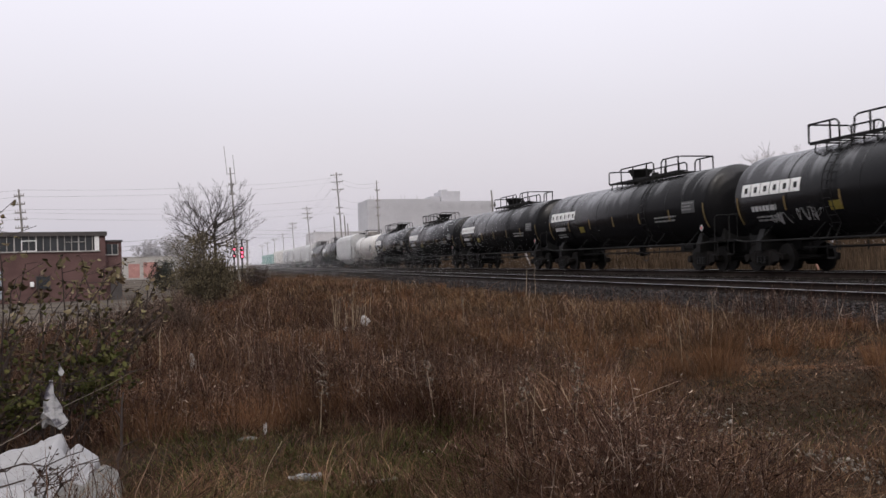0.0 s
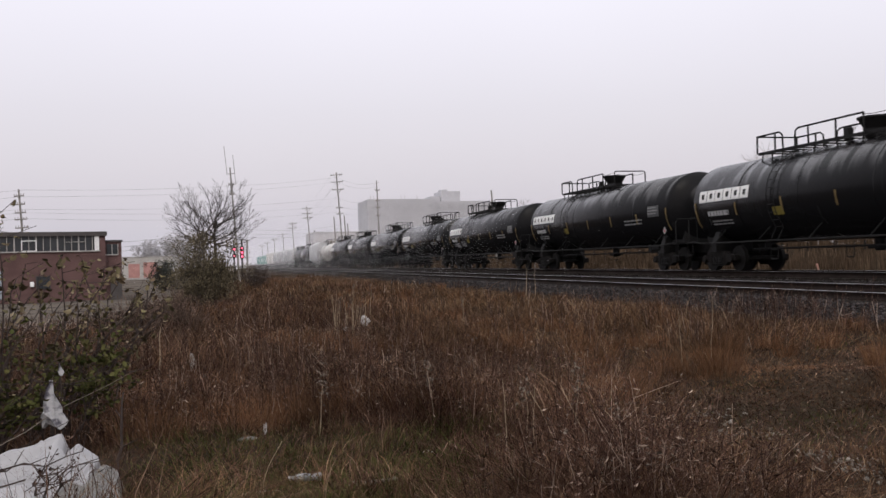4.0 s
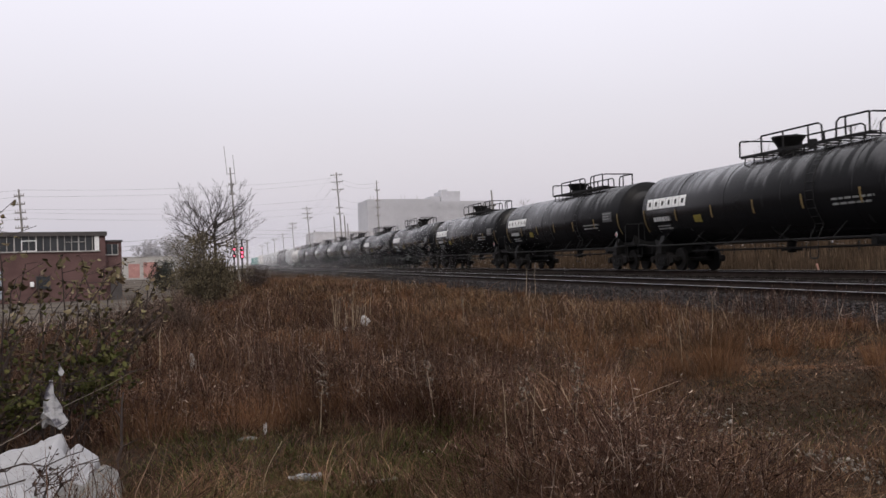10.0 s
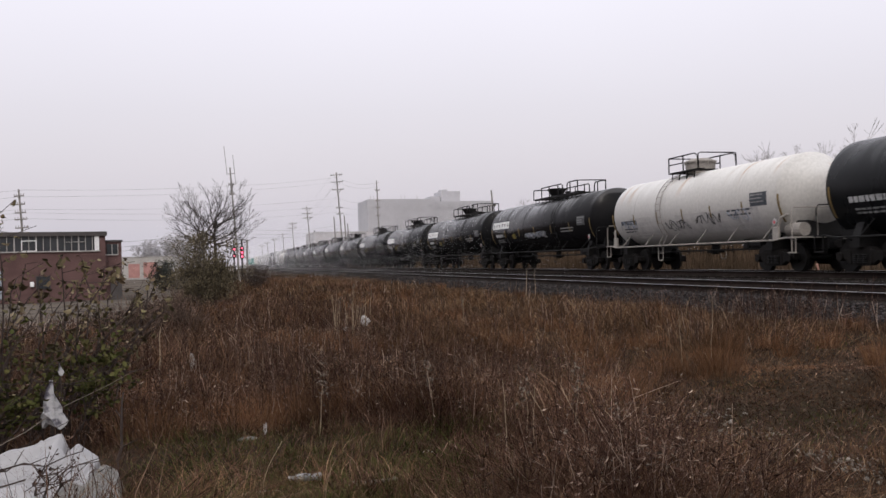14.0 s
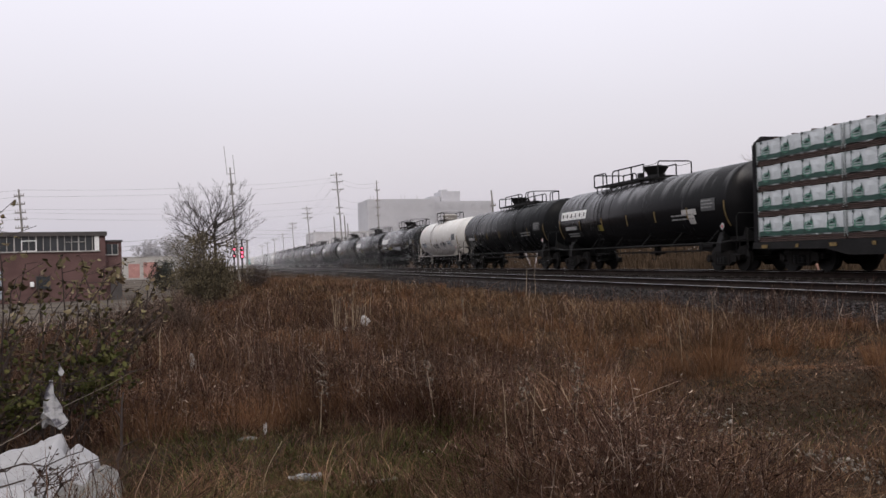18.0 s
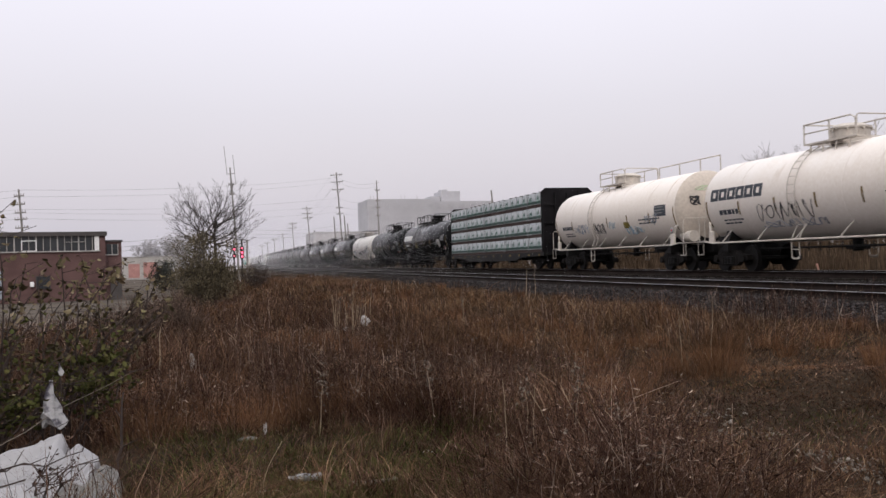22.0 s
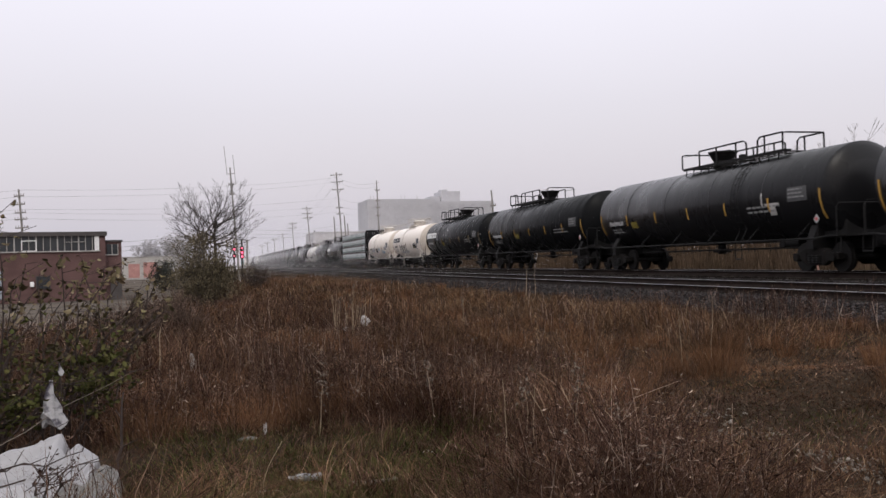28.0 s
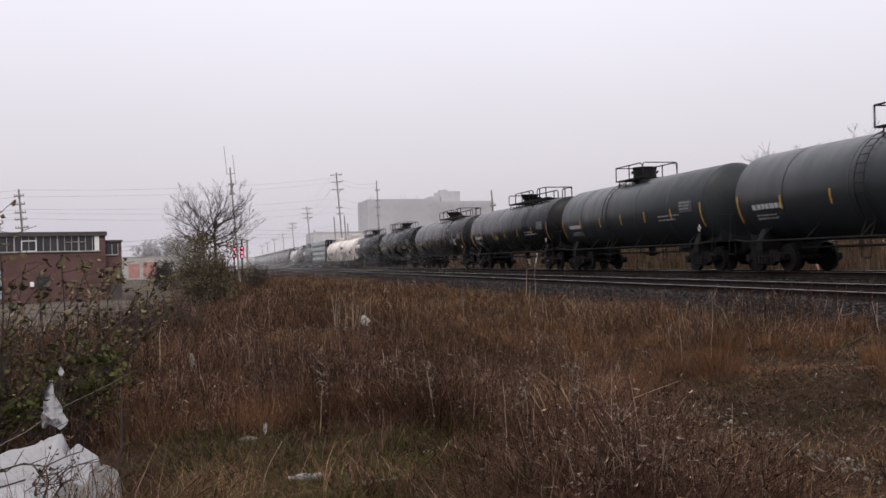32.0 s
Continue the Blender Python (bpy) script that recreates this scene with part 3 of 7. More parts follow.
def logo_block(bm, R, cz, ya, z0, w, h):
    """One bold ring-shaped block, the size of a letter."""
    t, u = w * 0.31, h * 0.27
    yb = ya - w
    side_patch(bm, R, cz, yb, ya, z0 + h - u, z0 + h, 0.004, 0.004, 2)
    side_patch(bm, R, cz, yb, ya, z0, z0 + u, 0.004, 0.004, 2)
    side_patch(bm, R, cz, ya - t, ya, z0 + u, z0 + h - u, 0.004, 0.004, 2)
    side_patch(bm, R, cz, yb, yb + t, z0 + u, z0 + h - u, 0.004, 0.004, 2)


def mark_bars(bm, R, cz, y0, z0, w, rows, rng, h=0.09, gap=0.06, bits=5):
    """Rows of short plain bars, in place of writing too small to read or not to be shown."""
    for r in range(rows):
        y = y0
        end = y0 - w * rng.uniform(0.7, 1.0)
        while y > end:
            q = w / bits * rng.uniform(0.5, 0.95)
            side_patch(bm, R, cz, max(end, y - q), y, z0 - r * (h + gap), z0 - r * (h + gap) + h, 0.004, 0.004, 1)
            y -= q + w / bits * 0.22


def scrawl(bm, R, cz, y0, z0, w, h, rng, n=5):
    """Meaningless looping spray-paint strokes on the barrel side."""
    def p(y, z):
        a = math.asin(max(-0.98, min(0.98, (z - cz) / R)))
        return Vector((-(R + 0.008) * math.cos(a), y, cz + (R + 0.008) * math.sin(a)))
    for i in range(n):
        c = y0 - w * (i + 0.5) / n
        f1, f2, p1, p2 = rng.uniform(0.6, 1.6), rng.uniform(1.2, 2.6), rng.uniform(0, 6.28), rng.uniform(0, 6.28)
        tall, wide = rng.uniform(0.5, 1.0), rng.uniform(0.35, 0.75)
        pts = []
        for k in range(14):
            u = k / 13
            yy = c + w / n * wide * math.sin(6.283 * f1 * u + p1) - w / n * 0.45 * (u - 0.5)
            zz = z0 + h * (0.5 + 0.5 * tall * math.sin(6.283 * f2 * u + p2))
            pts.append(p(yy, zz))
        pipe(bm, pts, rng.uniform(0.010, 0.018), 4)


def rung_mesh():
    bm = bmesh.new()
    rod(bm, (0, -0.2, 0), (0, 0.2, 0), 0.012, 5)
    return bm_mesh("rung", bm, M_FRAME)


RUNG = rung_mesh()


def tank_car(L, R, cz, paint, frame_paint, style, seed, mark, label, group, stripes="yellow", logo=None, plat=None, square=None, ln_short=2.6):
    """A tank car at the origin, front towards +y. style: 'long' walkway, 'short' loop, 'dome' white insulated car."""
    rng = random.Random(seed)
    root = empty("tank_car", label, "tank car", group)
    half = L / 2 - 1.18
    # barrel with its circumferential weld bands
    bm = bmesh.new()
    lathe_y(bm, barrel_profile(half - 0.30, R, 0.84, 0.72) if paint == M_WHITE else barrel_profile(half, R, 0.52), cz, 64)
    part("tank", bm, paint, root, smooth=True)
    if paint == M_CREAM:
        shell = barrel_profile(half + 0.004, R + 0.004, 0.524)
        for ring in (shell[:14], shell[-14:]):
            bm = bmesh.new()
            lathe_y(bm, ring, cz, 64)
            part("tank_head", bm, M_CREAMHEAD, root, "soiled beige tank head", smooth=True)
    bands = [-half * 0.62, -half * 0.2, half * 0.22, half * 0.64]
    for y in bands:
        bm = bmesh.new()
        lathe_y(bm, [(y - 0.03, R - 0.02), (y - 0.025, R + 0.006), (y + 0.025, R + 0.006), (y + 0.03, R - 0.02)], cz, 56)
        part("weld_band", bm, paint, root, smooth=True)
    # stub sills, saddles and bolsters
    for s in (-1, 1):
        bm = bmesh.new()
        box(bm, 0, s * (L / 2 - 1.75), 0.92, 0.55, 2.7, 0.42, 0.02)
        box(bm, 0, s * (L / 2 - 1.62), 1.35, 1.7, 1.3, 0.6, 0.03)
        part("stub_sill", bm, M_FRAME, root)
        bm = bmesh.new()
        yb = s * (L / 2 - 2.15)
        prof = [(-1.25, 0.72), (1.25, 0.72), (1.25, 1.0), (1.02, 1.55), (0.6, cz - math.sqrt(max(0.1, R * R - 0.36)) + 0.05), (-0.6, cz - math.sqrt(max(0.1, R * R - 0.36)) + 0.05), (-1.02, 1.55), (-1.25, 1.0)]
        a = [bm.verts.new((x, yb - 0.16, z)) for x, z in prof]
        b = [bm.verts.new((x, yb + 0.16, z)) for x, z in prof]
        bm.faces.new(a[::-1])
        bm.faces.new(b)
        for i in range(len(prof)):
            j = (i + 1) % len(prof)
            bm.faces.new((a[i], a[j], b[j], b[i]))
        bmesh.ops.recalc_face_normals(bm, faces=bm.faces)
        part("saddle", bm, M_FRAME, root)
        # end platform, its crosswise rail and corner steps
        bm = bmesh.new()
        ye = s * (L / 2 - 0.78)
        box(bm, 0, ye, 1.10, 2.9, 0.55, 0.05)
        for k in (-1, 1):
            box(bm, k * 1.4, ye + s * 0.1, 0.62, 0.06, 0.4, 0.04)
            rod(bm, (k * 1.4, ye - 0.1, 1.1), (k * 1.4, ye - 0.1, 0.6), 0.02, 5)
            rod(bm, (k * 1.4, ye + s * 0.3, 1.1), (k * 1.4, ye + s * 0.3, 0.6), 0.02, 5)
        part("end_platform", bm, M_WHITEFRAME if frame_paint == M_CREAMFRAME else frame_paint, root)
        bm = bmesh.new()
        yr = s * (L / 2 - 0.62)
        top = 2.05
        pipe(bm, [(-1.42, yr, 1.1), (-1.42, yr, top - 0.12), (-1.34, yr, top), (1.34, yr, top), (1.42, yr, top - 0.12), (1.42, yr, 1.1)], 0.022)
        rod(bm, (-0.5, yr, 1.1), (-0.5, yr, top), 0.018, 5)
        rod(bm, (0.5, yr, 1.1), (0.5, yr, top), 0.018, 5)
        part("end_handrail", bm, frame_paint, root)
    # long side rail under each flank with its brackets
    for k in (-1, 1):
        bm = bmesh.new()
        zr = 1.03
        pipe(bm, [(k * 1.40, -L / 2 + 0.9, zr + 0.08), (k * 1.45, -L / 2 + 1.6, zr), (k * 1.45, L / 2 - 1.6, zr), (k * 1.40, L / 2 - 0.9, zr + 0.08)], 0.03)
        part("side_rail", bm, frame_paint, root)
        nb = 6
        for i in range(nb):
            y = -half + (i + 0.5) * 2 * half / nb
            bm = bmesh.new()
            rod(bm, (k * 1.45, y, zr), (k * 1.12, y - 0.25, cz - math.sqrt(R * R - 1.25) + 0.02), 0.02, 5)
            part("bracket", bm, frame_paint, root)
        bm = bmesh.new()
        pipe(bm, [(k * 0.55, -half * 0.7, 0.78), (k * 0.55, half * 0.7, 0.78)], 0.03)
        for i in range(9):
            y = -half * 0.66 + i * half * 1.32 / 8
            rod(bm, (k * 0.55, y, 0.66), (k * 0.55, y, 0.95), 0.02, 5)
        part("brake_pipe", bm, M_FRAME, root)
    # bottom outlet and brake gear
    bm = bmesh.new()
    rod(bm, (0, 0, 0.62), (0, 0, cz - R + 0.1), 0.16, 14)
    box(bm, 0, 0, 0.72, 0.5, 0.5, 0.08, 0.01)
    part("bottom_outlet", bm, M_FRAME, root)
    bm = bmesh.new()
    rod(bm, (-0.5, -L / 2 + 3.6, 0.95), (-0.5, -L / 2 + 4.3, 0.95), 0.16, 14)
    box(bm, -0.45, -L / 2 + 4.6, 0.95, 0.3, 0.3, 0.34, 0.03)
    part("brake_cylinder", bm, M_FRAME, root)
    add_coupler(root, L, frame_paint)
    for s in (1, -1):
        add_truck(root, s * (L / 2 - 2.15))
    top = cz + R
    if style == "long":
        f0, ln = plat or 7.65, 6.8
        ya, yb = L / 2 - f0, L / 2 - f0 - ln
        bm = bmesh.new()
        zt = top + 0.06
        for k in (-1, 1):
            box(bm, k * 0.72, (ya + yb) / 2, zt, 0.06, ln, 0.10)
            box(bm, k * 0.58, (ya + yb) / 2, zt + 0.03, 0.30, ln, 0.03)
        for i in range(12):
            y = ya - (i + 0.5) * ln / 12
            box(bm, 0, y, zt + 0.0, 1.4, 0.05, 0.05)
            for k in (-1, 1):
                rod(bm, (k * 0.74, y, zt), (k * 0.78, y, cz + math.sqrt(R * R - 0.6) - 0.02), 0.025, 5)
        part("walkway", bm, frame_paint, root)
        # each side: a rail beside the housing, a gap at the ladder, and a rail that joins the end loop
        for k in (-1, 1):
            railing(root, [(k * 0.78, ya - 1.35), (k * 0.78, ya - 2.6), (k * 0.78, ya - 3.95)], zt, top + 0.66, frame_paint, r=0.031, mid=False,
                    extra=[(k * 0.78, ya - 3.95, top + 0.66), (k * 0.78, ya - 4.45, top + 0.66), (k * 0.78, ya - 4.62, top + 0.58), (k * 0.78, ya - 4.66, zt)])
            railing(root, [(k * 0.78, ya - 5.75), (k * 0.78, yb)], zt, top + 0.66, frame_paint, r=0.031, mid=False,
                    extra=[(k * 0.78, ya - 5.30, zt), (k * 0.78, ya - 5.34, top + 0.56), (k * 0.78, ya - 5.50, top + 0.66), (k * 0.78, ya - 5.75, top + 0.66)])
            bm = bmesh.new()
            pipe(bm, [(k * 0.78, ya, top + 0.60), (k * 0.78, ya - 0.45, top + 0.56), (k * 0.78, ya - 0.9, top + 0.56), (k * 0.78, ya - 1.35, top + 0.60)], 0.010, 4)
            part("chain", bm, frame_paint, root)
        for y in (ya, yb):
            bm = bmesh.new()
            zq = top + 0.66
            pipe(bm, [(-0.78, y, zt), (-0.78, y, zq), (0.78, y, zq), (0.78, y, zt)], 0.030)
            part("end_loop", bm, frame_paint, root)
        # flared valve housing
        bm = bmesh.new()
        ym = ya - 1.75
        rod(bm, (0, ym, top - 0.05), (0, ym, top + 0.24), 0.36, 20)
        rod(bm, (0, ym, top + 0.24), (0, ym, top + 0.54), 0.36, 20, 0.54)
        rod(bm, (0, ym, top + 0.54), (0, ym, top + 0.60), 0.56, 20)
        manway = part("valve_housing", bm, frame_paint, root)
        bm = bmesh.new()
        rod(bm, (0.0, ym - 0.5, top + 0.61), (0.0, ym + 0.5, top + 0.61), 0.03, 6)
        box(bm, 0.3, ym - 0.9, top + 0.2, 0.2, 0.25, 0.4, 0.02)
        part("hinge", bm, frame_paint, manway)
        ladder_y = ya - 4.98
    else:
        f0, ln = plat or 5.4, ln_short
        ya, yb = L / 2 - f0, L / 2 - f0 - ln
        zt = top + 0.05
        bm = bmesh.new()
        for k in (-1, 1):
            box(bm, k * 0.70, (ya + yb) / 2, zt, 0.30, ln, 0.05)
            for i in range(4):
                y = ya - (i + 0.5) * ln / 4
                rod(bm, (k * 0.8, y, zt), (k * 0.85, y, cz + math.sqrt(R * R - 0.72) - 0.02), 0.025, 5)
        for i in range(6):
            box(bm, 0, ya - (i + 0.5) * ln / 6, zt - 0.01, 1.4, 0.05, 0.04)
        part("walkway", bm, frame_paint, root)
        for k in (-1, 1):
            railing(root, [(k * 0.82, ya), (k * 0.82, ya - ln * 0.5)], zt, top + 0.68, frame_paint, mid=style != "short",
                    extra=[(k * 0.82, ya - ln * 0.5, top + 0.68), (k * 0.82, yb + 0.25, top + 0.68), (k * 0.82, yb + 0.05, top + 0.57), (k * 0.82, yb, zt)])
        for y in (ya, yb):
            bm = bmesh.new()
            pipe(bm, [(-0.82, y, zt), (-0.82, y, top + 0.68), (0.82, y, top + 0.68), (0.82, y, zt)], 0.024)
            part("end_loop", bm, frame_paint, root)
        bm = bmesh.new()
        ym = (ya + yb) / 2 + 0.1
        if style == "short":
            rod(bm, (0, ym, top - 0.05), (0, ym, top + 0.52), 0.52, 24)
            rod(bm, (0, ym, top + 0.52), (0, ym, top + 0.60), 0.55, 24)
        else:
            rod(bm, (0, ym, top - 0.05), (0, ym, top + 0.40), 0.58, 24)
            rod(bm, (0, ym, top + 0.40), (0, ym, top + 0.46), 0.63, 24)
            rod(bm, (0, ym, top + 0.46), (0, ym, top + 0.56), 0.60, 24, 0.4)
        house = part("valve_housing", bm, frame_paint, root, smooth=False)
        bm = bmesh.new()
        box(bm, 0, 0, 0, 0.06, 0.06, 0.1)
        bolt = bm_mesh("bolt", bm, frame_paint)
        for k in range(8):
            a = k * math.pi / 4
            part("bolt", bolt, None, house, m=pose(0.6 * math.cos(a), ym + 0.6 * math.sin(a), top + 0.38))
        ladder_y = ya - 0.25
    # ladders that hug both flanks
    for k in (-1, 1):
        bm = bmesh.new()
        arc = [math.radians(a) for a in range(70, -46, -10)]
        down = [(k * (R + 0.07) * math.cos(a), ladder_y - 0.2, cz + (R + 0.07) * math.sin(a)) for a in arc]
        down += [(k * 1.42, ladder_y - 0.2, 1.05), (k * 1.42, ladder_y - 0.2, 0.42)]
        pipe(bm, down + [(x, y + 0.4, z) for x, y, z in down[::-1]], 0.016, 5)
        lad = part("ladder", bm, frame_paint, root)
        for a in arc:
            part("rung", painted(RUNG, frame_paint), None, lad, m=pose(k * (R + 0.07) * math.cos(a), ladder_y, cz + (R + 0.07) * math.sin(a)))
        for z in (1.02, 0.72, 0.45):
            part("rung", painted(RUNG, frame_paint), None, lad, m=pose(k * 1.42, ladder_y, z))
    # markings of the near flank
    if stripes:
        ns = 7
        for i in range(ns):
            y = half - 0.12 - i * (2 * half - 0.24) / (ns - 1)
            big = i in (0, ns - 1)
            bm = bmesh.new()
            side_patch(bm, R, cz, y - 0.04, y + 0.04, cz - (0.85 if big else 0.50), cz + (0.06 if big else -0.05), 0.004, 0.005, 5)
            part("reflective_stripe", bm, M_YELLOW if stripes == "yellow" else M_DULLYELLOW, root)
    if logo:
        for i in range(6):
            bm = bmesh.new()
            logo_block(bm, R, cz, half - 0.42 - i * 0.55, cz + 0.05, 0.50, 0.42)
            part("logo_block", bm, logo, root)
    dim = M_MARKDIM if mark == M_MARK else mark
    bm = bmesh.new()
    mark_bars(bm, R, cz, half - 0.95, cz - 0.46, 1.8, 1, rng, 0.17, 0.08, 7)
    part("number_marking", bm, M_MARKMID if mark == M_MARK else mark, root)
    bm = bmesh.new()
    mark_bars(bm, R, cz, half - 1.1, cz - 0.68, 1.4, 2, rng, 0.05, 0.06, 5)
    part("stencil", bm, dim, root)["kind"] = "stuff"
    bm = bmesh.new()
    mark_bars(bm, R, cz, -half * 0.50, cz - 0.35, 2.0, 2, rng, 0.06, 0.09, 6)
    part("stencil", bm, dim, root)["kind"] = "stuff"
    bm = bmesh.new()
    side_patch(bm, R, cz, -half + 0.75, -half + 1.75, cz - 0.25, cz + 0.20, 0.003, 0.003, 3)
    pl = part("data_panel", bm, M_DATA if mark == M_MARK else M_DARKMARK, root)
    bm = bmesh.new()
    mark_bars(bm, R + 0.006, cz, -half + 1.7, cz + 0.10, 0.9, 3, rng, 0.05, 0.07, 4)
    part("stencil", bm, M_MARKDIM, pl)["kind"] = "stuff"
    if square is not None:
        bm = bmesh.new()
        side_patch(bm, R, cz, half - square - 0.55, half - square, cz - 0.62, cz - 0.35, 0.004, 0.004, 2)
        part("inspection_panel", bm, M_PANELYELLOW, root, "small yellow square panel")
    # hazard placard on its holder near the rear corner
    bm = bmesh.new()
    box(bm, 0, 0, 0, 0.02, 0.19, 0.19, 0, m=pose(-1.43, -half + 0.35, 1.62, 45))
    hold = part("placard", bm, M_MARKMID, root, "small white diamond placard")
    bm = bmesh.new()
    box(bm, -0.013, 0, 0, 0.006, 0.10, 0.10, 0, m=pose(-1.43, -half + 0.35, 1.62, 45))
    part("placard_mark", bm, M_RED, hold)
    bm = bmesh.new()
    rod(bm, (-1.40, -half + 0.35, 1.05), (-1.40, -half + 0.35, 1.75), 0.025, 6)
    part("placard_post", bm, frame_paint, hold)
    return root


M_DATA = material("dull_black_panel", (0.07, 0.07, 0.072), 0.8, 0, 0.2, 5, 40)
M_MARKMID = material("worn_stencil", (0.36, 0.36, 0.36), 0.8, 0, 0.3, 6, 30)
CAR_ROWS = []


def place_car(car, front, L, turned=False):
    """Stores the car with its middle's place along the track at the start."""
    CAR_ROWS.append((car, front - L / 2, turned))
    car.matrix_basis = pose(TRAIN_X, front - L / 2, RAIL_Z, 0, 0, 180 if turned else 0)
    return car


# type with the flared housing near the front, and the same car coupled the other way round
LP = 18.85
G_TANK = "tank cars of the freight train"
front_car = tank_car(LP, 1.49, 2.48, M_BLACK, M_FRAME, "long", 3, M_MARK, "black weathered tank car with white block lettering and streaked sides", G_TANK, stripes="dull", logo=M_MARK, square=4.2)
rear_car = tank_car(LP, 1.49, 2.48, M_BLACK, M_FRAME, "long", 4, M_MARK, "black weathered tank car with white block lettering, walkway set forward", G_TANK, stripes="dull", logo=M_MARK, square=5.0)


def mirror_walkway(car, L):
    """Turns the top gear of a car end for end, its markings staying where they are."""
    for o in list(car.children):
        if o.name.split(".")[0] in ("walkway", "railing", "end_loop", "valve_housing", "ladder", "chain"):
            o.matrix_basis = pose(0, 0, 0, 0, 0, 180)


mirror_walkway(rear_car, LP)
place_car(front_car, 48.85, LP)
place_car(rear_car, 30.25, LP)
for src, fronts in ((front_car, (67.5, -26.6, -45.6, -64.55, -83.4)), (rear_car, (86.3, 105.1, 11.05, -7.6, -136.75))):
    for fr in fronts:
        place_car(copy_thing(src, Matrix()), fr, LP)


# ---- further cars of the train ----
black_plain = tank_car(19.05, 1.47, 2.46, M_DEEP, M_FRAME, "long", 9, M_MARK, "plain satin black tank car with small white stencils", G_TANK, stripes="dull")
place_car(black_plain, -117.7, 19.05)
clean_black = tank_car(18.7, 1.47, 2.46, M_DEEP, M_FRAME, "long", 11, M_MARK, "clean black tank car with white block lettering and a yellow square", G_TANK, stripes="dull", logo=M_MARK, square=5.6)
mirror_walkway(clean_black, 18.7)
place_car(clean_black, -208.3, 18.7)
white_old = tank_car(15.4, 1.45, 2.46, M_WHITE, M_WHITEFRAME, "dome", 12, M_DARKMARK, "dirty white insulated tank car with rust drips and graffiti", G_TANK, stripes="dull", plat=5.6, ln_short=2.4)
for o in white_old.children_recursive:
    if o.name.split(".")[0] in ("railing", "end_loop", "walkway", "post", "mid_rail", "bent_rail") and o.data:
        o.material_slots[0].link = "OBJECT"
        o.material_slots[0].material = M_TRUCK
place_car(white_old, -102.3, 15.4)
place_car(copy_thing(white_old, Matrix()), 120.5, 15.4)
cream_a = tank_car(15.5, 1.48, 2.48, M_CREAM, M_CREAMFRAME, "dome", 13, M_DARKMARK, "cream-white tank car with dark graffiti and an orange patch", G_TANK, stripes="dull", plat=5.7, ln_short=2.8, square=8.3)
place_car(cream_a, -177.5, 15.5)
cream_b = tank_car(15.3, 1.48, 2.48, M_CREAM, M_CREAMFRAME, "dome", 14, M_DARKMARK, "cream-white tank car with dark block lettering and graffiti", G_TANK, stripes="dull", logo=M_DARKMARK, plat=6.3, ln_short=2.5, square=9.6)
place_car(cream_b, -193.0, 15.3)
black_yellow = tank_car(18.4, 1.47, 2.46, M_DEEP, M_FRAME, "long", 15, M_MARK, "black tank car with bright yellow upright stripes and yellow square", G_TANK, square=5.5)
mirror_walkway(black_yellow, 18.4)
place_car(black_yellow, -227.0, 18.4)
black_three = tank_car(18.8, 1.48, 2.47, M_SATIN, M_FRAME, "long", 16, M_MARK, "smooth black tank car with yellow stripes and small white stencils", G_TANK, plat=7.9, square=3.2)
place_car(black_three, -245.4, 18.8)
black_four = tank_car(17.8, 1.5, 2.49, M_SATIN, M_FRAME, "long", 17, M_MARK, "satin black tank car with yellow square panel and white stencils", G_TANK, plat=7.9, square=5.6)
place_car(black_four, -264.2, 17.8)
black_five = tank_car(16.65, 1.52, 2.52, M_SLATE, M_FRAME, "short", 18, M_MARK, "dark slate tank car with short top railing and round housing", G_TANK, plat=6.5, ln_short=2.8)
place_car(black_five, -282.0, 16.65)
black_six = tank_car(17.5, 1.53, 2.53, M_SLATE, M_FRAME, "short", 19, M_MARK, "dark slate tank car with bold yellow stripes and round housing", G_TANK, plat=7.4, ln_short=2.8)
place_car(black_six, -298.65, 17.5)
for fr, src, ln in ((157.6, front_car, LP), (176.5, rear_car, LP)):
    place_car(copy_thing(src, Matrix()), fr, ln)


def spray(car, R, cz, spots, seed):
    rng = random.Random(seed)
    for y, z, w, h, n, mt in spots:
        bm = bmesh.new()
        scrawl(bm, R, cz, y, z, w, h, rng, n)
        part("graffiti", bm, mt, car, "loose spray-painted scrawl")


spray(white_old, 1.45, 2.46, ((5.6, 1.75, 1.5, 0.45, 4, M_SPRAYGREY), (1.4, 1.6, 1.7, 0.45, 5, M_SPRAY), (-0.9, 1.7, 1.8, 0.5, 4, M_SPRAY), (-3.4, 1.75, 1.2, 0.45, 3, M_SPRAYGREY)), 5)
spray(cream_a, 1.48, 2.48, ((4.0, 1.75, 1.6, 0.5, 4, M_SPRAYGREY), (1.6, 1.65, 1.2, 0.6, 4, M_SPRAY), (-0.2, 1.85, 0.8, 0.4, 2, M_SPRAYBLUE), (-1.9, 1.55, 1.6, 0.4, 4, M_SPRAYBLUE), (-3.9, 1.9, 1.1, 0.5, 3, M_SPRAYGREY)), 6)
spray(cream_b, 1.48, 2.48, ((3.2, 1.60, 3.0, 0.75, 6, M_SPRAY), (2.9, 1.45, 3.2, 0.25, 5, M_SPRAYGREY), (-3.0, 1.7, 1.5, 0.7, 5, M_SPRAY)), 7)


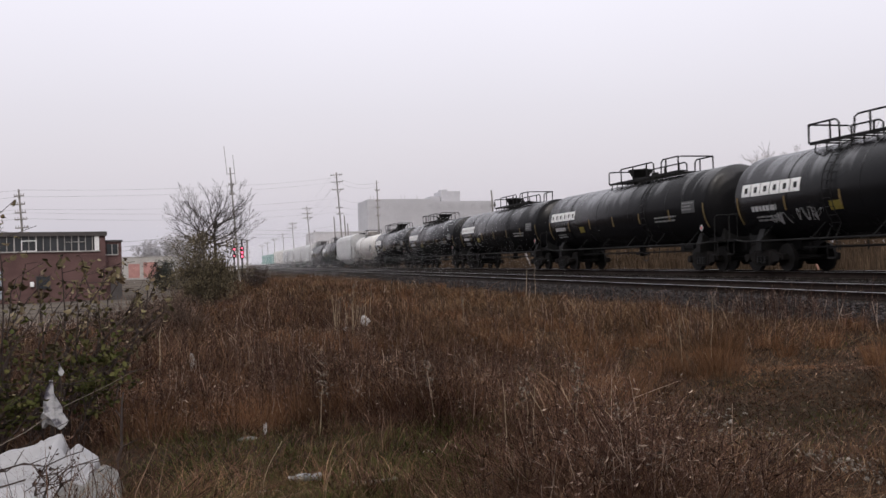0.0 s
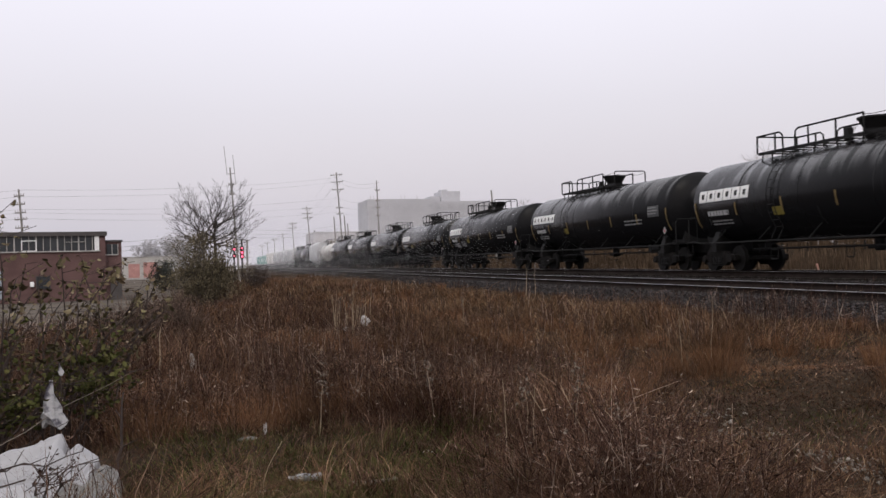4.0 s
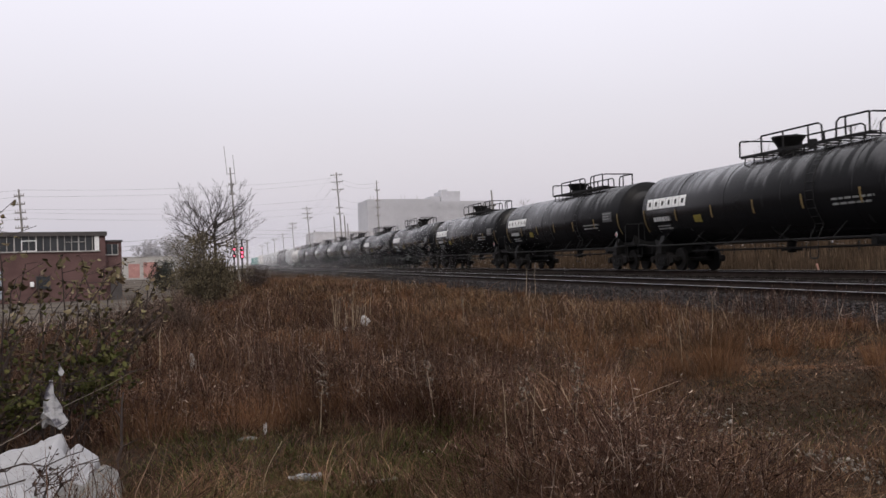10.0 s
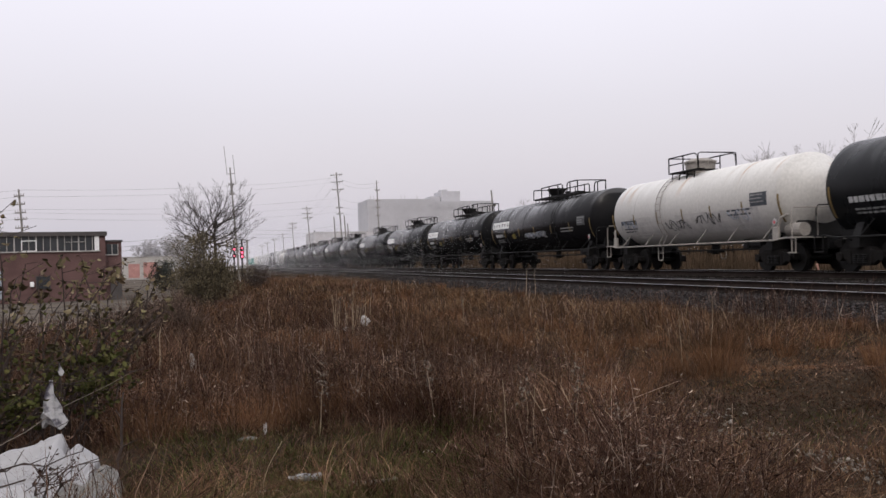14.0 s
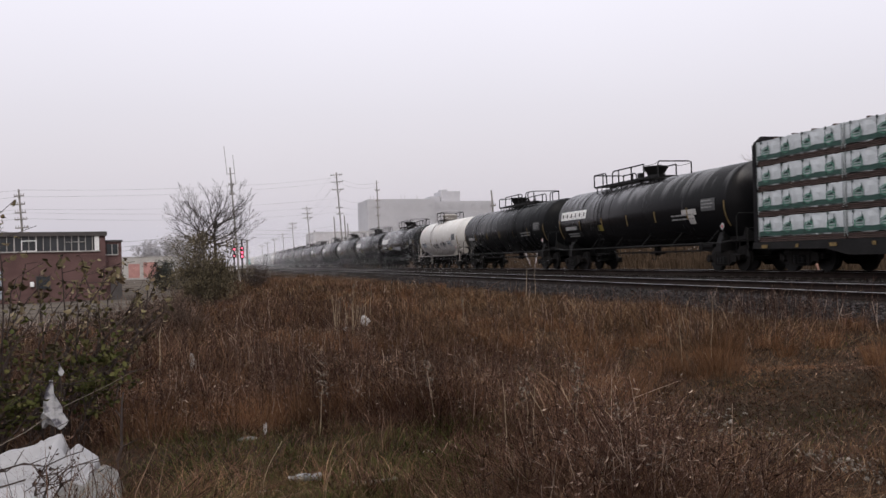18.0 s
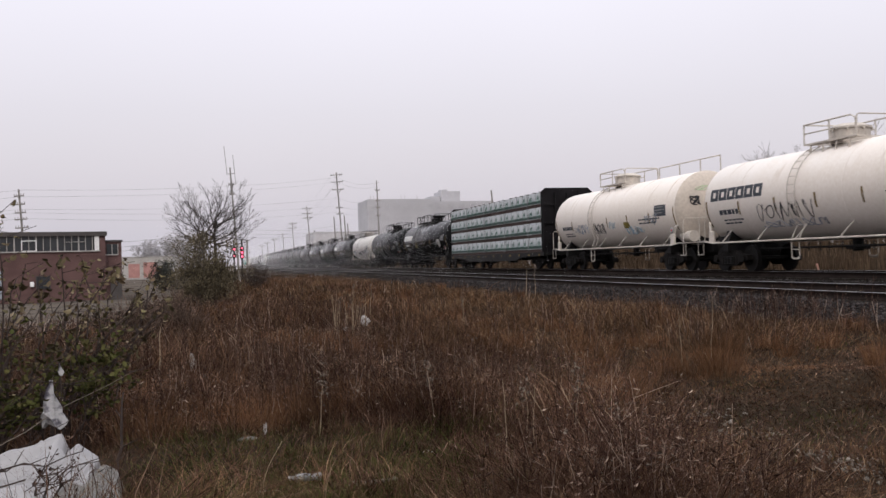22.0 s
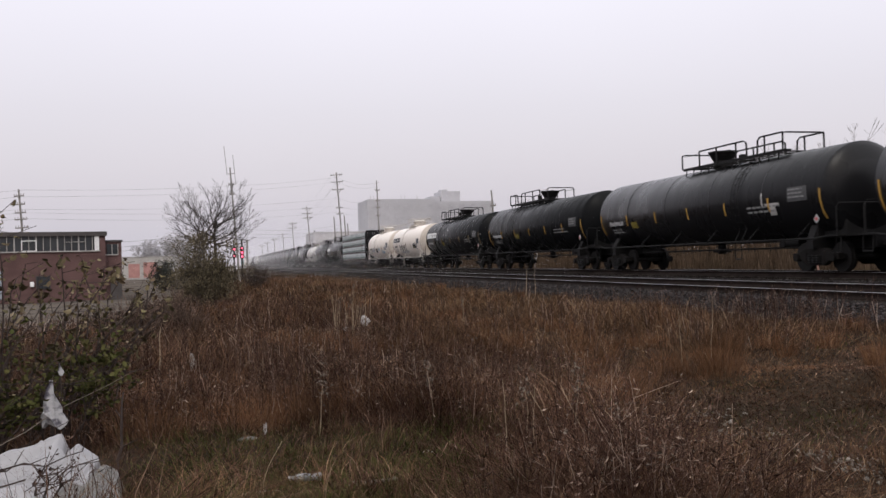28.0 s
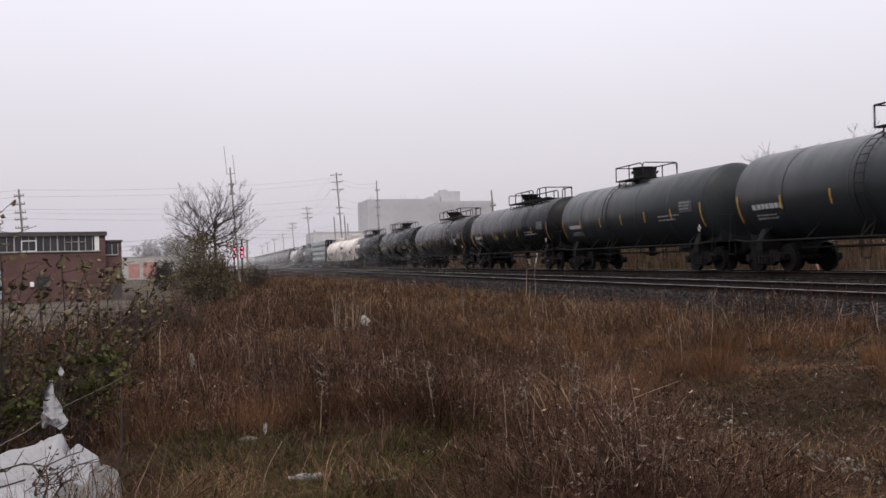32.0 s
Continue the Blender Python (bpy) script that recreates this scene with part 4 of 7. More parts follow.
def head_spray(car, half, R, cz, strokes, seed):
    """Spray-paint loops on the dished rear head; strokes: x, z, width, height, turns, radius, paint."""
    rng = random.Random(seed)
    for x, z, w, h, turns, r, mt in strokes:
        pts = []
        for k in range(26):
            u = k / 25
            px, pz = x + w / 2 * math.sin(6.283 * turns * u) * (0.5 + 0.5 * u) + rng.gauss(0, 0.012), z + h / 2 * math.cos(6.283 * turns * u * 0.8 + x)
            q = min(1.0, math.hypot(px, pz - cz) / (R - 0.17))
            pts.append(Vector((px, -half - 0.153 - 0.367 * (1 - q * q) - 0.012, pz)))
        bm = bmesh.new()
        tube(bm, pts, [r] * len(pts), 5)
        part("graffiti", bm, mt, car, "spray-painted loops on the tank head")


head_spray(cream_a, 6.57, 1.48, 2.48, ((-0.78, 2.75, 0.42, 0.34, 3.2, 0.030, M_SPRAY), (-0.35, 2.45, 0.16, 0.14, 1.5, 0.020, M_SPRAY), (-0.18, 2.95, 0.50, 0.22, 1.2, 0.022, M_SPRAYBLUE), (-0.45, 3.25, 0.60, 0.18, 2.2, 0.014, M_SPRAYGREEN), (0.25, 2.3, 0.3, 0.3, 1.6, 0.016, M_SPRAYGREY)), 3)
head_spray(cream_b, 6.47, 1.48, 2.48, ((-0.6, 2.2, 0.4, 0.4, 2.2, 0.020, M_SPRAYGREY), (0.1, 2.6, 0.5, 0.3, 1.7, 0.018, M_SPRAY)), 4)
spray(rear_car, 1.47, 2.46, ((6.3, 1.5, 0.8, 0.5, 3, M_SPRAYPALE), (4.9, 1.6, 1.2, 0.45, 4, M_SPRAYPALE)), 8)


def car_at(front, length):
    return min(CAR_ROWS, key=lambda row: abs(row[1] - (front - length / 2)))[0]


def paint_out(car, R, cz, patches, mat):
    """Flat patches of paint rolled over old markings."""
    for y0, y1, z0, z1 in patches:
        bm = bmesh.new()
        side_patch(bm, R, cz, y0, y1, z0, z1, 0.0025, 0.0025, 4)
        part("paint_patch", bm, mat, car, "faded patch of paint")


spray(car_at(-83.4, LP), 1.49, 2.48, ((1.6, 1.75, 3.4, 0.42, 9, M_SPRAYPALE), (1.5, 1.85, 3.2, 0.30, 8, M_SPRAYGREY)), 9)
paint_out(car_at(-136.75, LP), 1.49, 2.48, ((-6.1, -5.0, 2.14, 2.36), (-5.9, -5.45, 1.80, 2.14)), M_PAINTOUT)
paint_out(black_three, 1.48, 2.47, ((-6.0, -5.2, 2.15, 2.24), (-5.75, -5.4, 1.85, 2.15), (-5.1, -5.0, 2.15, 2.6)), M_PAINTOUT)
paint_out(white_old, 1.45, 2.46, ((2.2, 4.6, 1.45, 2.25), (-5.2, 0.6, 1.45, 2.2)), M_PAINTOUT)
# long hand rail along the top of one cream car
railing(cream_a, [(0.82, -0.9), (0.82, -2.8), (0.82, -4.6), (0.82, -6.2)], 3.7, 4.62, M_CREAMFRAME, mid=False, name="top_handrail")
# tanks and fittings on the end platforms of the pale cars
for car, half, mt in ((white_old, 6.45, M_WHITEFRAME), (cream_a, 6.5, M_CREAMFRAME), (cream_b, 6.4, M_CREAMFRAME)):
    bm = bmesh.new()
    rod(bm, (-0.9, -half - 0.55, 1.36), (-0.9, -half + 0.25, 1.36), 0.22, 16)
    part("air_reservoir", bm, mt, car)
    for s in (-1, 1):
        bm = bmesh.new()
        pipe(bm, [(-1.42, s * (half - 0.3), 1.06), (-1.36, s * (half - 0.05), 1.75), (-1.2, s * (half + 0.1), 1.85)], 0.05, 8)
        box(bm, -1.40, s * (half - 0.25), 1.25, 0.10, 0.32, 0.42, 0.02)
        part("corner_post", bm, mt, car)


def covered_hopper(label):
    L = 18.3
    root = empty("covered_hopper", label, "hopper car", "hopper cars of the freight train")
    bm = bmesh.new()
    prof = [(-1.45, 1.15), (-1.55, 1.6), (-1.58, 2.6), (-1.52, 3.7), (-1.35, 4.15), (-0.8, 4.4), (0.8, 4.4), (1.35, 4.15), (1.52, 3.7), (1.58, 2.6), (1.55, 1.6), (1.45, 1.15)]
    rings = []
    for y, zmin in ((-7.6, 2.9), (-7.4, 2.6), (-6.2, 1.15), (0, 1.15), (6.2, 1.15), (7.4, 2.6), (7.6, 2.9)):
        rings.append([bm.verts.new((x, y, max(z, zmin))) for x, z in prof])
    for a, b in zip(rings[:-1], rings[1:]):
        for i in range(len(prof)):
            j = (i + 1) % len(prof)
            bm.faces.new((a[i], a[j], b[j], b[i]))
    bm.faces.new(rings[0][::-1])
    bm.faces.new(rings[-1])
    bmesh.ops.recalc_face_normals(bm, faces=bm.faces)
    part("body", bm, M_GREY, root)
    for i in range(3):
        bm = bmesh.new()
        y = -4.4 + i * 4.4
        bmesh.ops.create_cone(bm, cap_ends=True, segments=4, radius1=0.55, radius2=2.0, depth=0.75, matrix=pose(0, y, 0.85, 0, 0, 45))
        part("discharge_bay", bm, M_GREY, root)
    bm = bmesh.new()
    box(bm, 0, 0, 4.52, 0.7, 15.6, 0.04)
    for i in range(9):
        box(bm, 0, -7.2 + i * 1.8, 4.45, 0.9, 0.06, 0.12)
    part("roof_walk", bm, M_FRAME, root)
    for i in range(4):
        bm = bmesh.new()
        box(bm, -0.05, -5.4 + i * 3.6, 4.46, 0.9, 2.6, 0.16, 0.04)
        part("hatch", bm, M_GREY, root)
    for s in (-1, 1):
        bm = bmesh.new()
        box(bm, 0, s * 8.2, 1.0, 0.5, 1.9, 0.4, 0.02)
        box(bm, 0, s * 8.1, 1.25, 2.9, 1.4, 0.06)
        part("end_sill", bm, M_FRAME, root)
        for k in (-1.4, 1.4):
            bm = bmesh.new()
            rod(bm, (k, s * 8.7, 1.2), (k * 0.97, s * 7.6, 4.1), 0.05, 6)
            part("corner_post", bm, M_GREY, root)
        bm = bmesh.new()
        pipe(bm, [(-1.45, s * 7.9, 3.95), (-1.45, s * 7.9, 1.2), (-1.0, s * 7.9, 1.2), (-1.0, s * 7.9, 3.95)], 0.018, 4)
        lad = part("ladder", bm, M_GREY, root)
        for i in range(8):
            bm = bmesh.new()
            rod(bm, (-1.45, s * 7.9, 1.35 + i * 0.36), (-1.0, s * 7.9, 1.35 + i * 0.36), 0.016, 4)
            part("rung", bm, M_GREY, lad)
    add_coupler(root, L, M_FRAME)
    for s in (1, -1):
        add_truck(root, s * 6.9)
    return root


def boxcar(label, paint, L, top):
    root = empty("boxcar", label, "boxcar", "box cars of the freight train")
    bm = bmesh.new()
    box(bm, 0, 0, (1.05 + top) / 2, 3.0, L - 1.1, top - 1.05, 0.05)
    part("body", bm, paint, root)
    n = 11
    bm = bmesh.new()
    box(bm, 0, 0, (1.1 + top) / 2, 3.08, 0.10, top - 1.15)
    post = bm_mesh("side_post", bm, paint)
    for i in range(n):
        part("side_post", post, None, root, m=pose(0, -L / 2 + 0.9 + i * (L - 1.8) / (n - 1), 0))
    bm = bmesh.new()
    box(bm, -1.56, 0.8, (1.2 + top) / 2, 0.07, 2.6, top - 1.4, 0.01)
    part("door", bm, paint, root)
    bm = bmesh.new()
    for i in range(12):
        box(bm, 0, -L / 2 + 1.0 + i * (L - 2.0) / 11, top + 0.03, 2.9, 0.5, 0.06)
    part("roof", bm, M_GREY, root)
    bm = bmesh.new()
    box(bm, 0, 0, 0.95, 0.6, L - 0.8, 0.4)
    part("sill", bm, M_FRAME, root)
    add_coupler(root, L, M_FRAME)
    for s in (1, -1):
        add_truck(root, s * (L / 2 - 2.4))
    return root


hopper = covered_hopper("light grey covered hopper car with a roof walk")
place_car(hopper, 138.8, 18.3)
for fr in (194.9, 213.2, 231.5, 249.8):
    place_car(copy_thing(hopper, Matrix()), fr, 18.3)
pale_box = boxcar("off-white boxcar with ribbed sides", M_OFFWHITE, 18.5, 4.4)
place_car(pale_box, 268.4, 18.5)
place_car(copy_thing(pale_box, Matrix()), 286.9, 18.5)
teal_box = boxcar("teal-green boxcar with ribbed sides", M_TEAL, 18.6, 4.0)
place_car(teal_box, 305.5, 18.6)
for fr in (324.1, 342.7, 361.3):
    place_car(copy_thing(teal_box, Matrix()), fr, 18.6)

# ---- centre-beam flat car with wrapped lumber ----
LC = 22.1


def centerbeam_car():
    root = empty("flat_car", "dark brown centre-beam flat car loaded with wrapped lumber", "flat car")
    bm = bmesh.new()
    box(bm, 0, 0, 0.90, 2.9, LC - 1.4, 0.16, 0.01)
    part("deck", bm, M_FRAME, root)
    for k in (-1, 1):
        bm = bmesh.new()
        prof = [(-LC / 2 + 0.7, 0.98), (-LC / 2 + 0.7, 0.78), (-6.5, 0.72), (-5.5, 0.52), (5.5, 0.52), (6.5, 0.72), (LC / 2 - 0.7, 0.78), (LC / 2 - 0.7, 0.98)]
        a = [bm.verts.new((k * 1.47 - 0.03, y, z)) for y, z in prof]
        b = [bm.verts.new((k * 1.47 + 0.03, y, z)) for y, z in prof]
        bm.faces.new(a)
        bm.faces.new(b[::-1])
        for i in range(len(prof)):
            j = (i + 1) % len(prof)
            bm.faces.new((a[i], b[i], b[j], a[j]))
        bmesh.ops.recalc_face_normals(bm, faces=bm.faces)
        part("side_sill", bm, M_FRAME, root)
    for s in (-1, 1):
        bm = bmesh.new()
        y = s * (LC / 2 - 0.95)
        prof = [(-1.5, 0.98), (1.5, 0.98), (1.5, 4.30), (1.25, 4.52), (-1.25, 4.52), (-1.5, 4.30)]
        a = [bm.verts.new((x, y - 0.06, z)) for x, z in prof]
        b = [bm.verts.new((x, y + 0.06, z)) for x, z in prof]
        bm.faces.new(a)
        bm.faces.new(b[::-1])
        for i in range(len(prof)):
            j = (i + 1) % len(prof)
            bm.faces.new((a[i], b[i], b[j], a[j]))
        bmesh.ops.recalc_face_normals(bm, faces=bm.faces)
        wall = part("bulkhead", bm, M_BROWNSTEEL, root, "ribbed dark brown steel bulkhead")
        for k in (-1.42, -0.7, 0, 0.7, 1.42):
            bm = bmesh.new()
            box(bm, k, y + s * 0.12, 2.6, 0.12, 0.12, 3.3)
            part("rib", bm, M_BROWNSTEEL, wall)
        for z in (1.6, 2.6, 3.6):
            bm = bmesh.new()
            box(bm, 0, y + s * 0.11, z, 2.8, 0.09, 0.10)
            part("rib", bm, M_BROWNSTEEL, wall)
        bm = bmesh.new()
        pipe(bm, [(-1.45, s * (LC / 2 - 0.3), 0.5), (-1.45, s * (LC / 2 - 0.3), 1.5), (-0.9, s * (LC / 2 - 0.3), 1.5), (-0.9, s * (LC / 2 - 0.3), 0.9)], 0.022)
        part("grab_iron", bm, M_FRAME, root)
    bm = bmesh.new()
    box(bm, 0, 0, 4.30, 0.35, LC - 2.0, 0.16)
    part("top_chord", bm, M_BROWNSTEEL, root)
    for i in range(9):
        bm = bmesh.new()
        box(bm, 0, -8.8 + i * 2.2, 2.6, 0.14, 0.22, 3.3)
        part("centre_post", bm, M_BROWNSTEEL, root)
    for i in range(12):
        bm = bmesh.new()
        box(bm, -1.515, -9.6 + i * 1.75, 0.84, 0.02, 0.32 if i % 2 else 0.14, 0.11)
        part("reflector", bm, M_DULLYELLOW, root)
    bm = bmesh.new()
    rod(bm, (-0.8, 3.0, 0.55), (-0.8, 4.4, 0.55), 0.18, 14)
    part("air_reservoir", bm, M_FRAME, root)
    for y in (1.6, -2.4):
        bm = bmesh.new()
        box(bm, -0.7, y, 0.55, 0.5, 0.6, 0.3, 0.03)
        part("brake_valve", bm, M_FRAME, root)
    add_coupler(root, LC, M_FRAME)
    for s in (1, -1):
        add_truck(root, s * (LC / 2 - 2.7))
    return root


flat_car = place_car(centerbeam_car(), -155.4, LC)


def lumber_bundle(ln, seed):
    """A wrapped stack of boards, its origin at the bottom middle; near face towards -x."""
    rng = random.Random(seed)
    H = 0.83
    root = empty("lumber_bundle", "white-wrapped lumber bundle with green emblems on a flat car", "lumber bundle", "lumber bundles on the flat car")
    bm = bmesh.new()
    # wrap with slack folds
    n = int(ln / 0.16)
    rows = [0.17, 0.3, 0.45, 0.6, 0.74, H - 0.02]
    grid = []
    for j, z in enumerate(rows):
        grid.append([bm.verts.new((-0.64 - rng.uniform(0, 0.022) - (0.012 if j in (2, 3) else 0), -ln / 2 + 0.015 + i * (ln - 0.03) / n, z + (rng.uniform(-0.012, 0.012) if 0 < j else rng.uniform(-0.015, 0.03)))) for i in range(n + 1)])
    back = [bm.verts.new((0.62, -ln / 2 + 0.015 + i * (ln - 0.03) / n, H - 0.01)) for i in range(n + 1)]
    low = [bm.verts.new((0.62, -ln / 2 + 0.015 + i * (ln - 0.03) / n, 0.17)) for i in range(n + 1)]
    grid += [back, low]
    for a, b in zip(grid[:-1], grid[1:]):
        for i in range(n):
            bm.faces.new((a[i], a[i + 1], b[i + 1], b[i]))
    for i in (0, n):
        bm.faces.new([g[i] for g in grid] if i else [g[i] for g in grid][::-1])
    bmesh.ops.recalc_face_normals(bm, faces=bm.faces)
    part("wrap", bm, M_WRAP, root, "creased white plastic wrap")
    bm = bmesh.new()
    q = [bm.verts.new((-0.672, -ln / 2 + 0.02 + i * (ln - 0.04) / n, 0.20 + rng.uniform(-0.01, 0.01))) for i in range(n + 1)]
    w = [bm.verts.new((-0.672, -ln / 2 + 0.02 + i * (ln - 0.04) / n, 0.345 + 0.012 * math.sin(i * 1.1) + rng.uniform(-0.012, 0.012))) for i in range(n + 1)]
    for i in range(n):
        bm.faces.new((q[i], w[i], w[i + 1], q[i + 1]))
    part("green_band", bm, M_WRAPGREEN, root)
    ne = max(2, round(ln / 1.12))
    for i in range(ne):
        y = -ln / 2 + (i + 0.5) * ln / ne + rng.uniform(-0.08, 0.08)
        bm = bmesh.new()
        for pts in (((0.02, 0.50), (0.22, 0.50), (0.17, 0.56), (0.19, 0.57), (0.145, 0.65), (0.125, 0.77), (0.105, 0.65), (0.06, 0.57), (0.08, 0.56)), ((-0.16, 0.46), (0.16, 0.46), (0.02, 0.545), (-0.02, 0.545))):
            bm.faces.new([bm.verts.new((-0.678, y - a, b)) for a, b in pts])
        part("emblem", bm, M_WRAPGREEN, root)
        ring = [((k * 0.245) * math.cos(t), 0.435 + (k * 0.165) * math.sin(t)) for k in (1.0, 0.78) for t in [math.pi * (j + 0.5) / 3 for j in range(6)]]
        bm = bmesh.new()
        vs = [bm.verts.new((-0.684, y - a, b)) for a, b in ring]
        for j in range(6):
            bm.faces.new((vs[j], vs[(j + 1) % 6], vs[6 + (j + 1) % 6], vs[6 + j]))
        bm.faces.new([bm.verts.new((-0.684, y - a, b)) for a, b in ((-0.13, 0.39), (0.13, 0.39), (0.13, 0.425), (-0.13, 0.425))])
        part("emblem_ring", bm, M_WRAPPALE, root)
    for i in range(ne):
        y = -ln / 2 + (i + 0.5) * ln / ne + 0.27 + rng.uniform(-0.05, 0.05)
        bm = bmesh.new()
        box(bm, -0.679, y, 0.53, 0.006, 0.016, 0.60)
        strap = part("strap", bm, M_STRAPDARK, root)
        bm = bmesh.new()
        box(bm, -0.684, y - 0.02, 0.775, 0.008, 0.075, 0.085)
        part("corner_tab", bm, M_STRAPDARK, strap)
    for z in (0.030, 0.085, 0.140):
        bm = bmesh.new()
        box(bm, rng.uniform(-0.01, 0.01), 0, z, 1.29, ln - rng.uniform(0.03, 0.10), 0.034)
        part("board", bm, M_BOARD, root)
    for i in range(max(2, int(ln / 1.0))):
        bm = bmesh.new()
        box(bm, 0, -ln / 2 + 0.5 + i * 1.0, H + 0.012, 1.2, 0.09, 0.05)
        part("dunnage", bm, M_BOARD, root)
    for k in (0.06, ln - 0.06):
        bm = bmesh.new()
        box(bm, -0.676, -ln / 2 + k, 0.45, 0.012, 0.03, 0.74)
        part("strap", bm, M_STRAP, root)
    return root


LOADS = []
long_bundle, short_bundle = lumber_bundle(4.44, 31), lumber_bundle(2.25, 32)
first = {4.44: long_bundle, 2.25: short_bundle}
used = set()
for tier in range(4):
    y = LC / 2 - 1.03
    for ln in (4.44, 4.44, 4.44, 4.44, 2.25):
        ob = first[ln] if ln not in used else copy_thing(first[ln], Matrix())
        used.add(ln)
        at = (-0.84, y - ln / 2 - 0.01, 0.985 + tier * 0.835)
        LOADS.append((ob, at))
        ob.matrix_basis = pose(TRAIN_X + at[0], -155.4 - LC / 2 + at[1], RAIL_Z + at[2])
        y -= ln + 0.02


# ================= ties and ballast stones =================
def tie_mesh():
    bm = bmesh.new()
    box(bm, 0, 0, 0, 2.6, 0.22, 0.17, 0.012)
    return bm_mesh("tie", bm, M_TIE)


TIE = tie_mesh()


def lay_ties(root, x, z, lean, y0, count, rest_to, seed):
    rng = random.Random(seed)
    for i in range(count):
        part("tie", TIE, None, root, m=pose(x + rng.uniform(-0.03, 0.03), y0 + i * 0.55, z, 0, lean, rng.uniform(-0.8, 0.8)))
    ys = np.arange(y0 + count * 0.55, rest_to, 0.55)
    base = np.array([(sx * 1.3, sy * 0.11, sz * 0.085) for sx in (-1, 1) for sy in (-1, 1) for sz in (-1, 1)], float)
    c, s = math.cos(radians(lean)), math.sin(radians(lean))
    base = np.stack([base[:, 0] * c + base[:, 2] * s, base[:, 1], -base[:, 0] * s + base[:, 2] * c], 1)
    v = (base[None] + np.stack([np.full(len(ys), x), ys, np.full(len(ys), z)], 1)[:, None]).reshape(-1, 3)
    q = np.array([(0, 1, 3, 2), (4, 6, 7, 5), (0, 4, 5, 1), (2, 3, 7, 6), (1, 5, 7, 3), (0, 2, 6, 4)])
    f = (q[None] + 8 * np.arange(len(ys))[:, None, None]).reshape(-1, 4)
    ob = part("tie_row", add_tris("tie_row", v, f, M_TIE), None, root)
    ob["kind"] = "stuff"


OCTA_V = np.array([(1, 0, 0), (-1, 0, 0), (0, 1, 0), (0, -1, 0), (0, 0, 1), (0, 0, -1)], float)
OCTA_F = np.array([(0, 2, 4), (2, 1, 4), (1, 3, 4), (3, 0, 4), (2, 0, 5), (1, 2, 5), (3, 1, 5), (0, 3, 5)])


def scatter_stones(name, pts, size, mat, seed, label):
    """Angular stones at pts (n, 3), one mesh."""
    rng = np.random.default_rng(seed)
    n = len(pts)
    v = OCTA_V[None] * rng.uniform(0.5, 1.2, (n, 6, 1)) + rng.uniform(-0.25, 0.25, (n, 6, 3))
    a = rng.uniform(0, 6.28, n)
    c, s = np.cos(a), np.sin(a)
    v = np.stack([v[:, :, 0] * c[:, None] - v[:, :, 1] * s[:, None], v[:, :, 0] * s[:, None] + v[:, :, 1] * c[:, None], v[:, :, 2] * 0.7], 2)
    v = v * (size[:, None, None]) + pts[:, None]
    f = (OCTA_F[None] + 6 * np.arange(n)[:, None, None]).reshape(-1, 3)
    ob = new(name, add_tris(name, v.reshape(-1, 3), f, mat))
    return tagged(ob, label, "stones", kind="stuff")


def bed_height(x):
    return np.interp(x, [11.2, 11.7, 12.5, 13.1, 15.9, 16.6, 17.3, 20.6, 21.3, 22.6], [-0.05, 0.22, 0.43, 0.465, 0.575, 0.60, 0.70, 0.72, 0.70, 0.40])


rng_b = np.random.default_rng(7)
bx = np.concatenate([rng_b.uniform(11.25, 13.1, 15000), rng_b.uniform(13.0, 17.6, 9000)])
by = np.concatenate([14 + 52 * rng_b.uniform(0, 1, 15000) ** 1.6, 18 + 50 * rng_b.uniform(0, 1, 9000) ** 1.5])
scatter_stones("ballast_stones", np.stack([bx, by, bed_height(bx) + rng_b.uniform(-0.01, 0.03, len(bx))], 1), rng_b.uniform(0.02, 0.05, len(bx)), M_STONE, 8, "grey angular ballast stones along the track shoulder")
lay_ties(near_track, NEAR_X, 0.463, -3.6, 12.0, 160, Y1, 21)
lay_ties(far_track, TRAIN_X, RAIL_Z - 0.255, 0, 16.0, 90, Y1, 22)


# ================= trees and shrubs =================
def grow(rng, p, d, length, radius, depth, segs, ends, spread=0.6, rise=0.15, kids=(2, 3), shrink=0.72, curl=0.12):
    """Adds tapered limb segments (start, end, radius, radius) to segs and twig tips to ends."""
    steps = 3 if depth > 1 else 2
    r = radius
    for i in range(steps):
        d = (d + Vector((rng.gauss(0, curl), rng.gauss(0, curl), rng.gauss(0.03, curl * 0.7)))).normalized()
        q = p + d * (length / steps)
        r2 = r * 0.86
        segs.append((p, q, r, r2))
        if depth > 0 and i < steps - 1 and rng.random() < 0.55:
            side = Vector((rng.gauss(0, 1), rng.gauss(0, 1), rng.gauss(0.2, 0.5))).normalized()
            grow(rng, q, (d * 0.55 + side * spread).normalized(), length * shrink * 0.75, r2 * 0.55, depth - 1, segs, ends, spread, rise, kids, shrink, curl)
        p, r = q, r2
    if depth == 0:
        ends.append((p, d))
        return
    for k in range(rng.randint(*kids)):
        side = Vector((rng.gauss(0, 1), rng.gauss(0, 1), rng.gauss(rise, 0.4))).normalized()
        grow(rng, p, (d + side * spread).normalized(), length * shrink * rng.uniform(0.8, 1.15), r * 0.68, depth - 1, segs, ends, spread, rise, kids, shrink, curl)


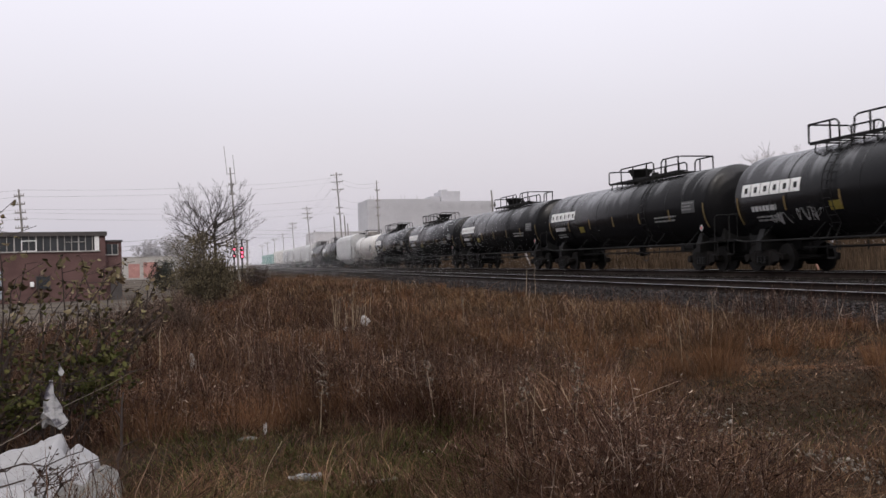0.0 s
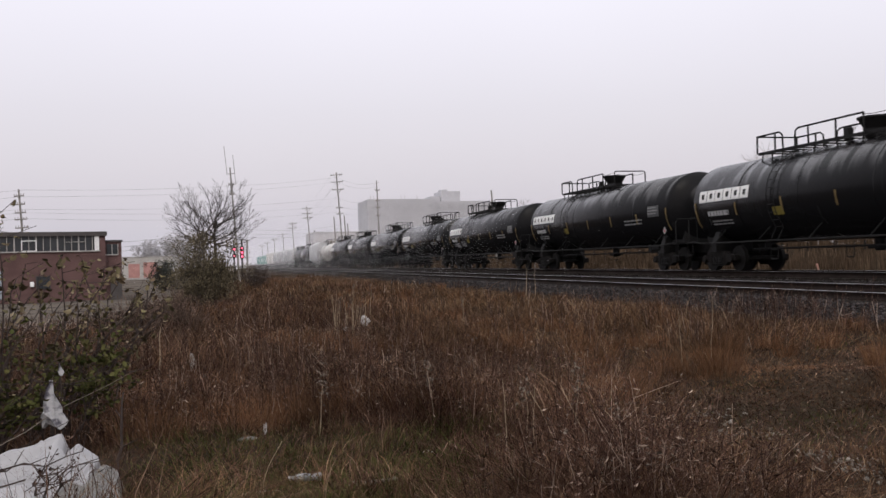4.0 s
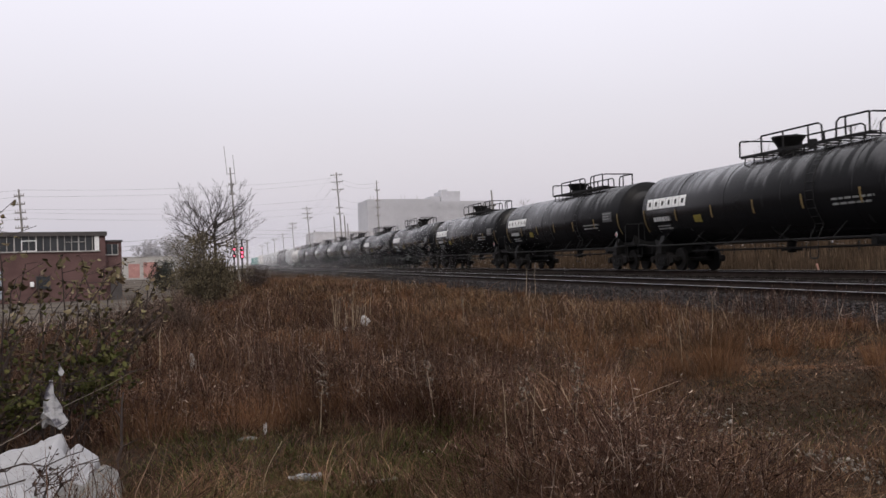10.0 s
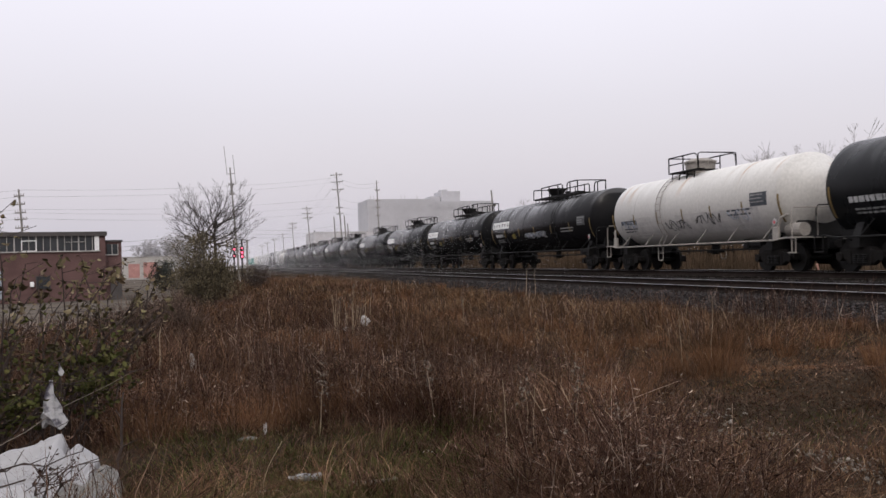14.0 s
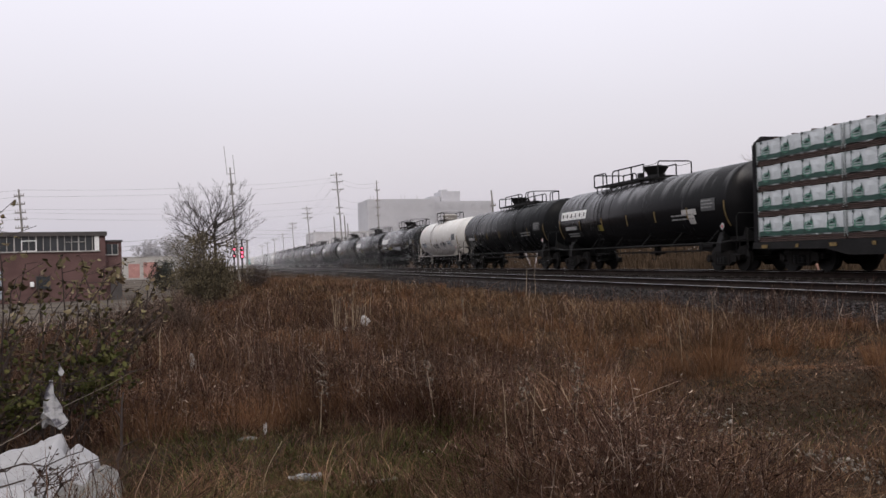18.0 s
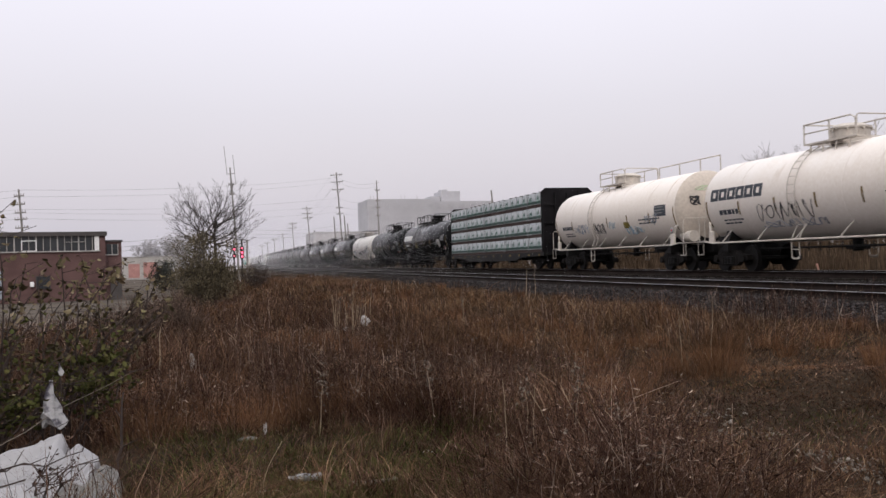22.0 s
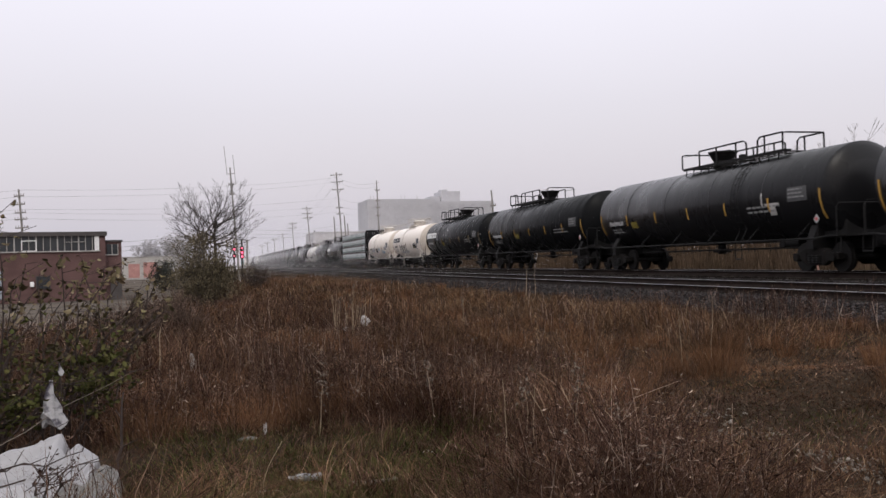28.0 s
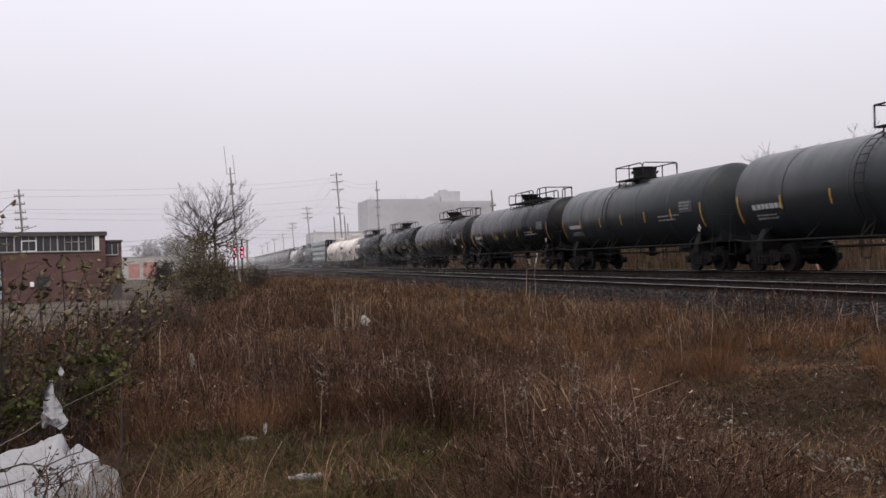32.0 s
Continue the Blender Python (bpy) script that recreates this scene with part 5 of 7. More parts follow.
def limb_mesh(name, segs, mat, n=4, rmin=0.003):
    P = np.array([s[0][:] for s in segs])
    Q = np.array([s[1][:] for s in segs])
    ra = np.maximum(rmin, np.array([s[2] for s in segs]))
    rb = np.maximum(rmin, np.array([s[3] for s in segs]))
    D = Q - P
    D = D / np.maximum(1e-6, np.linalg.norm(D, axis=1, keepdims=True))
    ref = np.where(np.abs(D[:, 2:3]) > 0.9, np.array([[1.0, 0, 0]]), np.array([[0, 0, 1.0]]))
    A = np.cross(D, ref)
    A /= np.linalg.norm(A, axis=1, keepdims=True)
    B = np.cross(D, A)
    ang = 2 * np.pi * np.arange(n) / n
    ring = A[:, None] * np.cos(ang)[None, :, None] + B[:, None] * np.sin(ang)[None, :, None]
    v = np.concatenate([P[:, None] + ring * ra[:, None, None], Q[:, None] + ring * rb[:, None, None]], 1)
    k = np.arange(n)
    q = np.stack([k, (k + 1) % n, (k + 1) % n + n, k + n], 1)
    f = (q[None] + 2 * n * np.arange(len(segs))[:, None, None]).reshape(-1, 4)
    return add_tris(name, v.reshape(-1, 3), f, mat)


def leaf_mesh(name, pts, size, mat, seed, droop=0.3, wide=0.3, full=False):
    """Folded leaves at pts (n, 3): pointed, or full with a rounded outline."""
    rng = np.random.default_rng(seed)
    n = len(pts)
    a, t = rng.uniform(0, 6.28, n), rng.uniform(-0.9, 0.5, n) - droop
    d = np.stack([np.cos(a) * np.cos(t), np.sin(a) * np.cos(t), np.sin(t)], 1)
    s = np.stack([-np.sin(a), np.cos(a), np.zeros(n)], 1)
    u = np.cross(s, d)
    roll = rng.uniform(-1.2, 1.2, n)[:, None]
    s2 = s * np.cos(roll) + u * np.sin(roll)
    u2 = np.cross(s2, d)
    z = (size * rng.uniform(0.6, 1.3, n))[:, None]
    curl = rng.uniform(0.02, 0.22, n)[:, None]
    tip = pts + d * z - u2 * z * curl
    mid = pts + d * z * 0.45
    if full:
        rim = [(0.16, 0.62), (0.48, 1.0), (0.78, 0.66)]
        near = [pts + d * z * f + s2 * z * wide * g + u2 * z * 0.08 for f, g in rim]
        far = [pts + d * z * f - s2 * z * wide * g + u2 * z * 0.08 for f, g in rim]
        v = np.stack([pts, *near, tip, *far[::-1], mid], 1)
        q = np.array([(k, (k + 1) % 8, 8) for k in range(8)])
        f = (q[None] + 9 * np.arange(n)[:, None, None]).reshape(-1, 3)
    else:
        v = np.stack([pts, mid + s2 * z * wide + u2 * z * 0.08, tip, mid - s2 * z * wide + u2 * z * 0.08, mid], 1)
        q = np.array([(0, 1, 4), (1, 2, 4), (2, 3, 4), (3, 0, 4)])
        f = (q[None] + 5 * np.arange(n)[:, None, None]).reshape(-1, 3)
    return add_tris(name, v.reshape(-1, 3), f, mat)


def ground_z(x, y):
    return float(land(np.array([x]), np.array([y]))[0])


def bare_tree(name, x, y, height, stems, label, seed, mat, depth=5, rmin=0.006, spread=0.6, trunk=0.09, first=0.34, group=""):
    rng = random.Random(seed)
    z = ground_z(x, y)
    root = empty(name, label, "tree", group, m=pose(x, y, z - 0.05))
    segs, ends = [], []
    for k in range(stems):
        a = rng.uniform(0, 6.28)
        lean = 0.12 if stems == 1 else 0.22
        grow(rng, Vector((0.12 * math.cos(a), 0.12 * math.sin(a), 0)), Vector((lean * math.cos(a), lean * math.sin(a), 1)).normalized(), height * first, trunk, depth, segs, ends, spread=spread, curl=0.07)
    top = max(s[1].z for s in segs)
    k = height / top
    segs = [(a * k, b * k, r, q) for a, b, r, q in segs]
    thick = [s for s in segs if s[2] > trunk * 0.42]
    thin = [s for s in segs if s[2] <= trunk * 0.42]
    part("trunk", limb_mesh("trunk", thick, mat, 6, rmin), None, root)
    part("crown", limb_mesh("crown", thin, mat, 3, rmin), None, root)
    return root, [e[0] * k for e in ends]


def dome_tree(x, y, fork, half, rise, label, seed, mat):
    """A small tree whose limbs fan out from a low fork into a wide dome of fine twigs."""
    rng = random.Random(seed)
    root = empty("tree", label, "tree", m=pose(x, y, ground_z(x, y) - 0.05))
    stems, limbs, ends = [], [], []
    tops = []
    for dx, lift in ((0.10, 0.25), (-0.28, -0.15)):
        p = Vector((dx * 0.9, 0.1 * dx, 0))
        for i in range(7):
            q = Vector((dx * (0.9 + 0.5 * (i + 1) / 7) + rng.gauss(0, 0.025), 0.2 * dx + rng.gauss(0, 0.03), (fork + lift) * (i + 1) / 7))
            r = 0.085 - 0.006 * i
            stems.append((p, q, r, r - 0.006))
            p = q
        tops.append(p)
    n = 20
    for i in range(n):
        a = i * 2.39996 + rng.gauss(0, 0.15)
        s = -0.42 + 1.36 * (i + 0.5) / n
        c = math.sqrt(max(0.05, 1 - s * s))
        k = rng.uniform(0.85, 1.06)
        tip = Vector((half * c * math.cos(a) * k, half * c * math.sin(a) * k, fork + 0.35 + rise * s * k))
        p = rng.choice(tops) - Vector((0, 0, rng.uniform(0.0, 0.9) * (1 - 0.6 * max(0, s))))
        start, m = p.copy(), 8
        bow = Vector((0, 0, -0.16)) + Vector((rng.gauss(0, 0.10), rng.gauss(0, 0.10), rng.gauss(0, 0.06)))
        r = 0.052
        for j in range(m):
            u = (j + 1) / m
            q = start.lerp(tip, u) + bow * 4 * u * (1 - u) + Vector((rng.gauss(0, 0.03), rng.gauss(0, 0.03), rng.gauss(0, 0.03)))
            limbs.append((p, q, r, r * 0.83))
            r *= 0.83
            if j > 0:
                d = (q - p).normalized()
                for e in range(2 + (j % 3 == 2)):
                    side = Vector((rng.gauss(0, 1), rng.gauss(0, 1), rng.gauss(0.12, 0.5))).normalized()
                    grow(rng, q, (d * 1.0 + side * 0.66).normalized(), rng.uniform(0.28, 0.48), r * 0.34, 2, limbs, ends, spread=0.40, kids=(2, 2), curl=0.07)
            p = q
    part("trunk", limb_mesh("trunk", stems, mat, 7, 0.01), None, root)
    part("crown", limb_mesh("crown", limbs, mat, 3, 0.0042), None, root)
    return root


dome_tree(-0.06, 42.0, 3.45, 1.74, 1.38, "leafless young tree with a wide twiggy crown behind an olive shrub", 4, M_BARK)
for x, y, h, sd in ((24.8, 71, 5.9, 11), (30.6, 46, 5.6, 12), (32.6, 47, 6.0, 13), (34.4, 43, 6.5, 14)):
    bare_tree("tree", x, y, h, 2, "leafless tree beyond the railway, coloured pale for haze", sd, M_HAZEBARK, depth=5, rmin=0.008, trunk=0.08, spread=0.6, group="bare trees beyond the tracks")
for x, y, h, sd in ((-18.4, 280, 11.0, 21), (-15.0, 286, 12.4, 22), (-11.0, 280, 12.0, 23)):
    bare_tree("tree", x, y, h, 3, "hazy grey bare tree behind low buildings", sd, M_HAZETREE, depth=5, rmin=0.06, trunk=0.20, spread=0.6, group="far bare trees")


def leafy_bush(name, x, y, w, h, count, leaf, mat, seed, label, depth=0.9, category="shrub", wood=None):
    """A rounded uneven shrub: stems from the ground and loose leaf clumps with gaps."""
    rng = random.Random(seed)
    nr = np.random.default_rng(seed)
    root = empty(name, label, category, m=pose(x, y, ground_z(x, y) - 0.03))
    segs, tips = [], []
    for i in range(70):
        a = rng.uniform(0, 6.28)
        rr = w / 2 * math.sqrt(rng.random())
        p, q = Vector((0.35 * rr * math.cos(a), 0.35 * rr * math.sin(a), 0)), Vector((rr * math.cos(a), rr * depth * math.sin(a), h * (1 - 0.55 * (rr / (w / 2)) ** 2) * rng.uniform(0.55, 1.0)))
        grow(rng, p, (q - p).normalized(), (q - p).length * 0.62, 0.018, 2, segs, tips, spread=0.5)
    part("stem_mass", limb_mesh("stem_mass", segs, wood or M_BARK, 3, 0.006), None, root)
    t = np.array([e[0][:] for e in tips])
    t = t[(t[:, 2] > 0.1) & (t[:, 2] < h * 1.08)]
    pts = t[nr.integers(0, len(t), count)] + nr.normal(0, 0.14, (count, 3))
    pts[:, 2] = np.maximum(0.05, pts[:, 2])
    part("foliage", leaf_mesh("foliage", pts, leaf, mat, seed), None, root)
    return root


leafy_bush("shrub", -0.40, 40.2, 1.9, 3.0, 22000, 0.070, M_OLIVE, 5, "dense olive-brown autumn shrub at the foot of a bare tree")
leafy_bush("shrub", 3.0, 70.0, 1.7, 1.6, 1300, 0.11, M_BRAMBLE, 15, "low brown shrub beside the track")
leafy_bush("conifer_hedge", -5.30, 104.0, 1.5, 3.0, 9000, 0.15, M_CONIFER, 6, "dark evergreen bush beside a car park", category="hedge")


# ================= utility poles, wires and signals =================
def utility_pole(x, y, top, lean, arms, label="weathered timber utility pole with crossarms", r=0.17):
    """arms: (height, half length) of each crossarm. lean: degrees at which it leans towards -x."""
    z = ground_z(x, y)
    root = empty("utility_pole", label, "utility pole", "utility poles along the railway", m=pose(x, y, z - 0.1, 0, -lean, 0))
    bm = bmesh.new()
    rod(bm, (0, 0, 0), (0, 0, top - z + 0.1), r, 10, r * 0.62)
    part("pole", bm, M_POLE, root)
    for h, w in arms:
        bm = bmesh.new()
        box(bm, 0, -0.17, h - z, 2 * w, 0.12, 0.14, 0.01)
        if w > 0.75:
            pipe(bm, [(-w * 0.6, -0.17, h - z), (0, -0.15, h - z - 0.7), (w * 0.6, -0.17, h - z)], 0.025, 4)
        arm = part("crossarm", bm, M_POLE, root)
        for k in (-0.92, -0.45, 0.45, 0.92):
            bm = bmesh.new()
            rod(bm, (k * w, -0.17, h - z + 0.06), (k * w, -0.17, h - z + (0.3 if w > 0.5 else 0.2)), 0.05 if w > 0.5 else 0.03, 8, 0.025)
            part("insulator", bm, M_INSUL, arm)
    return root


utility_pole(23.4, 172, 18.4, 3.6, ((18.0, 1.1), (16.7, 1.1), (15.3, 1.1), (11.9, 0.6), (10.8, 0.6)))
utility_pole(23.6, 232, 15.8, 4.0, ((15.4, 1.2), (14.2, 1.3), (13.1, 1.2)))
utility_pole(22.9, 273, 13.9, 3.0, ((13.5, 1.3), (12.2, 1.3)))
utility_pole(22.8, 314, 12.1, 2.0, ((11.7, 1.3), (10.6, 1.3)))
utility_pole(22.5, 356, 11.6, 2.0, ((11.2, 1.3),))
utility_pole(22.4, 400, 11.4, 2.0, ((11.0, 1.3),))
utility_pole(22.4, 445, 11.2, 2.0, ((10.8, 1.3),))
utility_pole(23.0, 131, 13.2, 1.5, ((11.9, 0.35), (10.4, 0.3), (9.4, 0.3), (8.3, 0.3)), "slender timber pole with short side brackets", 0.12)
utility_pole(26.7, 87, 8.3, 3.0, ((6.9, 0.3), (6.1, 0.3)), "slender timber pole with short side brackets", 0.12)
utility_pole(-21.6, 120, 11.4, 3.6, ((10.7, 0.55), (9.7, 0.6), (8.7, 0.6), (7.9, 0.7), (6.9, 0.7), (6.1, 0.6)))
for x, top in ((21.9, 10.1), (23.8, 10.3), (24.3, 8.8)):
    utility_pole(x, 170, top, 3.0, (), "plain short timber post")
pa = utility_pole(2.6, 100, 11.9, 3.6, ((10.2, 0.3), (9.2, 0.25)), "tall timber pole with thin antenna rods", 0.12)
bm = bmesh.new()
rod(bm, (-0.35, 0, 11.4), (-0.42, 0, 14.4), 0.03, 5)
rod(bm, (0.45, 0, 10.4), (0.40, 0, 13.4), 0.03, 5)
rod(bm, (-0.35, 0, 11.5), (0.45, 0, 11.5), 0.03, 5)
part("antenna", bm, M_INSUL, pa)


def wire(points, sag, r=0.022):
    cu = bpy.data.curves.new("wire", "CURVE")
    cu.dimensions, cu.bevel_depth, cu.bevel_resolution = "3D", r * 0.75, 0
    cu.materials.append(M_WIRE)
    for a, b in zip(points[:-1], points[1:]):
        sp = cu.splines.new("POLY")
        n = 12
        sp.points.add(n)
        for i in range(n + 1):
            u = i / n
            p = Vector(a).lerp(Vector(b), u)
            sp.points[i].co = (p.x, p.y, p.z - sag * 4 * u * (1 - u), 1)
    ob = new("overhead_wire", cu)
    return tagged(ob, "thin overhead cable strung between poles, coloured pale for haze", "cable", "overhead wires")


for dz, za, zb, r in ((0.0, 11.3, 17.4, 0.022), (0.0, 10.5, 16.6, 0.02), (0.0, 9.0, 13.6, 0.02), (0.0, 8.6, 12.2, 0.02), (0.0, 7.9, 11.0, 0.022)):
    wire([(-60, 128, za - 0.1), (-21.9, 120, za), (22.6, 172, zb), (23.0, 131, 12.9 - (17.4 - zb) * 0.6)], 0.7, r)
for z in (4.2, 4.7, 5.3):
    wire([(-22, 118, z - 0.6), (3.0, 126, z + 1.2), (23.0, 172, z + 3.4)], 0.6, 0.035)
for k in (-1.0, 1.0):
    for za, zb, zc, zd in ((18.1, 15.5, 13.6, 11.8), (15.4, 13.2, 12.3, 10.7)):
        wire([(22.4 + k, 172, za), (22.7 + k, 232, zb), (22.3 + k, 273, zc), (22.5 + k, 314, zd), (22.2 + k, 356, 11.2), (22.2 + k, 400, 11.0)], 0.8, 0.02)


def signal(x, y, lamps, top, label):
    z = ground_z(x, y)
    root = empty("railway_signal", label, "railway signal", "signals beside the line", m=pose(x, y, z))
    bm = bmesh.new()
    rod(bm, (0, 0, 0), (0, 0, top - z), 0.09, 10)
    box(bm, 0, 0, 0.15, 0.5, 0.5, 0.3, 0.03)
    part("mast", bm, M_SIGNAL, root)
    for h, mt in lamps:
        bm = bmesh.new()
        box(bm, 0, -0.14, h - z, 0.48, 0.06, 0.46, 0.05)
        box(bm, 0, -0.02, h - z, 0.3, 0.2, 0.4, 0.03)
        head = part("signal_head", bm, M_SIGNAL, root)
        bm = bmesh.new()
        rod(bm, (0, -0.18, h - z), (0, -0.20, h - z), 0.115, 18)
        part("lens", bm, mt, head, "lit red lens")
        bm = bmesh.new()
        for i in range(9):
            a = math.pi * i / 8
            b = math.pi * (i + 1) / 8
            if i < 8:
                bm.faces.new([bm.verts.new(p) for p in ((0.22 * math.cos(a), -0.18, h - z + 0.22 * math.sin(a)), (0.22 * math.cos(b), -0.18, h - z + 0.22 * math.sin(b)), (0.22 * math.cos(b), -0.42, h - z + 0.22 * math.sin(b)), (0.22 * math.cos(a), -0.42, h - z + 0.22 * math.sin(a)))])
        part("hood", bm, M_SIGNAL, head)
    return root


signal(2.27, 110, ((3.54, M_REDLAMP), (2.75, M_DIMLAMP)), 4.5, "railway signal mast with a glowing red lamp")
signal(3.16, 110, ((3.60, M_REDLAMP), (3.12, M_REDLAMP), (2.65, M_REDLAMP)), 4.7, "railway signal mast with three red lamps")
bm = bmesh.new()
box(bm, 0, 0, 2.3, 0.22, 0.2, 4.6, 0.02)
tagged(part("marker_post", bm, M_POLE, None, m=pose(3.75, 110, ground_z(3.75, 110))), "plain dark timber post beside the signals", "post")


# ================= buildings =================
def brick_building():
    root = empty("brick_building", "low dark red brick building with a strip of windows", "building", m=pose(-8.5, 80, 0, 0, 0, 13) @ pose(8.5, 0, 0))
    zb = -1.4
    x0, x1, top = -34.0, -8.5, 4.45
    wz0, wz1 = 3.15, 4.30
    bm = bmesh.new()
    # walls built round the strip of windows and two openings
    box(bm, (x0 + x1) / 2, 10, (wz0 + zb) / 2, x1 - x0, 20, wz0 - zb)
    box(bm, (x0 + x1) / 2, 10.4, (wz0 + top) / 2, x1 - x0 - 0.1, 19.2, top - wz0 - 0.02)
    box(bm, (-8.95 + x1) / 2, 0.2, (wz0 + wz1) / 2, x1 + 8.95, 0.4, wz1 - wz0)
    part("wall", bm, M_BRICK, root)
    bm = bmesh.new()
    box(bm, (x0 + x1) / 2, 10, 4.48, x1 - x0 + 0.24, 20.3, 0.36, 0.02)
    part("roof", bm, M_FASCIA, root, "brown flat roof edge")
    n = 48
    step = (x1 - 0.45 - x0) / n
    for i in range(n):
        cx = x0 + (i + 0.5) * step
        bm = bmesh.new()
        box(bm, cx, 0.16, (wz0 + wz1) / 2, step - 0.08, 0.05, wz1 - wz0)
        w = part("window", bm, M_PANE, root)
        bm = bmesh.new()
        box(bm, cx - step / 2, 0.10, (wz0 + wz1) / 2, 0.10 if i % 3 == 0 else 0.045, 0.14, wz1 - wz0)
        part("mullion", bm, M_MULLION, w)
    # one casement with a white frame, and a light transom
    cx = x0 + 38 * step
    bm = bmesh.new()
    for k in (-1, 1):
        box(bm, cx + k * step, 0.05, wz0 + 0.42, 0.07, 0.12, 0.84)
        box(bm, cx, 0.05, wz0 + 0.42 + k * 0.40, 2 * step + 0.07, 0.12, 0.07)
    part("casement", bm, M_FITWHITE, root, "white-framed casement window")
    bm = bmesh.new()
    box(bm, x0 + 44.5 * step, 0.10, wz1 - 0.45, 3 * step, 0.10, 0.05)
    part("transom", bm, M_MULLION, root)
    bm = bmesh.new()
    box(bm, (x0 + x1) / 2 - 0.2, -0.04, wz0 - 0.05, x1 - x0 - 0.4, 0.16, 0.10, 0.01)
    part("sill", bm, M_MULLION, root)
    bm = bmesh.new()
    box(bm, -9.15, 0.02, (wz0 + wz1) / 2, 0.34, 0.16, wz1 - wz0)
    part("end_panel", bm, M_FITWHITE, root, "white panel at the end of the windows")
    # lower wing
    bm = bmesh.new()
    box(bm, -7.83, 10.3, (3.85 + zb) / 2, 1.3, 19.4, 3.85 - zb)
    part("wing_wall", bm, M_BRICK, root)
    bm = bmesh.new()
    box(bm, -7.80, 10.3, 3.90, 1.42, 19.6, 0.16, 0.01)
    part("wing_roof", bm, M_FASCIA, root)
    for k in range(2):
        bm = bmesh.new()
        box(bm, -8.15 + k * 0.46, 0.58, 3.22, 0.40, 0.06, 0.85)
        w = part("window", bm, M_PANE, root)
        bm = bmesh.new()
        box(bm, -8.15 + k * 0.46 + 0.22, 0.56, 3.22, 0.06, 0.08, 0.85)
        part("mullion", bm, M_MULLION, w)
    bm = bmesh.new()
    box(bm, -7.95, 0.55, 2.77, 1.0, 0.14, 0.07)
    part("sill", bm, M_MULLION, root)
    bm = bmesh.new()
    box(bm, -7.65, 0.57, 0.0, 0.9, 0.08, 2.05)
    part("door", bm, M_FASCIA, root, "dark brown door")
    bm = bmesh.new()
    box(bm, -16.55, -0.02, 0.55, 1.0, 0.08, 2.2, 0.01)
    door = part("door", bm, M_BLUEDOOR, root, "pale blue-grey door")
    bm = bmesh.new()
    box(bm, -16.2, -0.08, 0.5, 0.05, 0.06, 0.16, 0.01)
    part("door_handle", bm, M_FASCIA, door)
    for cx in (-13.2, -18.6, -23.0):
        bm = bmesh.new()
        box(bm, cx, -0.01, 0.68, 0.95, 0.06, 0.95)
        w = part("window", bm, M_PANE, root)
        bm = bmesh.new()
        for k in (-0.5, 0.5):
            box(bm, cx + k, -0.03, 0.68, 0.06, 0.08, 1.05)
            box(bm, cx, -0.03, 0.68 + k, 1.05, 0.08, 0.06)
        part("window_frame", bm, M_FASCIA, w)
    # small white cap on the wall; what it belongs to is unknown
    bm = bmesh.new()
    box(bm, -14.0, -0.12, 0.55, 0.3, 0.24, 0.4, 0.05)
    part("wall_lamp", bm, M_FITWHITE, root)
    return root


brick_building()


def low_hall(x0, x1, y, top, depth, mat, label, panels=()):
    zb = ground_z((x0 + x1) / 2, y) - 0.3
    root = empty("warehouse", label, "building", m=pose(0, y, 0))
    bm = bmesh.new()
    box(bm, (x0 + x1) / 2, depth / 2, (zb + top) / 2, x1 - x0, depth, top - zb, 0.02)
    part("wall", bm, mat, root)
    bm = bmesh.new()
    box(bm, (x0 + x1) / 2, depth / 2, top + 0.06, x1 - x0 + 0.2, depth + 0.2, 0.14)
    part("roof", bm, M_MULLION, root)
    for a, b, za, zt in panels:
        bm = bmesh.new()
        box(bm, (a + b) / 2, -0.03, (za + zt) / 2, b - a, 0.08, zt - za, 0.01)
        part("loading_door", bm, M_ORANGE, root, "red loading door with a haze-dulled colour")
    bm = bmesh.new()
    box(bm, x0 + 0.4, 0.5, top + 0.35, 0.3, 0.3, 0.6)
    part("roof_vent", bm, M_FASCIA, root)
    return root


low_hall(-20.6, -9.0, 220, 4.1, 30, M_WHITEWALL, "low off-white building with haze-dulled red loading doors", ((-18.6, -16.2, -0.5, 2.6), (-15.4, -12.4, -0.5, 2.9)))
low_hall(25.0, 42.0, 242, 9.6, 20, M_FARHALL, "long low building behind the railway, coloured pale for haze")


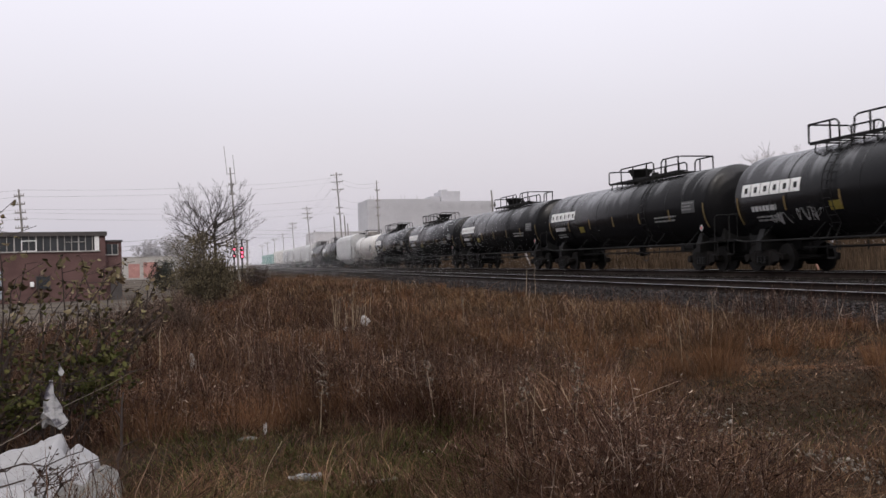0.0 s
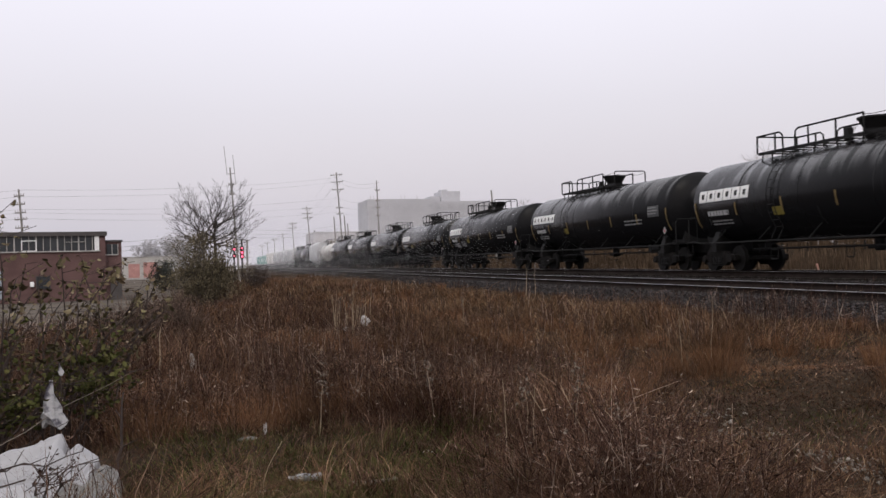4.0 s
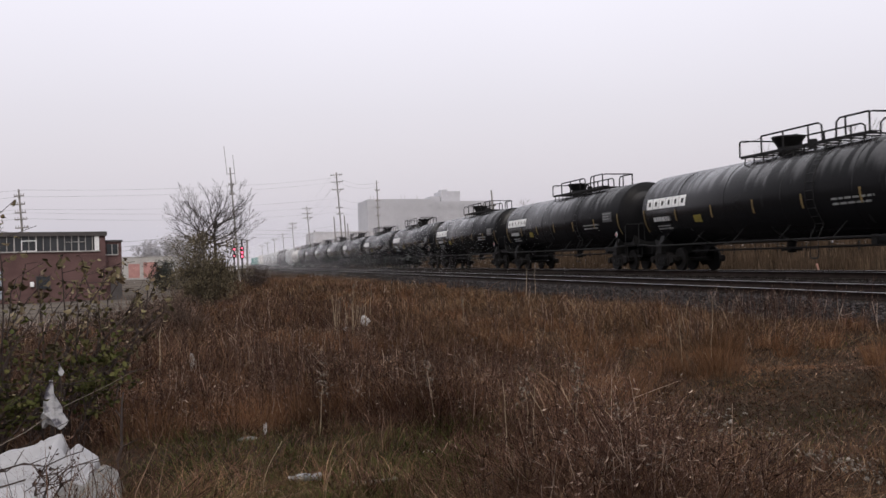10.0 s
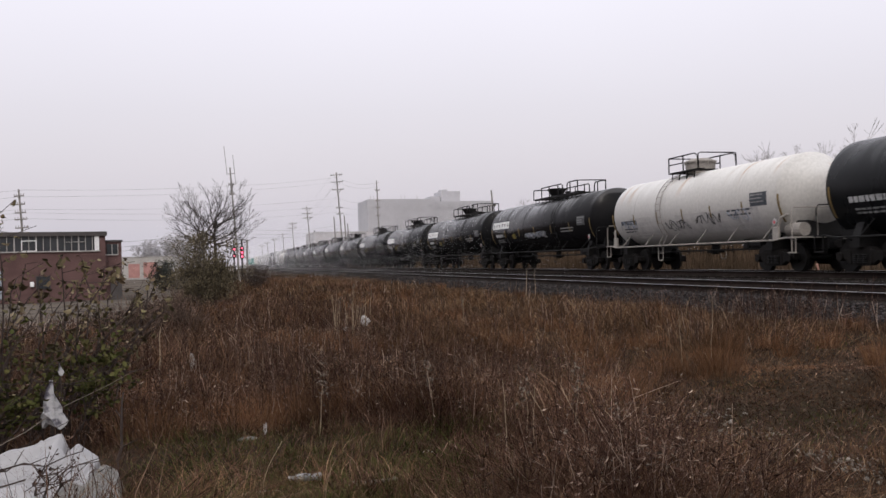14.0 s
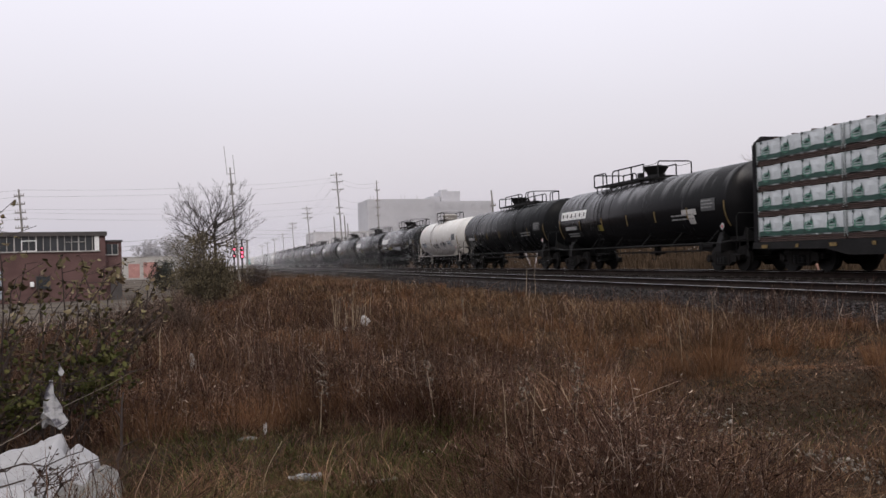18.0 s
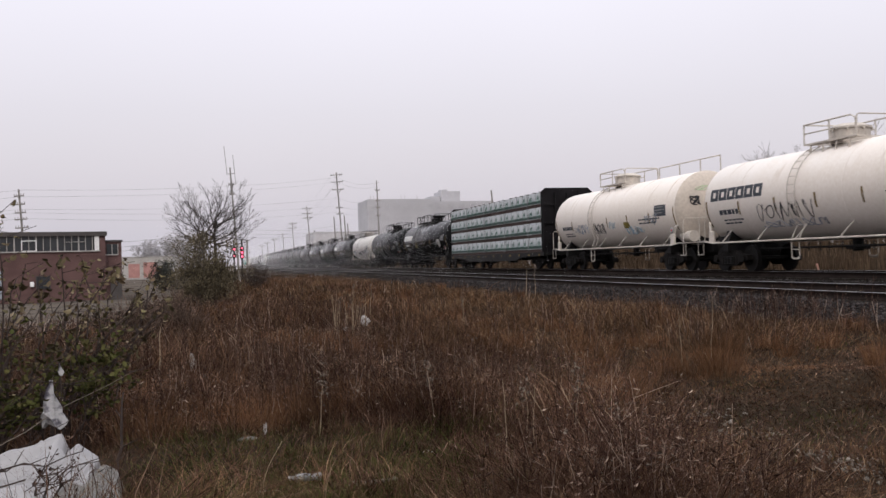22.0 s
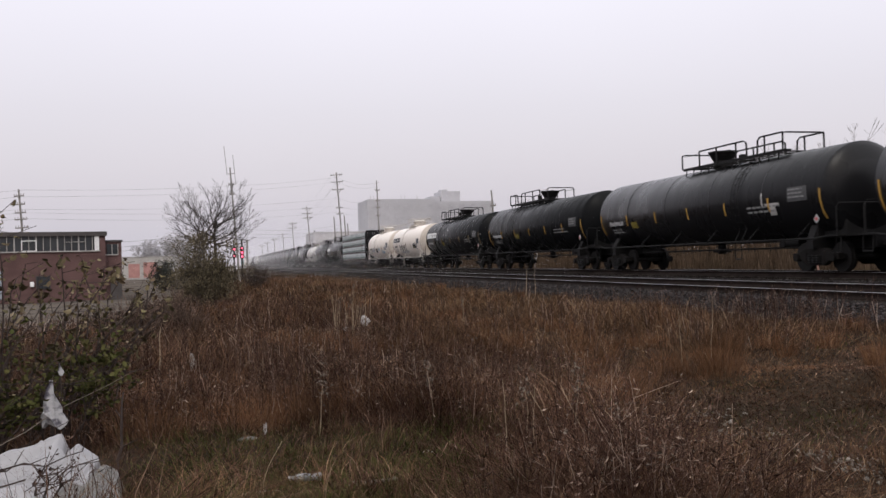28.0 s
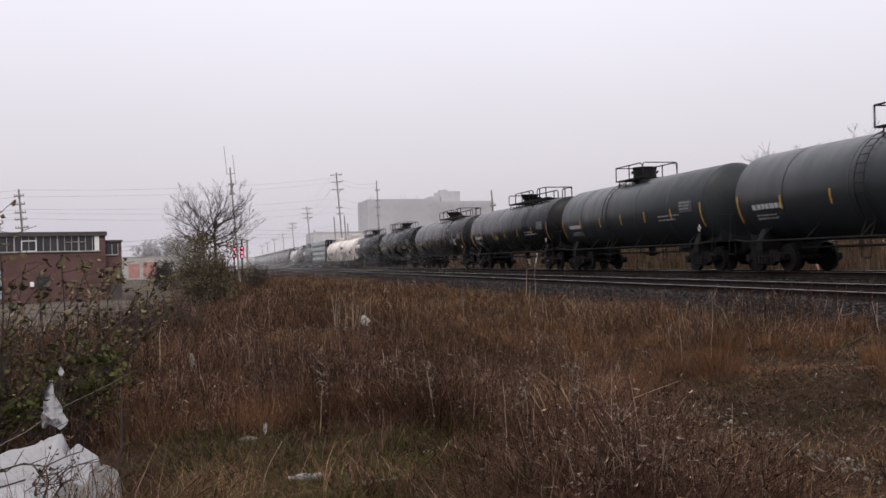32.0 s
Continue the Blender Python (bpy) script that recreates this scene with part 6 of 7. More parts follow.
def apartment_block():
    root = empty("apartment_building", "pale grey concrete mid-rise building in haze", "building", m=pose(0, 260, 0))
    bm = bmesh.new()
    box(bm, 52.0, 9, 9.6, 19.5, 18, 19.4)
    part("wall", bm, M_CONCRETE, root)
    bm = bmesh.new()
    box(bm, 70.6, 9.3, 9.25, 17.7, 17.4, 18.7)
    part("wall", bm, M_CONCRETE, root)
    bm = bmesh.new()
    box(bm, 67.3, 8, 20.0, 5.7, 9, 3.4)
    part("penthouse", bm, M_CONCRETE, root)
    bm = bmesh.new()
    box(bm, 62.95, 8.2, 19.3, 2.9, 8, 2.0)
    part("penthouse", bm, M_CONCRETE, root)
    bm = bmesh.new()
    box(bm, 65.6, 6, 21.9, 1.8, 4, 0.6)
    part("roof_plant", bm, M_CONCRETE, root)
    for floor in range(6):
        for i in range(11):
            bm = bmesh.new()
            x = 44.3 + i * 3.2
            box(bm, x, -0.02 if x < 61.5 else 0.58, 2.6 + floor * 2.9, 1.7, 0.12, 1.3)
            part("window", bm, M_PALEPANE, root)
    for x in (43.6, 44.6, 52.5, 53.6, 57.2):
        bm = bmesh.new()
        rod(bm, (x, 3, 19.2), (x, 3, 20.6), 0.06, 5)
        part("roof_mast", bm, M_MULLION, root)
    return root


apartment_block()


def drape(name, x0, x1, y0, y1, lift, mat, label, category):
    xs, ys = np.linspace(x0, x1, 30), np.linspace(y0, y1, 30)
    X, Y = np.meshgrid(xs, ys)
    v = np.stack([X.ravel(), Y.ravel(), land(X, Y).ravel() + lift], 1)
    i = (np.arange(29)[:, None] * 30 + np.arange(29)[None]).ravel()
    f = np.stack([i, i + 1, i + 31, i + 30], 1)
    return tagged(new(name, add_tris(name, v, f, mat)), label, category, kind="structure")


drape("pavement", -60, -2.6, 48, 218, 0.06, M_ASPHALT, "pale worn asphalt of a car park", "pavement")

drape("gravel_yard", -45, -3.9, 29.5, 47.99, 0.05, M_YARD, "pale gravel and dirt yard before a brick building", "ground")

# a short pale stake beyond the far track
bm = bmesh.new()
box(bm, 0, 0, 0.36, 0.09, 0.03, 0.80, 0.008)
box(bm, 0, -0.004, 0.70, 0.094, 0.034, 0.06, 0.004)
tagged(part("marker_stake", bm, M_STAKE, None, m=pose(22.3, 30.9, ground_z(22.3, 30.9) - 0.03, 0, -22, 12)), "short leaning pale pink stake beside the track", "stake")


# ================= the weedy field =================
def blade_mesh(name, base, height, width, lean_dir, lean, mat, curl=0.5):
    """Tapered bent blades: a quad and a tip triangle each. base (n, 3); the others (n,)."""
    n = len(base)
    ld = np.stack([np.cos(lean_dir), np.sin(lean_dir), np.zeros(n)], 1)
    a = np.random.default_rng(n).uniform(0, 3.1416, n)
    side = np.stack([np.cos(a), np.sin(a), np.zeros(n)], 1) * (width / 2)[:, None]
    up = np.array([[0, 0, 1.0]])
    mid = base + up * (height * 0.55)[:, None] + ld * (height * lean * 0.35)[:, None]
    tip = base + up * (height * (1 - 0.25 * lean * curl))[:, None] + ld * (height * lean)[:, None]
    v = np.stack([base - side, base + side, mid + side * 0.8, mid - side * 0.8, tip], 1).reshape(-1, 3)
    k = 5 * np.arange(n)[:, None]
    f = np.concatenate([k + np.array([[0, 1, 2]]), k + np.array([[0, 2, 3]]), k + np.array([[3, 2, 4]])], 0)
    return add_tris(name, v, f, mat)


PATH_X = [3.9, 4.25, 4.5, 5.0, 6.1, 7.6, 12.0]
PATH_Y = [3.0, 5.4, 7.0, 8.3, 9.3, 10.4, 11.2]


def path_near(x, y):
    """1 on the worn path, 0 away from it."""
    px = np.interp(np.linspace(0, 6, 40), range(7), PATH_X)
    py = np.interp(np.linspace(0, 6, 40), range(7), PATH_Y)
    d = np.full(x.shape, 99.0)
    for a, b in zip(px, py):
        d = np.minimum(d, np.hypot(x - a, (y - b) * 0.8))
    return 1 - sstep((d - 0.45) / 1.0)


def patch(x, y, s, k):
    """Smooth wandering value between 0 and 1."""
    return 0.5 + 0.25 * (np.sin(x * s + 1.7 * k + 1.3 * np.sin(y * s * 0.7 + k)) + np.sin(y * s * 1.1 - 2.1 * k + 1.1 * np.sin(x * s * 0.8 + 2 * k)))


def green_near(x, y):
    return (1 - sstep((np.hypot((x - 0.55) / 1.6, np.where(y < 7.4, (y - 7.4) / 3.2, (y - 7.4) / 1.5)) - 0.6) / 0.6)) * 0.9


def heap_near(x, y):
    """1 where the plastic heap keeps the weeds down."""
    return 1 - sstep((np.hypot((x + 1.2) / 1.0, np.where(y < 7.3, (y - 7.3) / 2.8, (y - 7.3) / 1.5)) - 0.75) / 0.35)


def view_points(rng, n, near, far, a0=-14.5, a1=42.5):
    r = near * (far / near) ** rng.uniform(0, 1, n)
    a = np.radians(rng.uniform(a0, a1, n))
    return r * np.sin(a), r * np.cos(a), r


def hug_points(rng, n, near, far, bias=1.5, a0=-14.5, a1=42.5):
    """Like view_points, but thicker on the ground near by."""
    r = near * (far / near) ** (rng.uniform(0, 1, n) ** bias)
    a = np.radians(rng.uniform(a0, a1, n))
    return r * np.sin(a), r * np.cos(a), r


def spot(x, y, cx, cy, rx, ry):
    return np.exp(-(((x - cx) / rx) ** 2 + ((y - cy) / ry) ** 2))


def bare_near(x, y):
    """1 on trodden, nearly bare ground."""
    wander = 0.55 * patch(x, y, 2.3, 8.0) + 0.45 * patch(x, y, 5.1, 3.0)
    wide = 0.9 * sstep((x - 4.4) / 0.7) * (1 - sstep((y - 10.3) / 1.6)) * (1 - 0.6 * sstep((x - 8) / 2))
    return np.clip(np.maximum(path_near(x, y), wide * sstep((wander - 0.30) / 0.3)), 0, 1)


def field():
    rng = np.random.default_rng(3)
    per = 28
    n = 11500
    cx, cy, r = hug_points(rng, n, 4.6, 110, 1.3)
    keep = (cx < 11.6) & ~((cx < -3.0) & (cy > 46)) & ~((cx < -4.0 + 0.4 * np.sin(cy)) & (cy > 29.5))
    cx, cy, r = cx[keep], cy[keep], r[keep]
    bare, grn = bare_near(cx, cy), green_near(cx, cy)
    tall = 0.05 + 0.30 * patch(cx, cy, 0.55, 1.0) + 0.22 * patch(cx, cy, 2.1, 2.0) + 0.12 * sstep((cy - 11) / 10)
    tall = tall * (0.55 + 0.9 * patch(cx, cy, 1.25, 5.5))
    tall = tall * (1 - 0.72 * sstep((cx - 8.6) / 2.2))
    tall = tall * (1 - 0.74 * bare) * (1 - 0.50 * grn) * (1 - 0.85 * heap_near(cx, cy))
    # a thick dark stand of weeds before the path
    stand = np.maximum(spot(cx, cy, 2.75, 6.2, 1.15, 0.95), 0.8 * spot(cx, cy, 3.2, 7.3, 0.6, 0.7))
    tall = tall + 0.16 * stand
    tall = tall * rng.uniform(0.55, 1.25, len(cx))
    way = 6.28 * patch(cx, cy, 1.1, 7.0) + rng.normal(0, 0.8, len(cx))
    flop = np.abs(rng.normal(0.15, 0.75, len(cx)))
    kind = rng.uniform(0, 1, len(cx))
    tan = sstep((cx - 2.0 - 0.10 * cy) / 3.0) * sstep((cy - 11) / 4)
    # the share grows with distance, so paler blades imitate haze on the far field
    strawy = (0.05 + 0.25 * patch(cx, cy, 0.4, 3.3) + 0.50 * tan + 0.25 * bare + 0.26 * sstep((cy - 13) / 14)) * (1 - 0.8 * stand)
    tuft = sum(spot(cx, cy, a, b, 0.35, 0.3) for a, b in ((5.75, 9.75), (5.45, 7.5), (2.15, 8.3)))
    greeny = grn * 0.75 + 0.16 * (patch(cx, cy, 1.3, 5.0) > 0.70) * (cy < 13) + 0.15 * bare * (patch(cx, cy, 1.9, 6.0) > 0.55) + 0.85 * tuft
    cls = np.where(kind < greeny, 2, np.where(kind < greeny + strawy, 1, 0))
    for c, name, mat, label in ((0, "rust_grass", M_RUST, "rust-brown dead grass and weeds of the field"), (1, "straw_grass", M_STRAW, "dry straw-coloured grass in tufts"), (2, "green_grass", M_GREEN, "short fading green grass")):
        s = np.where(cls == c)[0]
        i = np.repeat(s, per)
        i = i[rng.uniform(0, 1, len(i)) < 1.0 - 0.50 * bare[i]]
        m = len(i)
        sp = 0.05 + 0.012 * r[i]
        dx, dy = rng.normal(0, 1, m) * sp, rng.normal(0, 1, m) * sp
        x, y = cx[i] + dx, cy[i] + dy
        h = tall[i] * rng.uniform(0.25, 1.2, m) ** 1.3 * (0.7 if c == 2 else 1.0)
        w = np.maximum(0.0058, r[i] * 0.00045) * rng.uniform(0.6, 1.4, m)
        base = np.stack([x, y, land(x, y) - 0.01], 1)
        ob = new(name, blade_mesh(name, base, np.maximum(0.035, h), w, np.where(rng.uniform(0, 1, m) < 0.5, np.arctan2(dy, dx), way[i]) + rng.normal(0, 0.7, m), np.abs(rng.normal(0.25, 0.35, m)) + flop[i], mat))
        tagged(ob, label, "grass", kind="stuff")
    # fine arching tussocks
    tx, ty, tr = view_points(rng, 420, 8.5, 48, -8, 42)
    k = (tx < 10.8) & (tx > -1.2) & (bare_near(tx, ty) < 0.35) & (green_near(tx, ty) < 0.2) & (patch(tx, ty, 0.7, 6.0) + 0.3 * sstep((tx - 3) / 4) > 0.5)
    tx = np.concatenate([tx[k], [5.85, 6.15, 5.55, 6.45, 8.2, 8.5, 5.0]])
    ty = np.concatenate([ty[k], [10.75, 10.5, 11.0, 11.1, 10.3, 10.6, 11.9]])
    size = rng.uniform(0.22, 0.46, len(tx))
    size[-7:-3] = 0.50
    i = np.repeat(np.arange(len(tx)), 230)
    m = len(i)
    a, q = rng.uniform(0, 6.283, m), np.sqrt(rng.uniform(0, 1, m))
    dist = np.hypot(tx[i], ty[i])
    x, y = tx[i] + np.cos(a) * q * size[i] * 0.55, ty[i] + np.sin(a) * q * size[i] * 0.45
    ob = new("tussocks", blade_mesh("tussocks", np.stack([x, y, land(x, y) - 0.01], 1), size[i] * rng.uniform(0.45, 1.15, m), np.maximum(0.0026, dist * 0.00030), a + rng.normal(0, 0.5, m), np.abs(rng.normal(0.25, 0.25, m)) + 0.4 * q, M_TUSSOCK))
    tagged(ob, "fine arching tussocks of tan dry grass", "grass", kind="stuff")
    # thatch: short litter that hides the soil
    x, y, rr = hug_points(rng, 62000, 4.4, 60, 1.3)
    k = (x < 11.4) & (bare_near(x, y) < rng.uniform(0.25, 1.3, len(x)))
    x, y, rr = x[k], y[k], rr[k]
    base = np.stack([x, y, land(x, y) - 0.01], 1)
    m = len(x)
    ob = new("thatch", blade_mesh("thatch", base, rng.uniform(0.02, 0.12, m), np.maximum(0.0045, rr * 0.0006), rng.uniform(0, 6.28, m), rng.uniform(0.8, 2.8, m), M_THATCH, 0.2))
    tagged(ob, "matted dead stems lying on the soil", "grass", kind="stuff")
    # dry litter trodden flat on the bare ground
    x, y = rng.uniform(3.2, 10.5, 42000), rng.uniform(4.2, 12.2, 42000)
    k = bare_near(x, y) * (0.3 + patch(x, y, 3.7, 2.0)) > rng.uniform(0.05, 0.8, len(x))
    x, y = x[k], y[k]
    m = len(x)
    tone = patch(x, y, 1.7, 9.0) + rng.normal(0, 0.15, m) > 0.66
    for name, mat, q in (("dry_litter", M_RUST, ~tone), ("pale_litter", M_TUSSOCK, tone)):
        c = int(q.sum())
        ob = new(name, blade_mesh(name, np.stack([x[q], y[q], land(x[q], y[q]) + 0.004], 1), rng.uniform(0.008, 0.045, c), rng.uniform(0.004, 0.011, c), rng.uniform(0, 6.28, c), rng.uniform(0.8, 3.5, c), mat, 0.2))
        tagged(ob, "flattened dry litter on the worn path", "grass", kind="stuff")
    # short grass round the place where the camera stands
    m = 9000
    rr, aa = 0.5 + 6.0 * np.sqrt(rng.uniform(0, 1, m)), rng.uniform(0, 6.283, m)
    x, y = rr * np.sin(aa), rr * np.cos(aa)
    ob = new("verge_grass", blade_mesh("verge_grass", np.stack([x, y, land(x, y) - 0.01], 1), rng.uniform(0.04, 0.16, m), rng.uniform(0.004, 0.008, m), rng.uniform(0, 6.28, m), rng.uniform(0.2, 1.4, m), M_RUST))
    tagged(ob, "short trampled brown grass", "grass", kind="stuff")
    # tall dry reeds beyond the train
    m = 36000
    y = 18 + 190 * rng.uniform(0, 1, m) ** 1.7
    x = rng.uniform(22.8, 33.5, m)
    base = np.stack([x, y, land(x, y) - 0.02], 1)
    ob = new("reeds", blade_mesh("reeds", base, rng.uniform(0.5, 1.15, m) * (0.75 + 0.5 * patch(x, y, 0.5, 2.0)), 0.010 + y * 0.0005, rng.uniform(0, 6.28, m), rng.uniform(0.05, 0.4, m), M_REED))
    tagged(ob, "tall dry brown grass beyond the train", "grass", kind="stuff")

field()


def dead_weeds():
    """Branched dark stems with curled leaves and small seed heads."""
    rng = np.random.default_rng(11)
    n = 8200
    x, y, r = view_points(rng, n, 4.8, 42)
    ok = (x < 9.5) & (path_near(x, y) < 0.35) & (green_near(x, y) < 0.3) & ~((x > 5) & (y < 12) & (rng.uniform(0, 1, n) < 0.75)) & (patch(x, y, 0.9, 4.0) > 0.28) & (heap_near(x, y) < 0.3)
    edge_x, edge_y = rng.uniform(9.6, 12.4, 420), rng.uniform(12.5, 19.5, 420)
    k = patch(edge_x, edge_y, 1.1, 9.0) > 0.42
    x, y = np.concatenate([x[ok], edge_x[k]]), np.concatenate([y[ok], edge_y[k]])
    r = np.hypot(x, y)
    n = len(x)
    h = rng.uniform(0.28, 0.80, n) * (0.65 + 0.6 * patch(x, y, 0.6, 1.0))
    z = land(x, y)
    segs, leaves, fluff, fleck = [], [], [], []
    for i in range(n):
        b = Vector((x[i], y[i], z[i] - 0.01))
        d = Vector((rng.normal(0, 0.16), rng.normal(0, 0.16), 1)).normalized()
        k = Vector((rng.normal(0, 0.12), rng.normal(0, 0.12), 0))
        m1 = b + d * h[i] * 0.6
        t = m1 + (d + k).normalized() * h[i] * 0.4
        w = max(0.0016, r[i] * 0.00020)
        segs += [(b, m1, w * 1.4, w), (m1, t, w, w * 0.6)]
        for q in range(rng.integers(1, 4)):
            s = m1.lerp(t, rng.uniform(-0.3, 0.8))
            e = s + Vector((rng.normal(0, 0.10), rng.normal(0, 0.10), rng.uniform(0.05, 0.18))) * (h[i] + 0.2)
            segs.append((s, e, w * 0.8, w * 0.5))
            leaves.append(e)
        for q in range(7):
            leaves.append(b.lerp(t, rng.uniform(0.25, 1.0)) + Vector(rng.normal(0, 0.012, 3)))
        if rng.uniform() < 0.012 and y[i] < 13:
            for q in range(8):
                fluff.append(t + Vector(rng.normal(0, 0.028, 3)))
        elif rng.uniform() < 0.65:
            for q in range(4):
                fleck.append(m1.lerp(t, rng.uniform(0.2, 1.1)) + Vector(rng.normal(0, 0.035, 3)))
    ob = new("weed_stems", limb_mesh("weed_stems", segs, M_WEED, 3, 0.0014))
    tagged(ob, "thin dark stems of dead weeds", "weeds", kind="stuff")
    ob = new("weed_leaves", leaf_mesh("weed_leaves", np.array([p[:] for p in leaves]), 0.046, M_WEED, 12, 0.2, 0.095))
    tagged(ob, "curled brown leaves on dead weed stems", "weeds", kind="stuff")
    ob = new("seed_heads", leaf_mesh("seed_heads", np.array([p[:] for p in fluff]), 0.034, M_FLUFF, 13, 0.2))
    tagged(ob, "pale grey fluffy seed heads", "weeds", kind="stuff")
    ob = new("dry_tips", leaf_mesh("dry_tips", np.array([p[:] for p in fleck]), 0.023, M_FLUFF, 14, 0.2, 0.12))
    tagged(ob, "small pale dry tips on weed stems", "weeds", kind="stuff")


dead_weeds()


def stalk(x, y, h, lean, r, seed, head=False):
    """One tall pale dry stem."""
    rng = random.Random(seed)
    root = empty("dry_stalk", "tall pale dry stalk standing above the grass", "stalk", "tall dry stalks", m=pose(x, y, ground_z(x, y) - 0.02))
    segs, p = [], Vector((0, 0, 0))
    for i in range(5):
        q = p + Vector((lean * h / 5 * (0.5 + i * 0.3) + rng.gauss(0, 0.008), rng.gauss(0, 0.01), h / 5))
        segs.append((p, q, r * (1 - i * 0.13), r * (0.87 - i * 0.13)))
        p = q
    part("stem", limb_mesh("stem", segs, M_STALK, 5, 0.002), None, root)
    if head:
        nr = np.random.default_rng(seed)
        pts = nr.normal(0, 1, (60, 3)) * np.array([[0.03, 0.03, 0.09]]) + np.array(p[:])
        part("seed_head", leaf_mesh("seed_head", pts, 0.035, M_FLUFF, seed), None, root)["kind"] = "stuff"
    return root


for i, (x, y, h, lean, r, head) in enumerate(((10.2, 30.0, 1.02, 0.02, 0.018, True), (10.75, 30.6, 0.85, -0.02, 0.012, True), (-0.80, 14.0, 0.80, 0.03, 0.016, False), (2.35, 19.0, 1.0, -0.03, 0.012, False), (2.8, 19.6, 1.1, 0.02, 0.012, True), (3.05, 19.6, 0.9, 0.05, 0.010, False), (2.15, 6.9, 0.72, -0.06, 0.005, False), (2.3, 6.7, 0.70, 0.02, 0.004, False), (2.55, 6.8, 0.62, -0.35, 0.005, False), (2.85, 6.9, 0.66, -0.30, 0.005, False), (3.0, 6.4, 0.55, -0.45, 0.004, False), (0.25, 6.6, 0.42, 0.4, 0.004, False), (6.6, 11.6, 0.95, 0.04, 0.006, True), (6.3, 11.9, 0.85, -0.06, 0.006, False), (3.9, 24, 0.9, 0.03, 0.012, True), (5.6, 21, 0.75, -0.05, 0.010, True), (0.9, 8.6, 0.5, 0.1, 0.005, True), (2.05, 8.9, 0.5, -0.05, 0.005, True), (2.95, 7.5, 0.55, 0.06, 0.005, True), (2.55, 7.6, 0.52, 0.0, 0.005, True))):
    stalk(x, y, h, lean, r, 100 + i, head)


rng_s = random.Random(77)
for i in range(12):
    stalk(2.45 + 0.6 * rng_s.random(), 19.3 + 0.9 * rng_s.random(), rng_s.uniform(0.55, 1.0), rng_s.uniform(-0.10, 0.10), rng_s.uniform(0.006, 0.011), 140 + i, i % 5 == 0)

# ---- leafy saplings and brambles beside the camera ----
def sapling(x, y, stems, label, seed, leaf_per, mat, leaf, tuft=3):
    """stems: tips (x, y, z) relative to the foot."""
    rng = random.Random(seed)
    nr = np.random.default_rng(seed)
    root = empty("sapling", label, "shrub", "leafy shrubs beside the camera", m=pose(x, y, ground_z(x, y) - 0.03))
    segs, pts = [], []
    for tip in stems:
        tip = Vector(tip)
        p = Vector((rng.uniform(-0.12, 0.12), rng.uniform(-0.1, 0.1), 0))
        start = p.copy()
        n = 9
        bow = Vector((rng.gauss(0, 0.08), rng.gauss(0, 0.06), 0.10))
        r = 0.010 + 0.003 * tip.length
        for i in range(n):
            u = (i + 1) / n
            q = start.lerp(tip, u) + bow * 4 * u * (1 - u) + Vector((rng.gauss(0, 0.015), rng.gauss(0, 0.015), rng.gauss(0, 0.012)))
            segs.append((p, q, r, r * 0.86))
            r *= 0.86
            if i > 1:
                for k in range(rng.randint(1, 2)):
                    e = q + Vector((rng.gauss(0.04, 0.11), rng.gauss(0, 0.10), rng.gauss(0.05, 0.08)))
                    segs.append((q, e, r * 0.6, 0.0025))
                    for j in range(leaf_per + 2 if rng.random() < 0.6 else leaf_per):
                        pts.append(q.lerp(e, rng.uniform(0.4, 1.1)) + Vector((rng.gauss(0, 0.02), rng.gauss(0, 0.02), rng.gauss(0, 0.02))))
            p = q
        for j in range(tuft):
            pts.append(p + Vector((rng.gauss(0, 0.03), rng.gauss(0, 0.03), rng.uniform(-0.10, 0.03))))
    part("branch_tangle", limb_mesh("branch_tangle", segs, M_TWIG, 4, 0.0025), None, root)["kind"] = "stuff"
    part("foliage", leaf_mesh("foliage", np.array([q[:] for q in pts]), leaf * 0.78, mat, seed, 0.4, 0.30, True), None, root)
    return root


sapling(-2.05, 9.3, [(-0.25, 0, 2.3), (-0.05, 0.1, 1.9), (0.1, -0.1, 2.36), (0.35, 0.2, 1.75), (0.55, 0, 1.6), (0.75, 0.1, 1.35), (-0.4, 0.2, 1.6), (0.2, 0.1, 1.4)], "tall thin sapling with sparse dark olive leaves", 41, 2, M_LEAF, 0.075)
sapling(-1.8, 9.8, [(0.55, 0, 1.60), (0.8, 0.2, 1.66), (1.05, 0.1, 1.42), (1.25, 0, 1.5), (1.3, -0.1, 1.2), (0.4, 0.1, 1.45), (0.9, 0.3, 1.05), (1.15, 0.2, 1.0), (0.7, 0, 1.25)], "arching twiggy shrub with withered brown-green leaves", 42, 1, M_LEAF, 0.07)
sapling(-2.0, 8.6, [(0.1, 0, 1.25), (0.4, 0, 1.1), (0.75, 0.1, 0.95), (-0.2, 0, 1.35), (0.55, -0.1, 1.3), (0.95, 0, 0.75)], "low tangle of brambles with green leaves", 43, 1, M_LOWLEAF, 0.07)
sapling(-2.1, 8.9, [(0.1, 0, 0.8), (0.35, 0, 0.7), (0.5, 0.1, 0.95), (-0.1, 0, 1.0), (0.7, 0, 0.55)], "low tangle of brambles with green leaves", 44, 3, M_LOWLEAF, 0.07)
sapling(-1.65, 9.4, [(0.3, 0, 0.95), (0.6, 0, 0.85), (0.5, 0.2, 1.05), (0.85, 0.1, 0.65), (0.2, 0, 0.6)], "low tangle of brambles with green leaves", 46, 1, M_LOWLEAF, 0.065)




